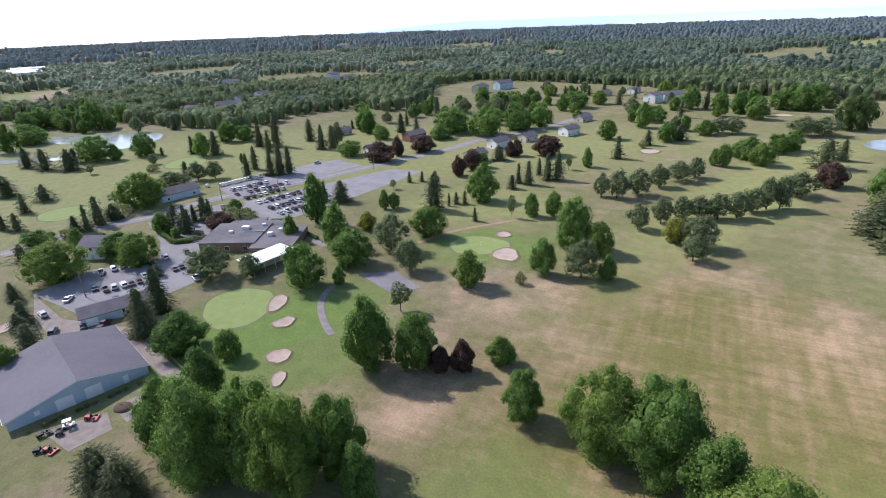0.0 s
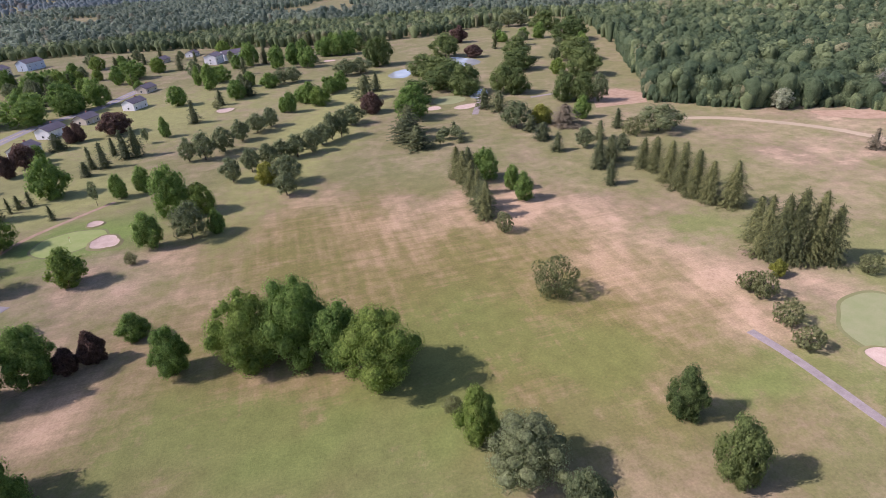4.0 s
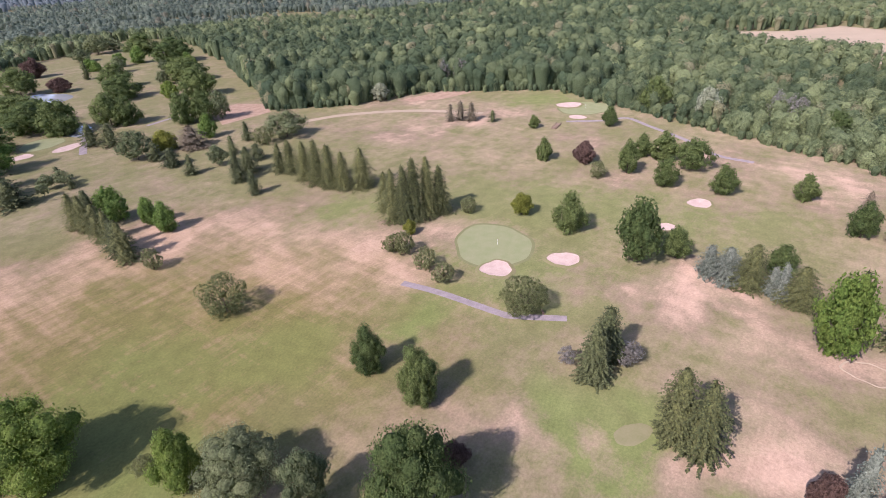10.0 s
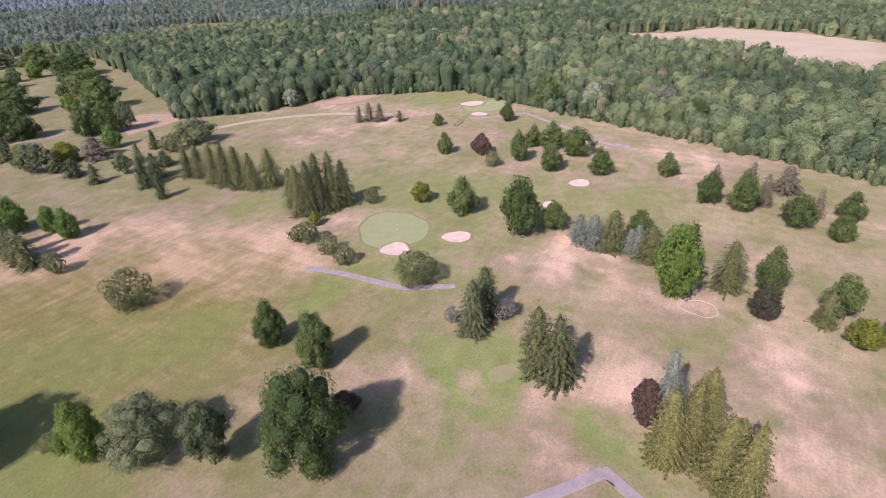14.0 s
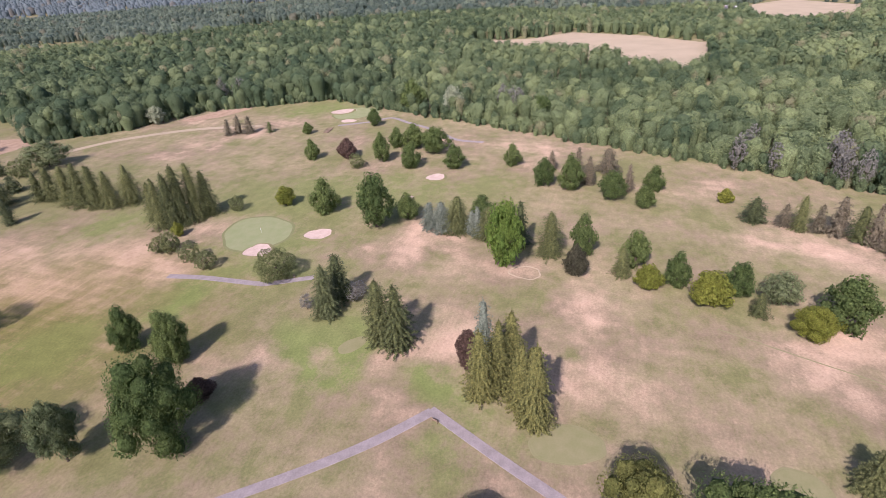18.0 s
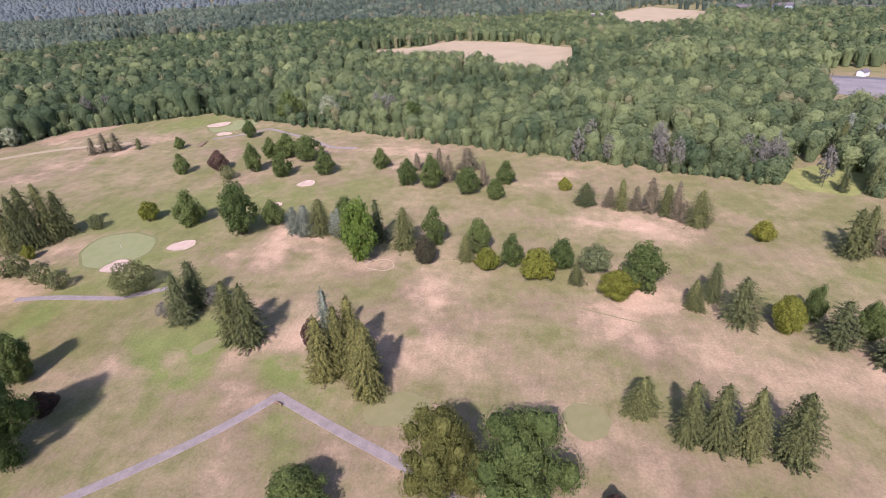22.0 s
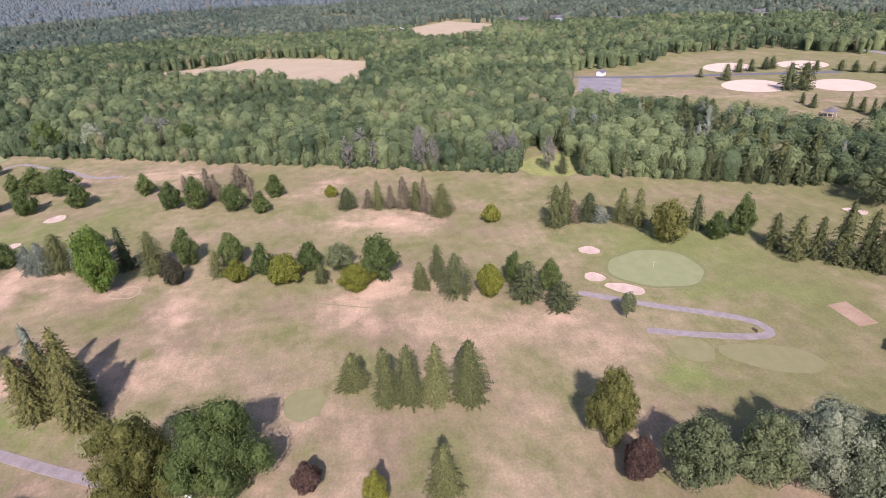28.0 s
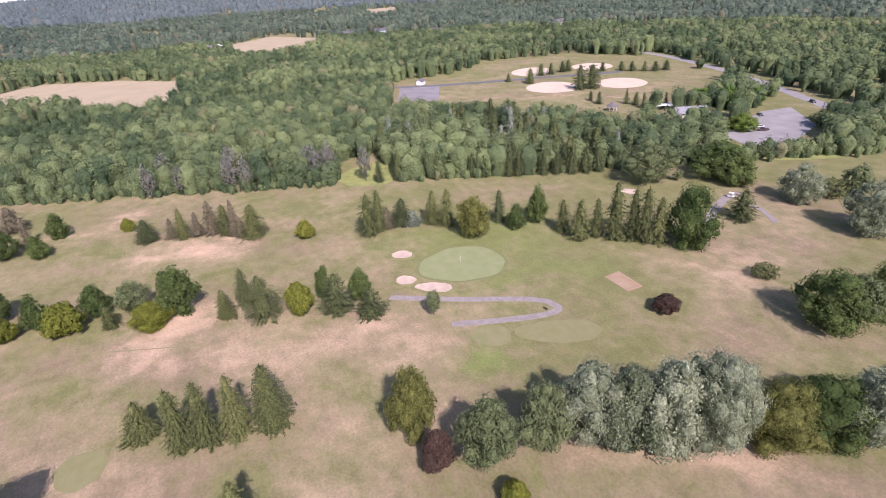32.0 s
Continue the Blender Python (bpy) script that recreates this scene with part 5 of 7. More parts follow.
part("wall", box_bm(-9, 9, -0.5, 4.6, 0, 4.1), M_SIDING_T, canopy)
for i in range(5):
    part("post", rod_bm((-9 + 4.5 * i, -4.7, 0), (-9 + 4.5 * i, -4.7, 4.1), 0.1), M_TRIM, canopy)
# houses along the road and among the trees
for p, turn, lx, ly, h, wall, label, st in (
    ((-138, 329), 70, 13, 9, 5.4, M_SIDING, "white two-storey house with a grey roof", 2),
    ((-139, 372), 68, 14, 9, 4.6, M_SIDING, "white house with a grey shingle roof", 1),
    ((-127, 398), 66, 12, 9, 3.6, M_SIDING_T, "tan house with a dark roof by the road", 1),
    ((-104, 427), 64, 14, 9, 4.8, M_SIDING, "pale house beside the fairway trees", 1),
    ((-207, 376), 70, 16, 9, 4.8, M_BRICK, "brick house behind dark trees", 2),
    ((-215, 330), 66, 9, 7, 3.2, M_SIDING, "small white outbuilding with a grey roof", 1),
    ((-221, 143), 25, 10, 12, 5.2, M_SIDING, "white farmhouse with a grey gable roof", 2),
    ((-258, 209), 75, 20, 10, 3.6, M_SIDING_B, "blue-grey lodge with a shingle roof", 1),
    ((-65, 607), 70, 18, 12, 7.5, M_SIDING, "tall white house among trees", 2),
    ((-119, 648), 70, 14, 9, 3.6, M_SIDING_T, "tan house far along the road", 1),
    ((-93, 676), 70, 14, 9, 3.6, M_SIDING, "white house far along the road", 1),
    ((-107, 487), 68, 14, 9, 3.6, M_SIDING_T, "low tan house beside the road", 1),
    ((-274, 378), 70, 13, 9, 3.6, M_SIDING_T, "house half hidden by trees", 1),
):
    house(*p, turn, lx, ly, h, 2.4, wall, M_SHINGLE, label, storeys=st)
for n, (cx, cy, r) in enumerate(CLEAR):
    if r in (10, 12, 14, 20, 0, 24, 26) and n > 17:
        continue
    wall = (M_SIDING, M_SIDING_T, M_SIDING, M_SIDING_B)[n % 4]
    house(cx, cy, (37 * n) % 90 + 20, 18 + n % 4 * 2, 12, 6.0 + (n % 2) * 1.5, 3.2, wall, M_SHINGLE, ("white", "tan", "white", "blue-grey")[n % 4] + " house in a clearing of the woods", storeys=1 + n % 2)
warehouse = tagged(new("warehouse"), "long white metal warehouse beyond the woods", "building")
warehouse.matrix_basis = pose(*(855.9, -159.3), 0, 0, 0, -62)
part("wall", gable_walls(42, 16, 6.5, 2.2), M_WHITE, warehouse)
part("roof", gable_roof(42, 16, 6.52, 2.2), M_WHITE, warehouse)
for i in range(4):
    part("door", box_bm(-16 + 9 * i, -12 + 9 * i, -8.08, -7.9, 0, 4), M_DOOR, warehouse)
for x, y, long in ((-1560, 838, 70), (-1470, 778, 60), (-1395, 748, 54)):
    shed = tagged(new("farm_shed"), "long white farm shed in a far clearing", "building")
    shed.matrix_basis = pose(x, y, 0, 0, 0, 62)
    part("wall", gable_walls(long, 24, 7.0, 3.0), M_SIDING, shed)
    part("roof", gable_roof(long, 24, 7.02, 3.0), M_WHITE, shed)
# park buildings
house(*(179.1, -364.9), -115, 17, 10, 3.0, 2.6, M_SIDING_T, M_ROOF_PALE, "tan park house with a pale grey roof", garage=False, windows=5)
hut = tagged(new("hut"), "small white hut beside the sports court", "hut")
hut.matrix_basis = pose(*(385.7, -289.2), 0, 0, 0, -50)
part("wall", gable_walls(7, 5, 3.0, 1.4), M_SIDING, hut)
part("roof", gable_roof(7, 5, 3.02, 1.4), M_SHINGLE, hut)
part("door", box_bm(-0.6, 0.6, -2.57, -2.4, 0, 2.05), M_DOOR, hut)
annex = tagged(new("pavilion"), "flat white-roofed shelter near the park house", "pavilion")
annex.matrix_basis = pose(*(199.9, -367.4), 0, 0, 0, -115)
part("roof", box_bm(-6, 6, -3, 3, 2.8, 3.1, 0.05), M_WHITE, annex)
for i in (-5.5, 0, 5.5):
    for j in (-2.6, 2.6):
        part("post", rod_bm((i, j, 0), (i, j, 2.8), 0.1), M_WOOD, annex)
gazebo = tagged(new("gazebo"), "small eight-sided gazebo with a two-tier dark shingle roof", "gazebo")
gazebo.matrix_basis = pose(*(217.0, -342.4), 0)
part("floor", rod_bm((0, 0, 0), (0, 0, 0.3), 3.2, 8), M_WOOD, gazebo)
part("roof", rod_bm((0, 0, 2.9), (0, 0, 4.3), 3.8, 8, 1.2), M_SHINGLE, gazebo)
part("cupola", rod_bm((0, 0, 4.35), (0, 0, 5.4), 1.5, 8, 0.1), M_SHINGLE, gazebo)
for i in range(8):
    a = math.pi * i / 4 + 0.39
    part("post", rod_bm((3 * math.cos(a), 3 * math.sin(a), 0.3), (3 * math.cos(a), 3 * math.sin(a), 2.95), 0.09), M_TRIM, gazebo)


# ---- vehicles ----
def wheels(root, xs, y, r):
    for x in xs:
        for s in (-1, 1):
            w = part("wheel", rod_bm((x, s * y - 0.11, r), (x, s * y + 0.11, r), r, 14), M_RUBBER, root)
            part("rim", rod_bm((x, s * (y + 0.02) - 0.1, r), (x, s * (y + 0.02) + 0.1, r), r * 0.55, 10), M_STEEL, w)


def car(style):
    root = tagged(new("car"), "", "car")
    if style == "pickup":
        body = [(-2.7, 0.5), (2.65, 0.5), (2.7, 0.95), (2.55, 1.12), (0.9, 1.2), (-0.6, 1.2), (-2.7, 1.15)]
        cab = [(-0.75, 1.15), (-0.6, 1.85), (0.75, 1.85), (1.35, 1.15)]
        part("bed", box_bm(-2.55, -0.85, -0.78, 0.78, 1.1, 1.19), M_DARK, root)
    elif style == "suv":
        body = [(-2.3, 0.45), (2.3, 0.45), (2.35, 0.85), (2.2, 1.05), (1.1, 1.12), (-2.3, 1.15), (-2.35, 0.8)]
        cab = [(-2.25, 1.1), (-2.05, 1.75), (0.55, 1.75), (1.25, 1.1)]
    else:
        body = [(-2.3, 0.4), (2.3, 0.4), (2.35, 0.7), (2.2, 0.88), (1.0, 0.98), (-1.9, 1.0), (-2.35, 0.9)]
        cab = [(-1.75, 0.97), (-1.1, 1.45), (0.3, 1.45), (1.05, 0.97)]
    part("body", prism_bm(body, -0.9, 0.9, 0.07), M_PAINT, root)
    part("cabin", prism_bm(cab, -0.76, 0.76, 0.05), M_GLASS, root)
    xs, top = [p[0] for p in cab], max(p[1] for p in cab)
    part("roof_panel", box_bm(xs[1] + 0.05, xs[2] - 0.02, -0.72, 0.72, top - 0.02, top + 0.05, 0.02), M_PAINT, root)
    wheels(root, (-1.45, 1.45), 0.82, 0.34)
    for s in (-1, 1):
        part("headlight", box_bm(2.22, 2.36, s * 0.68 - 0.16, s * 0.68 + 0.16, 0.66, 0.8), M_LAMP, root)
        part("tail_light", box_bm(-2.74 if style == "pickup" else -2.38, -2.25, s * 0.72 - 0.12, s * 0.72 + 0.12, 0.72, 0.92), M_RED, root)
    return root


PAINTS = [((0.75, 0.75, 0.74), "white"), ((0.03, 0.03, 0.035), "black"), ((0.40, 0.41, 0.42), "silver"), ((0.10, 0.10, 0.11), "dark grey"), ((0.07, 0.028, 0.028), "dark maroon"), ((0.04, 0.05, 0.075), "dark blue"), ((0.68, 0.68, 0.67), "pale silver")]
CARS = {s: car(s) for s in ("sedan", "suv", "pickup")}
USED = set()


def park(x, y, turn, n, group):
    style = ("sedan", "suv", "sedan", "suv", "pickup")[n * 7 % 5]
    tint, word = PAINTS[(n * 5 + n // 3) % 7]
    src = CARS[style]
    if style in USED:
        ob = copy_thing(src, pose(x, y, 0.055, 0, 0, turn))
    else:
        ob = src
        ob.matrix_basis = pose(x, y, 0.055, 0, 0, turn)
        USED.add(style)
    tagged(ob, word + " " + {"sedan": "saloon car", "suv": "sport utility car", "pickup": "pickup truck"}[style] + " parked on asphalt", group=group)
    for o in ob.children:
        if o.name.startswith(("body", "roof_panel")):
            o.color = (*tint, 1)


CAR_N = [0]
for x, y in [(-192.0, 120.9), (-187.6, 121.9), (-186.2, 124.2), (-184.7, 126.7), (-183.4, 128.6), (-182.4, 130.9), (-202.4, 130.2), (-201.3, 134.3), (-200.6, 137.2), (-199.3, 140.5), (-184.7, 134.8), (-191.1, 142.7), (-192.0, 149.1), (-188.9, 156.2), (-179.4, 143.1), (-178.7, 145.5), (-165.2, 140.3), (-166.6, 143.7), (-179.9, 110.7), (-178.8, 113.2), (-177.5, 115.3), (-176.6, 118.6)]:
    CAR_N[0] += 1
    park(x, y, 150 + (CAR_N[0] * 13) % 9, CAR_N[0], "cars in the staff lot")
for x, y in [(-175.4, 97.7), (-189.3, 102.6), (-192.5, 112.4), (-170.2, 103.3), (-164.8, 106.3)]:
    CAR_N[0] += 1
    park(x, y, 100 + (CAR_N[0] * 29) % 70, CAR_N[0], "cars round the barn")
for (ax, ay), (bx, by), k, turn in (
    (*[(-237.9, 227.7), (-230.9, 245.2)], 7, 158), (*[(-229.0, 222.2), (-218.4, 248.3)], 9, 158), (*[(-219.5, 219.4), (-212.9, 238.8)], 7, 158),
    (*[(-207.9, 215.8), (-199.6, 235.9)], 8, 158), (*[(-195.5, 211.1), (-188.9, 230.5)], 8, 158), (*[(-185.7, 206.8), (-181.1, 220.9)], 5, 158), (*[(-245.8, 247.3), (-241.9, 261.7)], 5, 158),
):
    for i in range(k):
        if (i * 5 + k) % 11 == 3:
            continue
        CAR_N[0] += 1
        park(ax + (bx - ax) * i / (k - 1), ay + (by - ay) * i / (k - 1), turn, CAR_N[0], "cars in the members lot")
for p, turn in (((-231.5, 292.5), 70), ((157.0, -394.6), 150), ((141.3, -372.6), 60), ((136.0, -368.4), 60), ((114.4, -356.5), 100), ((159.2, -443.6), 150), ((-131.2, 400.7), 60)):
    CAR_N[0] += 1
    park(*p, turn, CAR_N[0], "cars parked singly")


def golf_cart():
    root = tagged(new("golf_cart"), "white golf cart with a flat canopy", "golf cart")
    part("body", prism_bm([(-1.15, 0.3), (1.15, 0.3), (1.2, 0.6), (0.85, 0.85), (0.45, 0.5), (0.2, 0.5), (0.1, 0.7), (-0.6, 0.75), (-1.2, 0.8)], -0.58, 0.58, 0.04), M_WHITE, root)
    part("seat", box_bm(-0.55, 0.05, -0.55, 0.55, 0.74, 0.9, 0.04), M_SEAT, root)
    part("backrest", box_bm(-0.68, -0.52, -0.55, 0.55, 0.9, 1.3, 0.04), M_SEAT, root)
    part("canopy", box_bm(-1.0, 0.8, -0.65, 0.65, 1.82, 1.9, 0.03), M_WHITE, root)
    for x0, x1 in ((0.75, 0.62), (-0.85, -0.9)):
        for s in (-1, 1):
            part("post", rod_bm((x0, s * 0.55, 0.75), (x1, s * 0.58, 1.83), 0.025, 6), M_STEEL, root)
    part("steering_wheel", rod_bm((0.42, -0.28, 1.0), (0.47, -0.28, 1.03), 0.17, 12), M_RUBBER, root)
    wheels(root, (-0.82, 0.82), 0.52, 0.23)
    return root


first_cart = golf_cart()
first_cart.matrix_basis = pose(*(36.0, -56.3), 0.06, 0, 0, 160)
tagged(first_cart, group="golf carts")
spots_cart = [((84.4, -280.7), 20), ((-129.5, 74.6), 60), ((-262.5, 225.7), 20), ((-264.4, 222.8), 30), ((-256.8, 227.8), 10)]
(ax, ay), (bx, by) = [(-250.8, 231.0), (-245.8, 247.3)]
spots_cart += [((ax + (bx - ax) * i / 9, ay + (by - ay) * i / 9), 158) for i in range(10)]
for p, turn in spots_cart:
    copy_thing(first_cart, pose(*p, 0.055, 0, 0, turn))


def mower(x, y, turn, mat, label):
    root = tagged(new("mower"), label, "mower")
    root.matrix_basis = pose(x, y, 0.02, 0, 0, turn)
    part("hood", prism_bm([(-1.3, 0.45), (0.1, 0.45), (0.1, 0.95), (-1.1, 1.0), (-1.35, 0.8)], -0.5, 0.5, 0.05), mat, root)
    part("seat", box_bm(0.15, 0.6, -0.28, 0.28, 0.7, 0.85, 0.04), M_DARK, root)
    part("backrest", box_bm(0.1, 0.22, -0.28, 0.28, 0.85, 1.3, 0.03), M_DARK, root)
    part("deck", box_bm(0.5, 1.6, -1.1, 1.1, 0.2, 0.42, 0.05), mat, root)
    part("roll_bar", rod_bm((-0.1, -0.45, 0.9), (-0.1, 0.45, 1.9), 0.04, 6), M_STEEL, root)
    part("roll_bar", rod_bm((-0.1, 0.45, 0.9), (-0.1, -0.45, 1.9), 0.04, 6), M_STEEL, root)
    wheels(root, (-0.85, 0.85), 0.62, 0.36)


for p, turn, mat, label in (((-127.4, 78.3), 30, M_RED, "red riding mower parked on bare earth"), ((-131.8, 70.4), 80, M_DARK, "dark riding mower on worn ground"), ((-127.3, 67.3), 50, M_DARK, "dark riding mower on worn ground"), ((-129.2, 72.5), 140, M_DARK, "dark riding mower beside the barn"), ((-125.5, 68.1), 10, M_RED, "small red riding mower on worn ground")):
    mower(*p, turn, mat, label)


def pole(x, y, h, arm):
    root = tagged(new("utility_pole"), "weathered wooden utility pole with a crossarm", "pole", group="utility poles")
    root.matrix_basis = pose(x, y, 0, 0, 0, arm)
    part("post", rod_bm((0, 0, -0.3), (0, 0, h), 0.17, 8, 0.11), M_WOOD, root)
    part("crossarm", box_bm(-1.2, 1.2, -0.07, 0.07, h - 0.9, h - 0.75), M_WOOD, root)
    for i in (-1.05, -0.4, 0.4, 1.05):
        part("insulator", rod_bm((i, 0, h - 0.75), (i, 0, h - 0.5), 0.05, 6), M_STEEL, root)


for x, y, h in ((-229, 212, 10), (-207, 230, 11), (-188, 291, 11), (-142, 437, 11), (-121, 511, 11), (-167, 91, 10), (-189, 116, 10), (-254, 165, 10), (126, -421, 11), (308, -526, 12)):
    pole(x, y, h, 160)


def flag(x, y):
    root = tagged(new("golf_flag"), "thin flagstick with a small red flag in its cup", "flag", group="golf flags")
    root.matrix_basis = pose(x, y, 0.08)
    part("pole", rod_bm((0, 0, 0), (0, 0, 2.2), 0.02, 6), M_WHITE, root)
    part("pennant", prism_bm([(0.02, 2.15), (0.5, 1.98), (0.02, 1.8)], -0.01, 0.01), M_RED, root)


for x, y in ((-133.2, 130.9), (125.9, 74.8), (92.2, -172.5), (-84.0, 205.3), (290.4, 115.9)):
    flag(x, y)
# benches, ball washer and markers by the paths
for p, turn in (((57.8, -179.5), 10), ((101.2, 46.8), 40), ((57.2, -11.4), 70)):
    root = tagged(new("bench"), "small weathered wooden bench beside the cart path", "bench", group="benches")
    root.matrix_basis = pose(*p, 0.02, 0, 0, turn)
    for i in (-0.18, 0.0, 0.18):
        part("slat", box_bm(-0.8, 0.8, i - 0.07, i + 0.07, 0.42, 0.47), M_WOOD, root)
    for i in (0.62, 0.8):
        part("back_slat", box_bm(-0.8, 0.8, 0.27, 0.31, i, i + 0.12), M_WOOD, root)
    for i in (-0.65, 0.65):
        part("leg", box_bm(i - 0.04, i + 0.04, -0.22, 0.3, 0, 0.42), M_WOOD, root)
bridge = tagged(new("wooden_ramp"), "long low weathered timber bridge over a ditch", "bridge")
bridge.matrix_basis = pose(*(249.9, 114.5), 0.02, 0, 0, 10)
for i in range(14):
    part("plank", box_bm(-5 + 0.72 * i, -4.4 + 0.72 * i, -1.2, 1.2, 0.25, 0.33), M_WOOD, bridge)
for s in (-1.15, 1.15):
    part("beam", box_bm(-5.1, 5.2, s - 0.1, s + 0.1, 0.02, 0.25), M_WOOD, bridge)
    part("rail", box_bm(-5.1, 5.2, s - 0.05, s + 0.05, 0.95, 1.07), M_WOOD, bridge)
    for i in range(5):
        part("post", box_bm(-5 + 2.5 * i - 0.06, -5 + 2.5 * i + 0.06, s - 0.06, s + 0.06, 0.25, 1.0), M_WOOD, bridge)
# hedge and flower beds beside the clubhouse
for pts in ([(-226.0, 170.7), (-203.8, 160.3), (-195.9, 163.4), (-197.3, 167.5), (-211.2, 169.1), (-225.5, 174.7)], [(-209.9, 187.0), (-207.2, 197.9), (-193.0, 199.0), (-188.2, 190.5), (-195.3, 182.5)]):
    tagged(part("planting_bed", slab(pts, 0.12, 0.14), M_BEDS), "mulched planting bed beside the drive", "bed", kind="structure")
fence = tagged(new("fence"), "long low timber fence along the yard edge", "fence")
(ax, ay), (bx, by) = [(-149.5, 108.7), (-118.4, 98.2)]
L = math.hypot(bx - ax, by - ay)
fence.matrix_basis = pose(ax, ay, 0, 0, 0, math.degrees(math.atan2(by - ay, bx - ax)))
for i in range(int(L / 2.4) + 1):
    part("post", box_bm(2.4 * i - 0.07, 2.4 * i + 0.07, -0.07, 0.07, 0, 1.5), M_WOOD, fence)
for z in (0.25, 0.65, 1.05):
    part("rail", box_bm(0, L, 0.07, 0.11, z, z + 0.3), M_WOOD, fence)
# painted bays and court marks
for i in range(11):
    for (ax, ay), (bx, by) in ([(153.3, -392.9), (156.1, -417.2)], [(134.7, -377.3), (136.8, -405.0)]):
        t = i / 10
        ob = tagged(part("bay_line", box_bm(-2.6, 2.6, -0.11, 0.11, 0.056, 0.066), M_LINE), "faded white parking bay line", "road marking", kind="structure")
        ob.matrix_basis = pose(ax + (bx - ax) * t, ay + (by - ay) * t, 0, 0, 0, 30)

# garden beside the clubhouse: hedge, shrubs and small conifers
def hedge(points, width, height, seed):
    """A clipped hedge along a line, leafy all over."""
    rng = np.random.default_rng(seed)
    pieces = []
    for (ax, ay), (bx, by) in zip(points, points[1:]):
        d = np.array([bx - ax, by - ay, 0.0])
        L = np.linalg.norm(d)
        d /= L
        q = np.array([-d[1], d[0], 0])
        for i in range(max(2, int(L / 1.1))):
            c = np.array([ax, ay, height * 0.5]) + d * (i + 0.5) * 1.1
            pieces.append(ball(c, np.array([0.85, 0.85, height * 0.5]), rng, 5, 8, 0.06))
        n = int(L * 60)
        u, w = rng.random(n) * L, rng.uniform(-1, 1, n)
        top = rng.random(n) < 0.5
        z = np.where(top, height * rng.uniform(0.95, 1.06, n), rng.random(n) * height)
        w = np.where(top, w, np.sign(w)) * width * 0.5
        c = np.array([ax, ay, 0]) + u[:, None] * d + w[:, None] * q + z[:, None] * np.array([0, 0, 1.0])
        pieces.append(cards(c, np.where(top[:, None], np.array([0, 0, 1.0]), np.sign(w)[:, None] * q), rng.uniform(0.14, 0.3, n), rng, 0.7))
    v, f = joined(pieces)
    tagged(new("hedge", from_arrays("hedge", v, f, LEAF["maple"])), "dense clipped green hedge beside the drive", "hedge")


hedge([(-226.5, 170.5), (-213.0, 164.9), (-202.0, 161.0), (-196.8, 165.7)], 1.6, 1.7, 3)
hedge([(-182.2, 196.6), (-175.6, 198.4), (-162.8, 192.7), (-148.2, 186.6)], 1.4, 1.2, 4)
for kind, h, w, places in (
    ("shrub", 2.2, 4.0, [(-207.1, 195.4), (-210.3, 202.0), (-203.8, 199.2), (-204.0, 203.4), (-195.9, 198.8), (-190.1, 196.0), (-215.6, 205.4), (-216.2, 201.6), (-197.3, 167.5), (-200.0, 172.0), (-193.9, 169.5), (-178.0, 191.3), (-182.0, 192.8)]),
    ("maple", 3.6, 4.2, [(-215.4, 207.4), (-215.4, 169.6), (-207.8, 166.9), (-205.2, 184.0), (-172.7, 193.3)]),
    ("fir", 7.5, 4.4, [(-214.3, 175.2), (-215.7, 180.0), (-215.0, 191.6), (-223.5, 177.0), (-216.8, 184.3)]),
    ("blue", 7.0, 4.8, [(-209.8, 171.7)]),
    ("fir", 8.0, 4.6, [(248.0, -351.7), (236.6, -349.1), (209.8, -360.5), (206.5, -366.8), (204.9, -373.5), (208.0, -387.2), (219.5, -363.8), (225.7, -361.7)]),
    ("bright", 9.0, 13.0, [(191.4, -396.5), (142.1, -360.5)]),
    ("maple", 11.0, 12.0, [(172.4, -395.6), (176.3, -414.2), (181.8, -398.3), (197.1, -394.9)]),
    ("grey", 9.0, 9.0, [(108.1, -328.3), (101.4, -364.7), (104.1, -379.5), (126.3, -398.9), (112.5, -388.2), (150.3, -350.0), (161.1, -349.3)]),
    ("shrub", 2.5, 5.0, [(124.6, -333.5), (116.5, -332.5), (110.6, -337.6), (107.3, -345.0), (105.5, -353.2), (108.5, -365.8), (132.6, -333.9), (93.8, -366.2), (94.0, -374.7)]),
):
    plant(kind, [(x, y, h * (0.8 + 0.1 * (i * 7 % 5)), w * (0.8 + 0.1 * (i * 3 % 5))) for i, (x, y) in enumerate(places)])
# weeds along the barn's gable, a soil heap and a covered pile on the gravel
(ax, ay), (bx, by) = [(-136.1, 69.3), (-128.2, 93.4)]
plant("shrub", [(ax + (bx - ax) * t / 15, ay + (by - ay) * t / 15, 0.7 + 0.12 * (t * 7 % 5), 1.3 + 0.2 * (t * 3 % 4)) for t in range(16) if t % 4 != 1])


def heap(name, p, r, h, mat, label, seed):
    v, f = ball(np.array([0, 0, 0.0]), np.array([r, r * 0.8, h]), np.random.default_rng(seed), 11, 20, 0.025)
    v[:20, :2] = 0
    v[:, 2] = np.maximum(v[:, 2], -0.05)
    ob = tagged(new(name, from_arrays(name, v, f, mat)), label, "pile")
    ob.matrix_basis = pose(*p, 0.04)


heap("soil_mound", (-124.3, 83.9), 2.4, 0.9, M_BEDS, "low heap of dark soil on a gravel pad", 2)
heap("covered_pile", (-121.9, 89.9), 1.5, 0.8, M_WHITE, "pile under a white sheet beside the gravel pad", 3)

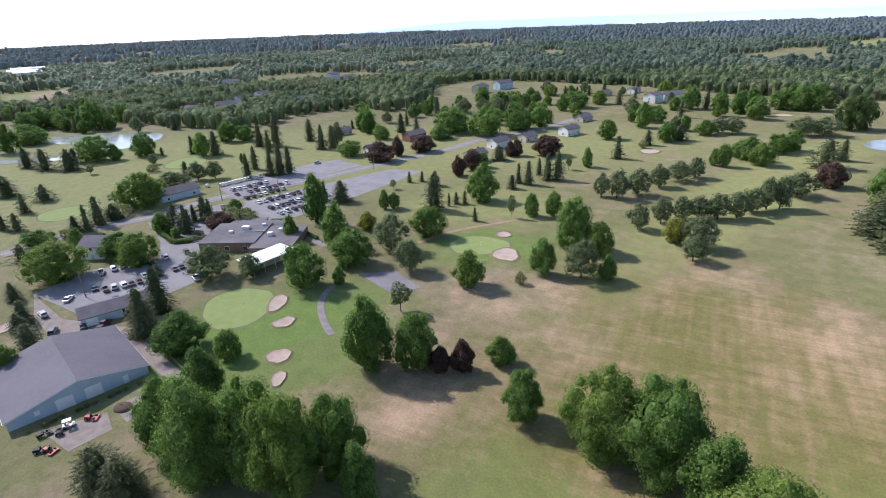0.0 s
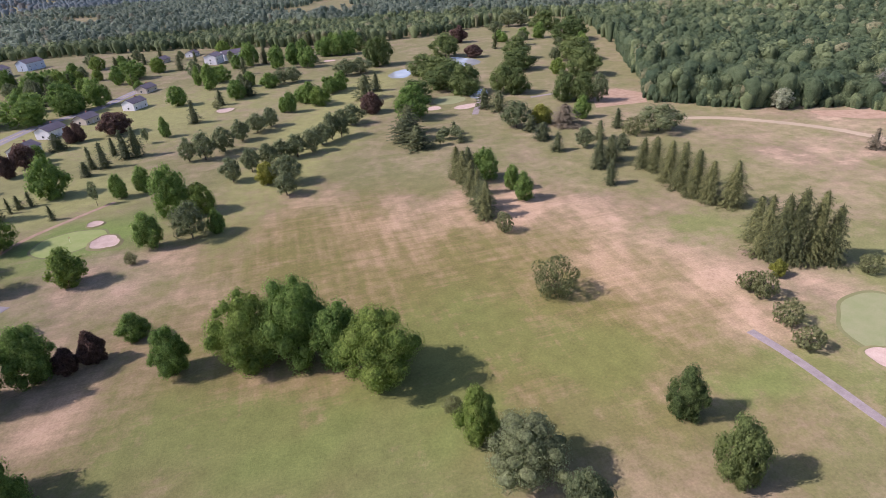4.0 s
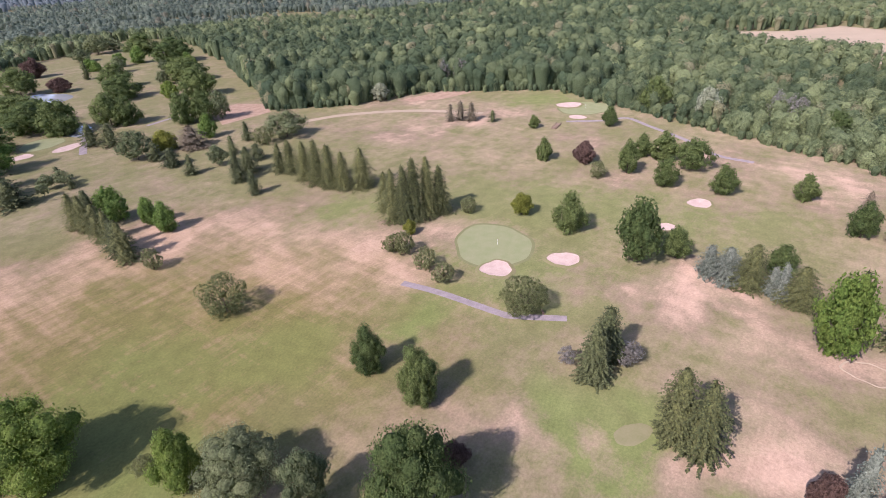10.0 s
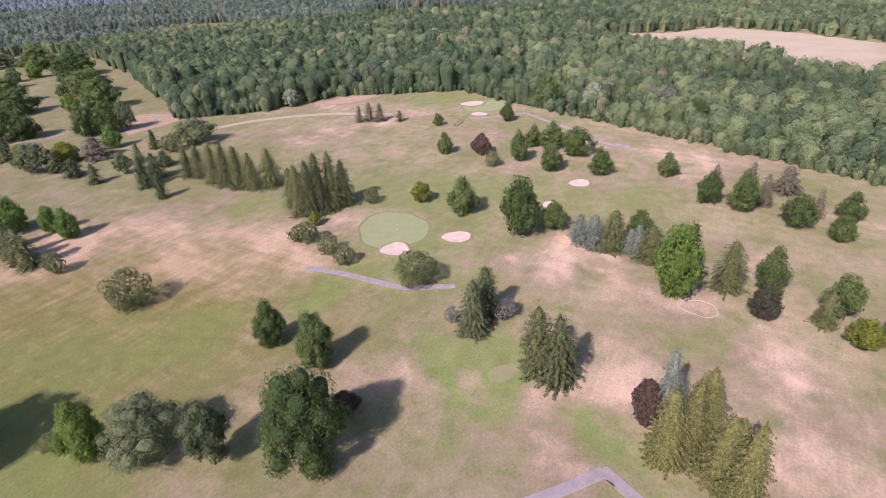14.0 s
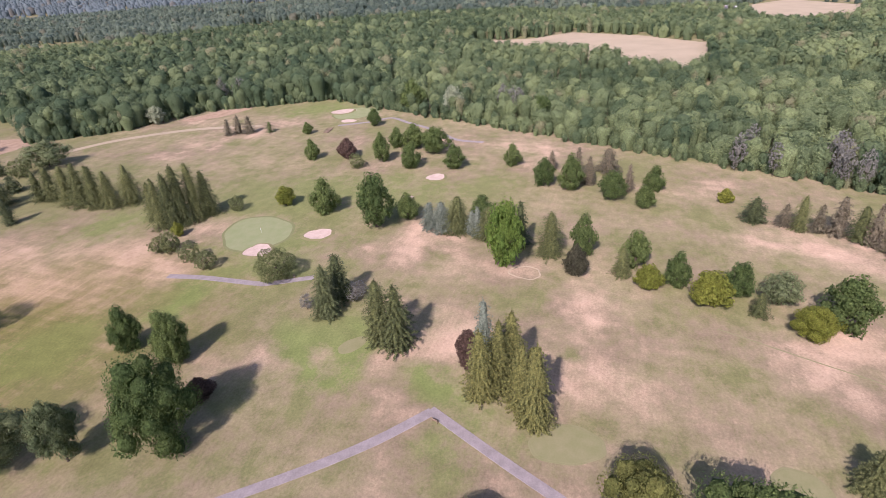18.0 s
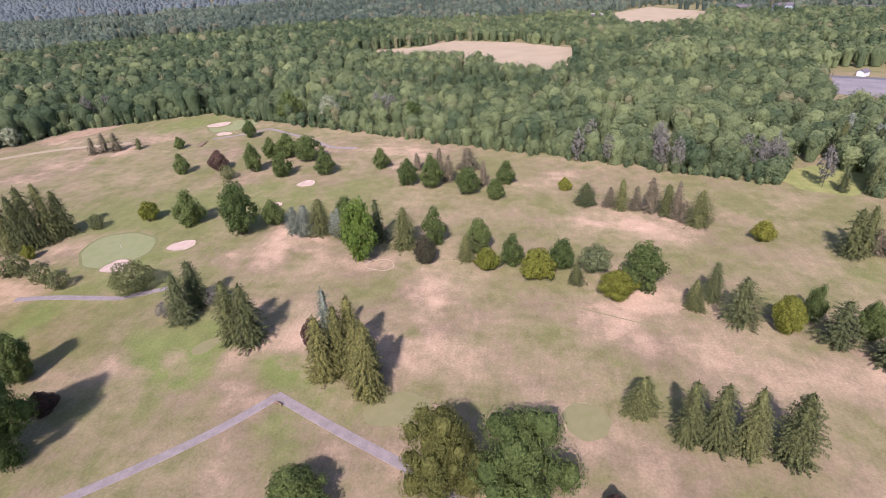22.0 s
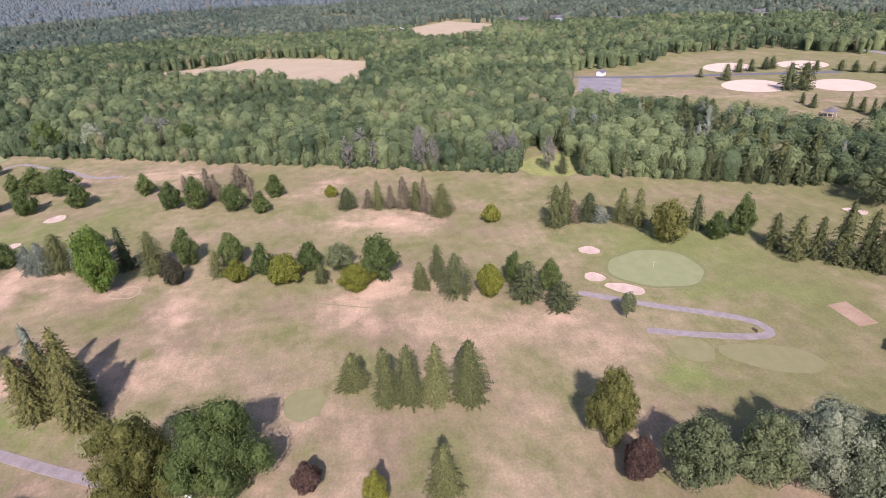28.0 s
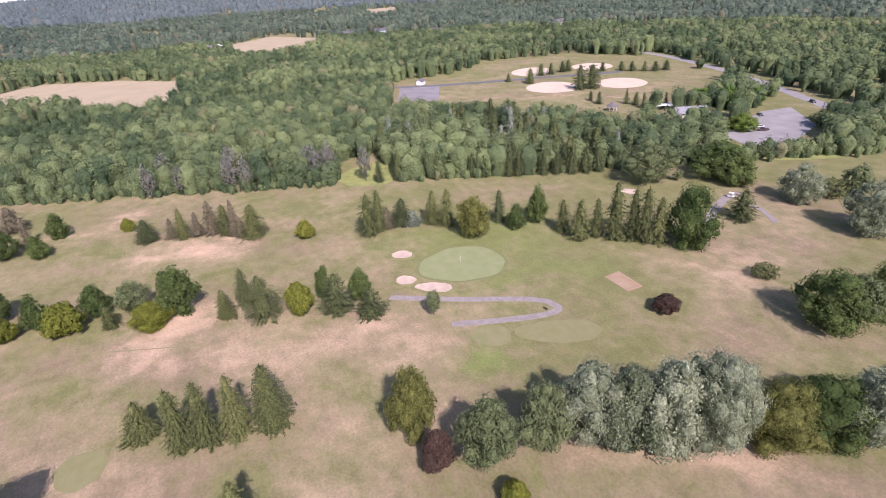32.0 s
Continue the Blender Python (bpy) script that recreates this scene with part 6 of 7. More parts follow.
# conifers standing along the front of the wood
plant("fir", [(x, y, 9.5 + 1.3 * (i * 7 % 4), 5.0 + 0.5 * (i * 5 % 3)) for i, (x, y) in enumerate([(176.8, -176.9), (173.9, -184.9), (165.8, -199.1), (158.7, -213.2), (156.5, -217.6), (150.7, -227.1), (149.1, -230.7), (144.3, -240.2), (141.7, -245.2), (138.6, -250.9), (136.5, -256.4), (134.7, -261.6), (197.0, -143.7), (206.0, -123.0)])])

# ---- trees: x, y, height, width ----
plant('maple', [(-503.1, 270.4, 16.3, 26.3), (-484.2, 243.2, 22.9, 16.6), (-388.1, 248.3, 17.8, 22.0), (-376.0, 255.3, 11.7, 9.2), (-367.1, 271.5, 16.0, 16.2), (-323.9, 284.2, 17.1, 10.4), (-281.8, 278.3, 6.8, 2.8), (-345.2, 327.6, 15.5, 14.4), (-334.9, 335.1, 12.6, 14.4), (-242.3, 145.9, 7.0, 6.6), (-210.4, 202.8, 5.9, 6.7), (-250.8, 136.2, 8.3, 13.1), (-211.2, 143.0, 10.2, 12.9), (-158.1, 182.3, 11.0, 6.8), (-165.6, 80.9, 8.4, 6.8), (-131.7, 107.0, 11.2, 16.1), (-116.8, 109.2, 8.4, 8.6), (-103.4, 80.8, 16.5, 14.6), (-89.5, 77.4, 22.5, 18.5)])
plant('maple', [(-79.0, 119.9, 20.9, 12.9), (-68.8, 125.4, 15.5, 12.2), (-49.6, 135.5, 8.0, 8.5), (-37.8, 117.3, 13.2, 9.7), (-54.7, 189.8, 13.1, 9.8), (-33.9, 193.6, 9.1, 7.3), (-50.6, 216.3, 20.2, 15.0), (-160.4, 202.7, 23.1, 11.1), (-137.1, 184.8, 18.5, 13.1), (-120.9, 172.4, 13.6, 16.8), (-125.2, 150.9, 16.0, 15.2), (-115.4, 156.8, 6.9, 5.3), (-142.8, 230.0, 9.8, 4.8), (-139.3, 233.0, 8.0, 5.4), (-104.5, 258.2, 18.2, 14.4), (-75.9, 244.7, 10.6, 7.6)])
plant('maple', [(-67.0, 247.9, 11.6, 8.4), (-71.3, 336.9, 11.9, 6.2), (-128.7, 317.5, 8.9, 7.5), (-224.0, 317.8, 10.5, 15.6), (-233.4, 371.9, 11.1, 13.2), (-35.7, 420.5, 13.8, 12.7), (-27.9, 464.0, 11.7, 9.4), (-13.3, 451.2, 11.6, 13.6), (-5.4, 362.8, 10.0, 6.2), (-1.0, 361.2, 13.4, 8.0), (7.8, 386.6, 11.5, 12.4), (12.4, 382.0, 14.2, 11.5), (28.2, 405.2, 12.4, 12.3), (36.2, 414.2, 13.5, 12.6), (-30.0, 570.7, 21.2, 17.4), (-5.8, 535.0, 18.8, 14.6), (9.5, 553.5, 19.1, 14.0), (20.2, 527.8, 18.0, 16.0), (43.1, 585.3, 18.4, 22.1), (55.0, 580.7, 21.4, 17.8)])
plant('maple', [(64.3, 582.8, 22.2, 17.9), (-255.4, 388.0, 18.3, 11.7), (-190.1, 385.8, 10.8, 17.2), (-192.2, 410.1, 19.4, 27.3), (-162.4, 407.2, 20.8, 26.4), (-146.8, 433.8, 21.8, 23.0), (-131.8, 448.6, 20.2, 16.4), (-193.8, 522.0, 18.9, 16.9), (-136.8, 534.0, 16.1, 11.1), (-128.9, 556.6, 16.1, 23.1), (-74.7, 418.8, 14.3, 12.8), (-68.8, 491.0, 16.2, 7.5), (-57.2, 467.9, 19.7, 11.9), (-50.9, 495.8, 13.9, 15.1), (64.8, 309.6, 20.5, 20.1), (-10.1, 113.8, 21.4, 18.7), (-0.5, 107.2, 17.5, 13.6)])
plant('maple', [(150.8, 268.4, 12.8, 9.0), (69.9, 203.7, 13.4, 13.3), (75.8, 189.1, 10.5, 6.9)])
plant('maple', [(76.2, 178.2, 11.3, 8.8)])
plant('fir', [(-415.9, 219.7, 13.6, 9.2), (-379.3, 225.9, 13.6, 14.3), (-395.7, 239.2, 10.2, 8.5), (-352.3, 175.2, 11.6, 11.5), (-292.5, 143.2, 10.8, 4.2), (-337.6, 287.0, 12.8, 6.2), (-318.7, 290.5, 16.3, 9.7), (-308.2, 322.1, 18.0, 9.5), (-295.4, 326.0, 23.9, 9.4), (-286.7, 308.5, 15.5, 5.4), (-250.2, 251.5, 14.7, 5.7), (-260.4, 268.1, 14.5, 4.4), (-239.5, 259.5, 15.4, 6.8), (-235.5, 263.2, 19.8, 5.6), (-232.2, 267.2, 16.5, 6.4), (-290.3, 241.6, 9.0, 5.7), (-252.4, 157.3, 12.4, 4.8), (-255.6, 164.6, 13.7, 8.2), (-256.8, 172.3, 7.5, 8.3), (-257.0, 154.5, 7.7, 6.5)])
plant('fir', [(-214.8, 188.1, 11.4, 7.6), (-209.7, 104.9, 6.8, 5.9), (-190.5, 97.8, 7.7, 7.0), (-172.0, 89.5, 8.4, 7.9), (-186.3, 94.2, 6.0, 6.4), (-149.3, 108.4, 14.7, 12.1), (-155.7, 118.9, 15.4, 9.5), (-169.3, 232.4, 10.7, 10.3), (-177.7, 229.8, 10.6, 6.1), (-120.2, 237.4, 16.7, 10.6), (-138.0, 273.2, 8.0, 6.4), (-154.2, 274.4, 6.3, 3.3), (-148.2, 277.7, 6.0, 3.3), (-97.8, 281.7, 7.2, 5.6), (-97.9, 292.4, 11.2, 4.9), (-92.2, 291.6, 12.7, 6.4), (-92.4, 311.8, 9.5, 4.1), (-85.2, 303.4, 15.0, 7.3), (-80.2, 305.2, 15.6, 7.6), (-125.8, 336.9, 9.1, 9.5)])
plant('fir', [(-255.9, 328.6, 17.4, 8.9), (-252.0, 335.8, 15.6, 9.8), (-283.8, 350.0, 16.6, 8.7), (-232.3, 399.8, 15.2, 9.8), (-214.1, 392.4, 14.9, 7.1), (-280.7, 401.8, 7.1, 4.2), (-58.7, 362.6, 14.1, 7.8), (-46.3, 406.2, 10.2, 7.8), (-28.1, 427.8, 11.0, 11.4), (59.6, 395.4, 12.6, 8.6), (115.3, 257.5, 8.9, 7.5), (115.3, 243.1, 8.5, 9.4), (113.3, 223.7, 9.1, 6.8), (139.6, 231.3, 9.2, 6.3), (118.4, 196.7, 13.7, 8.1), (127.8, 202.3, 11.5, 11.8), (113.1, 178.9, 10.3, 6.3), (140.8, 213.9, 7.5, 7.5), (157.8, 245.0, 9.8, 6.7), (64.0, 207.1, 13.5, 9.0)])
plant('fir', [(164.7, -85.1, 8.2, 9.0), (133.6, -14.6, 14.7, 7.5), (101.9, -110.6, 11.0, 5.6), (128.7, -168.3, 9.7, 9.1), (112.7, -198.7, 11.3, 6.6), (328.1, -358.4, 11.0, 8.5), (352.0, -385.5, 9.5, 8.1), (350.6, -394.6, 9.1, 7.6), (353.1, -408.3, 9.2, 7.8), (354.3, -415.3, 9.3, 7.9), (333.2, -435.1, 7.3, 6.7), (324.4, -447.6, 7.7, 6.7), (316.1, -451.6, 8.1, 6.7)])
plant('fir', [(309.0, -458.4, 8.0, 6.7), (303.3, -464.4, 7.9, 7.8), (301.0, -474.3, 8.0, 7.3), (345.6, -349.2, 6.6, 5.1)])
plant('pine', [(-396.0, 220.3, 14.0, 13.9), (-356.6, 277.0, 5.8, 5.0), (-322.2, 178.2, 9.0, 12.0), (-310.5, 162.0, 10.2, 7.1), (-285.3, 145.5, 8.4, 8.2), (-217.9, 175.2, 12.2, 7.0), (-207.0, 172.0, 13.1, 6.8), (-244.5, 126.1, 7.0, 9.8), (-180.9, 137.3, 4.9, 5.1), (-105.1, 66.2, 10.2, 12.4), (-98.2, 66.6, 10.0, 11.9), (-116.2, 244.9, 6.9, 2.7), (-114.3, 248.8, 6.0, 4.1), (-110.5, 250.2, 6.6, 4.1), (-96.8, 230.2, 6.1, 3.7), (48.9, 374.9, 15.9, 20.2), (53.8, 271.2, 13.4, 13.2), (54.4, 254.9, 11.9, 15.3), (56.8, 283.7, 15.0, 17.4), (52.5, 268.2, 11.9, 18.0)])
plant('pine', [(56.1, 256.1, 9.8, 8.7), (77.6, 269.6, 7.0, 6.1), (76.9, 255.6, 5.3, 6.4), (111.3, 315.2, 11.6, 13.4), (116.0, 303.7, 12.0, 14.1), (243.4, 148.4, 6.3, 6.2), (92.5, -114.0, 12.3, 11.8), (84.4, -131.9, 11.4, 10.0), (78.2, -139.0, 7.9, 9.4), (69.4, -266.9, 11.0, 13.5), (282.1, -370.2, 17.2, 12.4), (280.4, -379.7, 16.4, 15.2)])
plant('grey', [(-337.5, 255.6, 7.0, 6.4), (-274.5, 236.8, 11.3, 11.7), (-267.3, 242.8, 10.5, 10.2), (-272.0, 218.3, 10.5, 16.9), (-161.1, 143.4, 12.5, 17.4), (-147.8, 149.6, 8.9, 9.1), (-42.0, 191.6, 14.3, 14.7), (-114.3, 188.7, 15.5, 16.5), (-98.6, 175.1, 12.2, 12.0), (-253.7, 344.2, 16.9, 10.7), (-53.1, 283.5, 12.1, 7.7), (-45.7, 283.1, 14.1, 10.5), (-37.1, 291.4, 13.3, 12.3), (-29.4, 308.6, 12.0, 9.9), (-21.7, 322.6, 10.7, 12.3), (-13.7, 331.7, 11.3, 10.3), (-30.9, 244.6, 11.5, 10.3), (-23.2, 254.5, 11.3, 9.7), (-15.6, 262.4, 10.4, 9.7), (-9.4, 267.3, 10.1, 11.2)])
plant('grey', [(-2.2, 268.2, 11.3, 10.2), (5.0, 272.4, 11.8, 10.3), (11.0, 282.5, 11.5, 11.3), (16.8, 288.5, 14.8, 8.1), (22.0, 291.9, 14.9, 10.3), (30.5, 314.4, 12.0, 15.9), (-7.5, 233.0, 12.8, 15.1), (-9.1, 219.4, 10.0, 10.5), (-5.2, 460.0, 12.4, 13.9), (4.2, 462.9, 12.3, 14.9), (47.1, 465.7, 13.5, 18.9), (59.8, 470.0, 13.4, 21.6), (-34.6, 463.1, 10.8, 7.0), (177.3, 295.9, 17.3, 12.3), (246.5, 643.5, 13.6, 21.9), (280.9, 684.8, 20.7, 27.4), (255.8, 810.0, 19.5, 31.4), (300.0, 688.1, 14.8, 23.8), (111.2, 266.5, 14.4, 15.8), (126.5, 223.0, 9.9, 8.5)])
plant('grey', [(171.8, 230.0, 14.2, 22.0), (26.9, 65.4, 13.3, 16.2), (30.7, 53.3, 15.2, 8.9), (114.9, -82.3, 9.2, 10.8), (62.3, -316.0, 11.7, 10.2), (16.1, -236.4, 13.5, 12.6), (113.3, -269.5, 17.6, 25.9), (22.4, -141.3, 14.6, 12.4), (20.2, -152.3, 14.9, 12.8)])
plant('shrub', [(-320.0, 241.6, 5.0, 7.3), (-257.8, 175.8, 6.4, 10.4), (-254.0, 148.4, 3.9, 4.5), (-210.3, 187.5, 4.3, 7.1), (-196.5, 188.7, 8.1, 8.2), (-190.4, 191.1, 6.8, 8.1), (-59.2, 179.7, 4.3, 4.2), (-48.0, 395.4, 5.5, 6.0), (157.7, 230.4, 9.0, 10.4), (59.3, 156.2, 7.3, 6.8), (106.9, 96.2, 7.6, 6.6), (103.2, 85.6, 6.7, 6.9), (100.0, 76.8, 6.1, 7.1), (141.6, 96.0, 5.8, 6.4), (194.1, 70.1, 6.8, 7.0), (19.0, 85.1, 3.8, 4.4), (66.9, -309.7, 6.7, 11.4), (40.9, -239.4, 4.3, 7.6)])
plant('sapling', [(-353.9, 223.4, 6.6, 5.1), (-281.5, 189.7, 5.6, 5.8), (-155.8, 259.6, 5.4, 3.6), (-83.5, 239.8, 10.5, 3.8), (-79.9, 327.8, 8.4, 4.0), (70.4, 264.0, 6.6, 5.8), (76.3, 261.8, 7.2, 7.3), (66.0, 255.2, 5.9, 4.3), (72.0, 263.7, 6.1, 3.0), (107.9, -279.4, 4.6, 4.5), (70.4, -153.3, 7.3, 4.9)])
plant('bright', [(-261.3, 192.1, 17.3, 21.3), (-218.9, 168.9, 9.0, 7.0), (-212.0, 121.0, 15.3, 23.7), (-197.6, 142.7, 12.1, 17.3), (-69.5, 79.8, 24.0, 14.6), (-74.7, 172.0, 12.8, 12.6), (-40.9, 213.7, 12.5, 11.9), (-107.1, 206.9, 12.9, 16.2), (18.2, 370.6, 13.0, 13.8), (-20.8, 115.3, 19.0, 18.3), (7.1, 99.1, 18.5, 19.4), (21.6, 76.3, 13.7, 9.1)])
plant('blue', [(-211.2, 172.6, 7.6, 7.3), (140.6, 17.5, 9.2, 7.3), (139.6, 12.8, 10.1, 9.5), (126.8, -171.3, 5.3, 7.6)])
plant('plum', [(-198.5, 182.7, 7.1, 11.4), (-62.3, 126.0, 7.1, 6.1), (-57.2, 128.3, 9.2, 6.8), (-134.1, 295.6, 11.7, 8.1), (-132.0, 309.0, 12.2, 10.0), (-122.3, 349.6, 9.5, 8.1), (-118.6, 351.0, 11.3, 7.4), (-101.1, 357.6, 12.7, 16.7), (-195.7, 311.6, 12.7, 18.4), (-192.4, 327.3, 13.4, 7.6), (-181.9, 343.3, 11.0, 15.5), (45.8, 335.6, 12.6, 13.3), (183.6, 589.8, 17.0, 17.7), (166.8, 492.1, 10.9, 15.5), (207.1, 81.4, 9.4, 8.7), (35.5, -76.7, 6.2, 5.4), (42.1, -204.4, 4.6, 7.2)])
plant('plum', [(26.2, -133.5, 8.2, 7.6)])
plant('gold', [(-135.8, 204.6, 9.0, 10.7), (-16.7, 235.5, 11.0, 11.1), (126.4, 268.8, 11.3, 14.6), (117.9, 103.1, 6.1, 5.6), (149.4, 79.3, 8.4, 9.3), (179.6, -78.7, 5.7, 6.8), (116.1, -51.9, 8.3, 9.3), (111.4, -66.6, 10.0, 12.8), (103.4, -87.2, 8.5, 13.4), (29.5, -88.4, 9.4, 5.4), (89.2, -123.2, 10.6, 9.1), (13.0, -141.3, 5.9, 7.3)])
plant('brown', [(136.1, 260.7, 10.9, 17.0), (234.2, 169.4, 9.5, 5.7), (239.0, 165.8, 10.6, 6.7), (240.1, 159.6, 10.2, 7.3), (204.5, -15.5, 7.7, 5.8), (197.5, -26.9, 12.1, 6.1), (189.8, -31.7, 11.2, 6.7), (205.0, -38.2, 9.6, 11.0), (184.8, -46.4, 10.4, 4.8), (163.0, -93.4, 7.3, 5.6), (159.8, -101.9, 9.0, 5.6), (159.0, -106.6, 12.2, 7.9), (153.4, -113.9, 12.9, 5.6), (150.6, -115.8, 7.1, 5.5), (128.8, -162.6, 7.7, 5.8)])
plant('spruce', [(59.9, 209.7, 13.3, 9.8), (135.0, 189.8, 12.7, 8.5), (136.7, 184.6, 14.3, 9.5), (135.0, 173.0, 16.0, 11.0), (134.1, 164.6, 18.0, 10.8), (133.9, 157.2, 17.2, 10.8), (135.3, 151.0, 15.0, 10.0), (140.2, 145.4, 16.1, 11.4), (127.5, 122.0, 14.6, 9.0), (122.8, 114.2, 18.5, 9.6), (124.2, 110.3, 20.0, 9.6), (127.0, 108.2, 22.0, 10.4), (131.9, 106.4, 21.5, 9.8), (136.0, 104.3, 17.3, 9.6), (139.3, 7.0, 12.6, 10.8), (137.0, -4.0, 10.7, 12.4), (160.3, -97.0, 11.4, 6.7), (155.6, -111.2, 11.0, 7.8), (147.7, -119.8, 11.9, 11.0)])
plant('spruce', [(121.4, -45.1, 8.6, 6.2), (108.9, -76.8, 6.2, 5.3), (129.8, -24.5, 13.7, 10.7), (60.6, -85.4, 8.7, 7.1), (53.9, -92.1, 13.7, 6.2), (52.9, -96.8, 14.3, 7.4), (52.6, -102.4, 13.9, 6.8), (50.8, -108.9, 14.8, 8.3), (29.5, -100.1, 11.2, 6.4), (98.0, -104.9, 8.1, 5.8), (126.8, -155.2, 14.4, 8.8), (128.8, -159.5, 14.8, 5.8), (123.5, -177.9, 12.3, 8.0), (119.0, -181.5, 13.1, 7.5), (93.9, -211.9, 11.0, 7.0)])
plant('spruce', [(86.7, -213.3, 13.1, 8.8), (85.2, -218.8, 12.9, 5.1), (80.8, -222.4, 18.6, 8.5), (77.6, -227.1, 16.7, 5.5), (74.2, -228.6, 17.4, 5.5), (71.2, -231.5, 14.9, 7.5)])
plant('silver', [(68.8, -295.3, 14.3, 16.1), (42.0, -289.5, 17.4, 18.6), (-6.0, -204.1, 16.3, 13.7)])
plant('shrub', [(99.7, 51.2, 9.5, 13.5), (57.8, 116.7, 11.0, 13.0), (106.1, 100.3, 5.9, 7.0)])
plant('plum', [(74.0, -14.1, 10.3, 6.2)])
plant('fir', [(85.6, 27.1, 14.6, 8.6), (93.1, 27.5, 13.7, 8.6), (58.5, 175.0, 12.2, 9.0)])
plant('spruce', [(78.2, 8.9, 16.8, 8.9), (77.7, 4.3, 16.5, 9.4), (60.7, 204.1, 13.3, 9.3), (59.5, 189.9, 13.9, 8.5), (57.5, 168.6, 13.5, 8.6), (58.8, 180.4, 14.0, 8.2)])
plant('blue', [(75.2, -17.1, 17.2, 5.0), (138.3, 2.1, 8.4, 5.2), (137.5, -0.0, 10.4, 5.0)])
plant('dark', [(120.0, -32.7, 9.2, 8.0)])
plant('gold', [(136.4, -135.3, 7.9, 8.6)])
plant('maple', [(-80.6, 81.6, 22.0, 16.0), (-67.5, 89.2, 17.5, 14.2), (-57.9, 84.4, 14.0, 8.0)])
plant('sapling', [(-86.7, 148.6, 9.8, 7.0)])
plant('plum', [(51.4, 39.4, 5.4, 6.4)])
plant('maple', [(-109.9, 95.7, 13.0, 11.0)])
# windbreak rows: the darker oak leaf colour also paints in their shaded side
plant('oak', [(79.3, 601.5, 14.8, 14.2), (76.1, 494.5, 25.3, 17.8), (85.4, 501.5, 24.7, 18.1), (194.6, 460.9, 19.6, 23.5), (176.8, 414.7, 17.3, 27.9), (135.5, 344.8, 19.8, 17.9), (143.4, 339.6, 17.3, 15.9), (286.8, 536.3, 23.2, 37.4), (234.3, 429.3, 19.4, 31.3), (208.7, 369.3, 20.7, 25.9), (160.9, 307.3, 18.6, 15.7), (168.6, 300.5, 17.8, 15.6), (105.6, 435.3, 16.3, 26.3), (107.9, 392.3, 20.5, 30.5), (104.5, 373.9, 18.1, 29.2), (113.2, 356.4, 19.8, 24.1), (77.0, 347.5, 15.3, 21.1), (144.4, 507.6, 21.3, 28.1), (303.8, 629.4, 22.0, 35.5)])
plant('oak', [(39.7, -62.0, 18.9, 19.1), (38.7, 37.3, 21.8, 17.1)])
plant('oak', [(150.1, 1.6, 9.4, 9.8), (197.3, 45.3, 11.7, 10.8), (203.8, 61.8, 13.8, 8.9), (225.8, 63.1, 10.0, 8.3), (225.7, 54.0, 11.9, 11.9), (220.4, 41.4, 12.7, 14.3), (202.0, 97.3, 10.1, 7.0), (242.9, 123.3, 6.6, 5.7), (262.2, 91.4, 10.1, 7.6), (61.7, 68.9, 12.4, 8.4), (60.3, 53.6, 14.6, 9.3), (185.2, -14.8, 11.5, 9.7), (187.5, -55.6, 9.7, 8.8), (170.5, -51.8, 8.7, 8.1), (127.4, -48.7, 11.2, 9.2), (119.3, -59.1, 10.3, 7.5), (117.3, -73.4, 10.1, 8.3), (107.2, -94.2, 14.0, 12.6), (132.1, -33.8, 13.2, 8.4), (93.8, -130.7, 10.1, 5.7), (87.0, -139.2, 10.1, 7.1), (104.2, -200.1, 9.2, 7.6), (104.5, -209.2, 13.7, 8.4), (145.9, 27.3, 9.9, 9.0), (207.3, 1.7, 9.6, 7.6), (183.2, -25.5, 13.9, 10.8), (176.1, -40.7, 11.0, 11.2)])
plant('bare', [(199.5, -118.1, 17.7, 7.9), (197.2, -124.4, 16.3, 5.9), (191.9, -153.4, 17.3, 8.1), (189.0, -159.0, 16.0, 6.1), (181.2, -172.3, 16.6, 6.8), (213.3, -86.5, 15.3, 6.8), (208.3, -98.9, 13.5, 5.6), (294.2, 23.5, 17.7, 7.9), (291.4, 17.7, 17.4, 8.8), (289.7, 13.5, 16.2, 6.7), (302.2, 207.8, 19.4, 11.3), (299.5, 221.3, 19.7, 10.0), (215.2, -120.7, 17.0, 7.6), (226.9, -92.7, 15.7, 6.1), (196.1, -160.0, 17.2, 6.2), (202.5, -151.8, 14.4, 5.3)])
plant('silver', [(291.1, 53.2, 17.0, 12.9), (252.8, 237.0, 11.2, 10.8)])
plant('bare', [(94.6, 23.2, 5.1, 8.0), (86.7, 33.9, 5.0, 4.4)])
plant('silver', [(18.2, -160.3, 16.9, 15.4), (14.6, -165.5, 17.7, 14.8), (10.6, -172.5, 18.9, 15.0), (6.5, -179.0, 19.9, 16.0)])
plant('oak', [(65.6, -238.5, 19.9, 18.3), (19.1, -231.5, 15.0, 18.1), (15.2, -246.4, 13.9, 14.1), (103.1, -296.7, 14.5, 23.5), (92.8, -293.0, 11.6, 14.3), (-1.5, -198.5, 12.7, 17.0)])

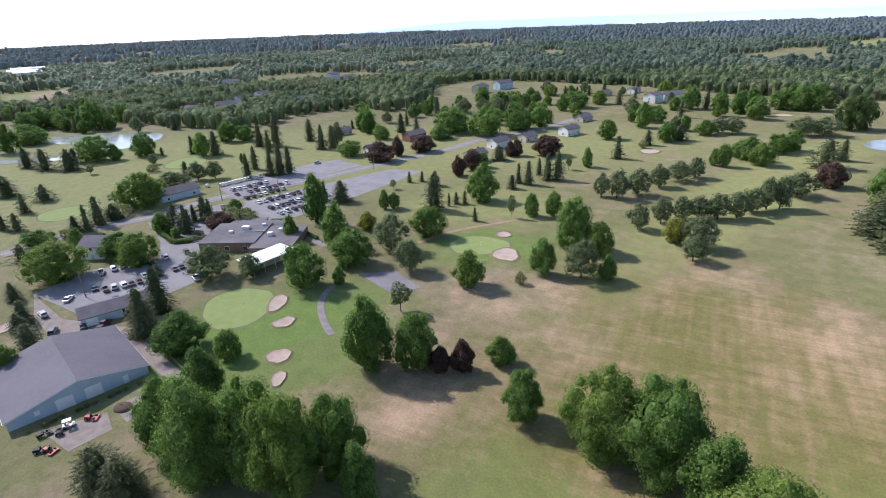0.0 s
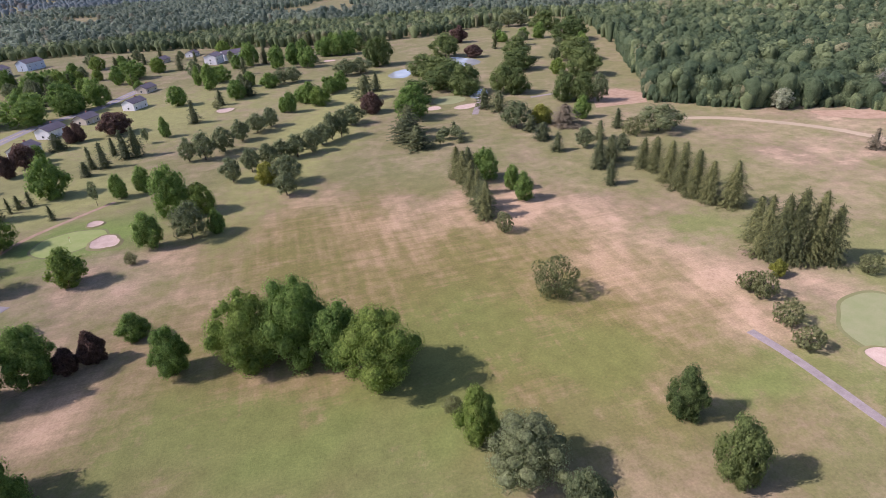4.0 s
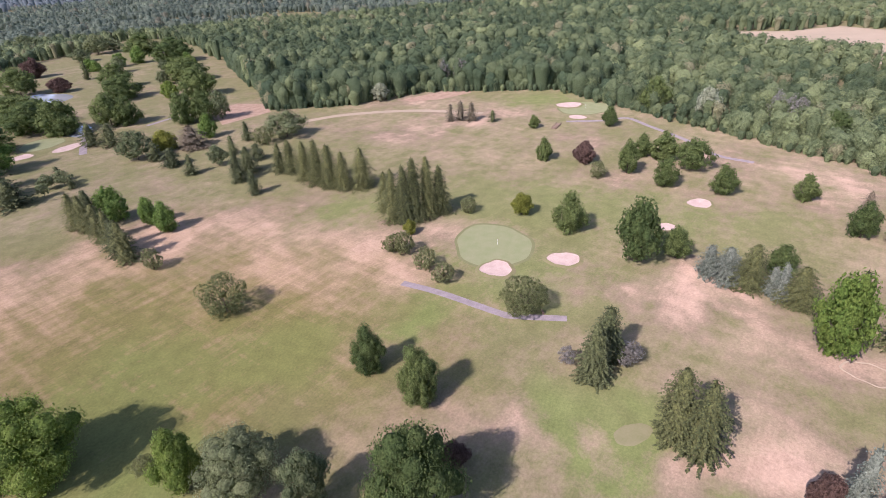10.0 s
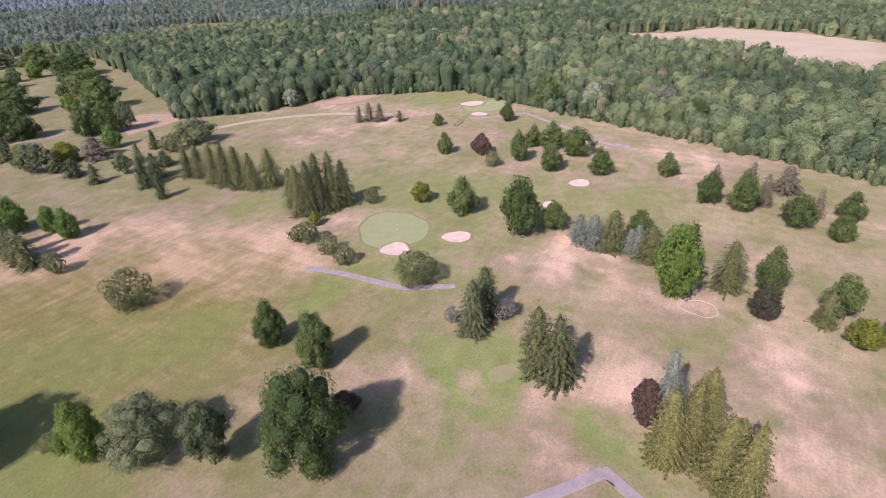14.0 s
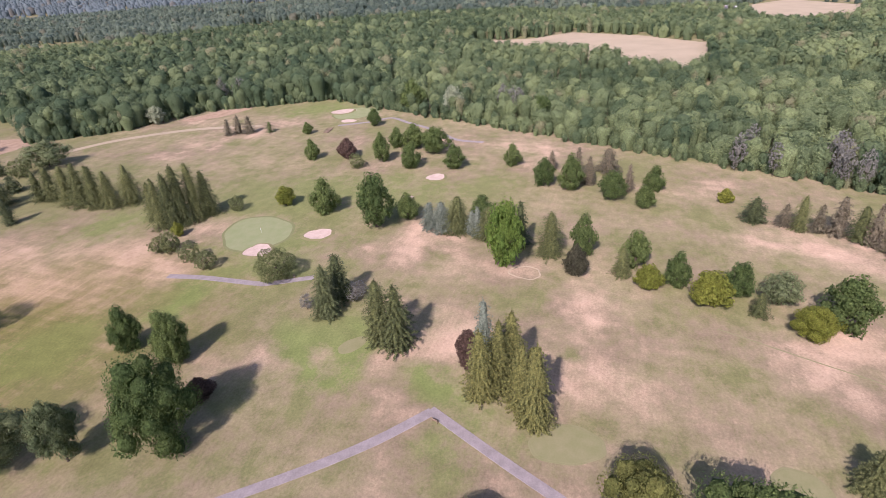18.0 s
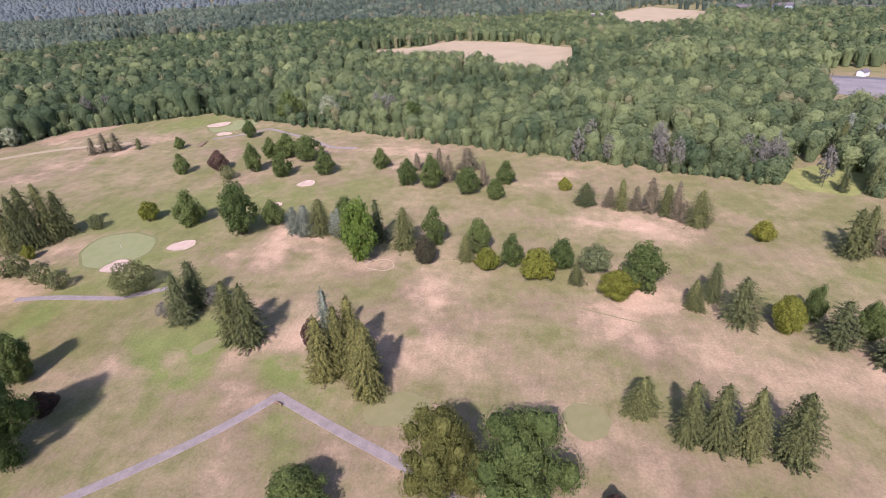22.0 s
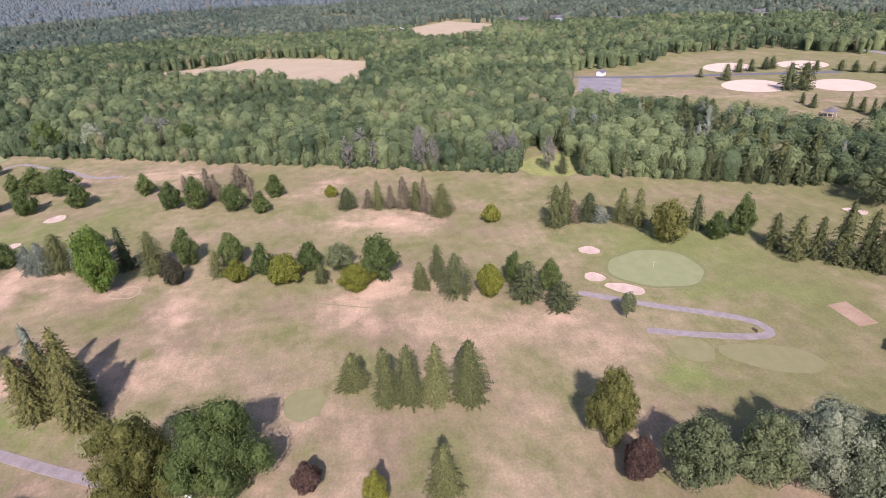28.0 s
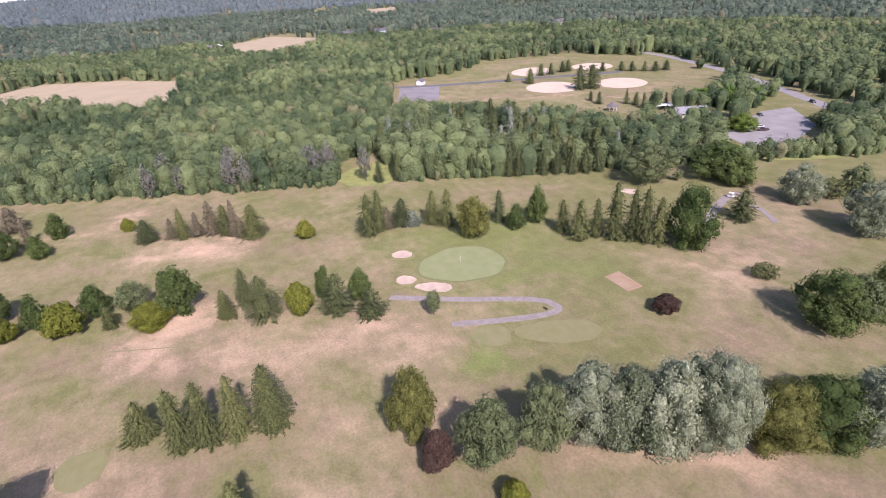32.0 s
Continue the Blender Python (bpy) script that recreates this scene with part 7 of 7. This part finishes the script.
plant("maple", [(-515.0, 331.3, 26.0, 18.6), (-550.6, 327.1, 17.1, 22.2), (-563.0, 300.0, 19.0, 21.0), (-574.0, 318.0, 20.0, 20.0)])
plant("olive", [(39.4, -48.8, 18.2, 15.0), (2.0, -189.2, 13.3, 15.3), (35.7, -132.7, 15.7, 10.0), (106.7, -184.9, 14.3, 12.4)])
plant("oak", [(33.5, -24.7, 9.2, 11.6), (145.9, 60.2, 13.6, 12.1), (200.0, 25.8, 11.0, 10.3), (137.9, 36.0, 20.0, 14.0), (298.2, 80.5, 19.2, 15.6), (274.7, -1.5, 15.6, 11.8)])
plant("sunlit", [(65.9, -18.4, 16.5, 8.4), (69.0, -21.7, 17.1, 6.1), (72.6, -23.5, 17.1, 5.3), (64.9, -27.0, 15.6, 7.5), (60.9, -30.4, 18.6, 6.9), (67.0, -28.7, 13.5, 5.9)])
plant("bright", [(120.1, -12.7, 21.1, 12.0)])
# ---- scattered trees between the far fairways and the woods ----
far_rng = np.random.default_rng(77)
for poly, count in (([(-357.5, 451.0), (-272.2, 526.4), (-178.6, 658.0), (7.7, 742.5), (109.1, 709.8), (71.4, 558.3), (-78.0, 500.3), (-149.5, 421.8), (-245.7, 371.1)], 75), ([(-616.1, 302.9), (-640.5, 399.8), (-472.5, 357.4), (-368.6, 359.2), (-349.8, 329.0), (-414.4, 346.1), (-483.6, 326.4), (-531.3, 286.8)], 26), ([(204.4, 578.5), (291.2, 623.9), (314.7, 573.0), (259.9, 434.0), (186.2, 346.6), (184.0, 451.8)], 16), ([(-234.4, 481.8), (-218.3, 579.3), (-162.4, 645.8), (-134.6, 557.7), (-142.6, 489.5), (-169.0, 448.8), (-191.9, 409.7)], 26), ([(-727.6, 358.4), (-735.2, 398.3), (-690.2, 431.2), (-597.3, 391.0), (-571.2, 339.5), (-623.8, 306.7)], 16)):
    px = np.array(poly)
    made = 0
    while made < count:
        x, y = far_rng.uniform(px[:, 0].min(), px[:, 0].max()), far_rng.uniform(px[:, 1].min(), px[:, 1].max())
        if inside(poly, np.array([x]), np.array([y]))[0]:
            w = far_rng.uniform(8, 15)
            plant(("maple", "grey", "fir", "maple", "bright", "spruce")[made % 6], [(x, y, w * far_rng.uniform(0.9, 1.3), w * (0.6 if made % 6 in (2, 5) else 1.0))])
            made += 1

# ---- spires of conifers standing among the wood behind the last greens ----
for poly, count in (([(172.1, -210.0), (129.8, -267.3), (178.0, -314.5), (246.4, -247.7)], 30), ([(205.2, -172.4), (159.0, -253.4), (221.7, -303.1), (264.4, -198.5)], 22)):
    px = np.array(poly)
    made = 0
    while made < count:
        x, y = far_rng.uniform(px[:, 0].min(), px[:, 0].max()), far_rng.uniform(px[:, 1].min(), px[:, 1].max())
        if inside(poly, np.array([x]), np.array([y]))[0] and not inside(COURSE, np.array([x]), np.array([y]))[0] and not inside(BALL, np.array([x]), np.array([y]))[0]:
            h = far_rng.uniform(11, 18)
            plant(("fir", "spruce", "fir", "blue")[made % 4], [(x, y, h, h * 0.44)])
            made += 1

# ---- woods ----
for label, step, r0, r1, size, k, leaf, rings, seg, mat, lo, hi in (
    ("mixed green deciduous wood along the course edge", 7.8, 0, 430, 14.0, 200, 0.50, 6, 8, M_WOODS, -100, 163),
    ("mixed green woodland behind the course", 9.4, 430, 900, 14.5, 60, 0.9, 5, 7, M_WOODS, -85, 163),
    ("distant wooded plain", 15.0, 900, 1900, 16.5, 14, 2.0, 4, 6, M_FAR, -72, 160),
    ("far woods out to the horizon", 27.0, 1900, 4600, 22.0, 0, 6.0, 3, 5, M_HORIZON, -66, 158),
):
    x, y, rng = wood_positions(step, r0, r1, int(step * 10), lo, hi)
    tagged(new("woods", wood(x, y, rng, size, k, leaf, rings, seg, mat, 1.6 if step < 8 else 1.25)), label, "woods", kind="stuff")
# low growth and young trees along the wood's edge
edge_rng = np.random.default_rng(5)
mx, my = np.mean(np.array(OPEN[5]), 0)
for label, gap, out, size, k, leaf in (("ragged low bushes along the wood edge", 2.4, (0.8, 1.8), 4.6, 90, 0.34), ("young trees crowding the wood edge", 3.2, (3.6, 2.2), 8.6, 150, 0.42)):
    ex, ey = [], []
    for (ax, ay), (bx, by) in zip(COURSE[-5:] + COURSE[:1], COURSE[-4:] + COURSE[:2]):
        n = int(math.hypot(bx - ax, by - ay) / gap)
        t = (np.arange(n) + edge_rng.random(n)) / n
        nx2, ny2 = (by - ay), -(bx - ax)
        q = math.hypot(nx2, ny2)
        off = edge_rng.normal(*out, n)
        ex.append(ax + (bx - ax) * t - nx2 / q * off)
        ey.append(ay + (by - ay) * t - ny2 / q * off)
    ex, ey = np.concatenate(ex), np.concatenate(ey)
    clear = np.hypot(ex - mx, ey - my) > 17
    tagged(new("undergrowth", wood(ex[clear], ey[clear], edge_rng, size, k, leaf, 5, 7, M_WOODS, 1.7)), label, "undergrowth", kind="stuff")
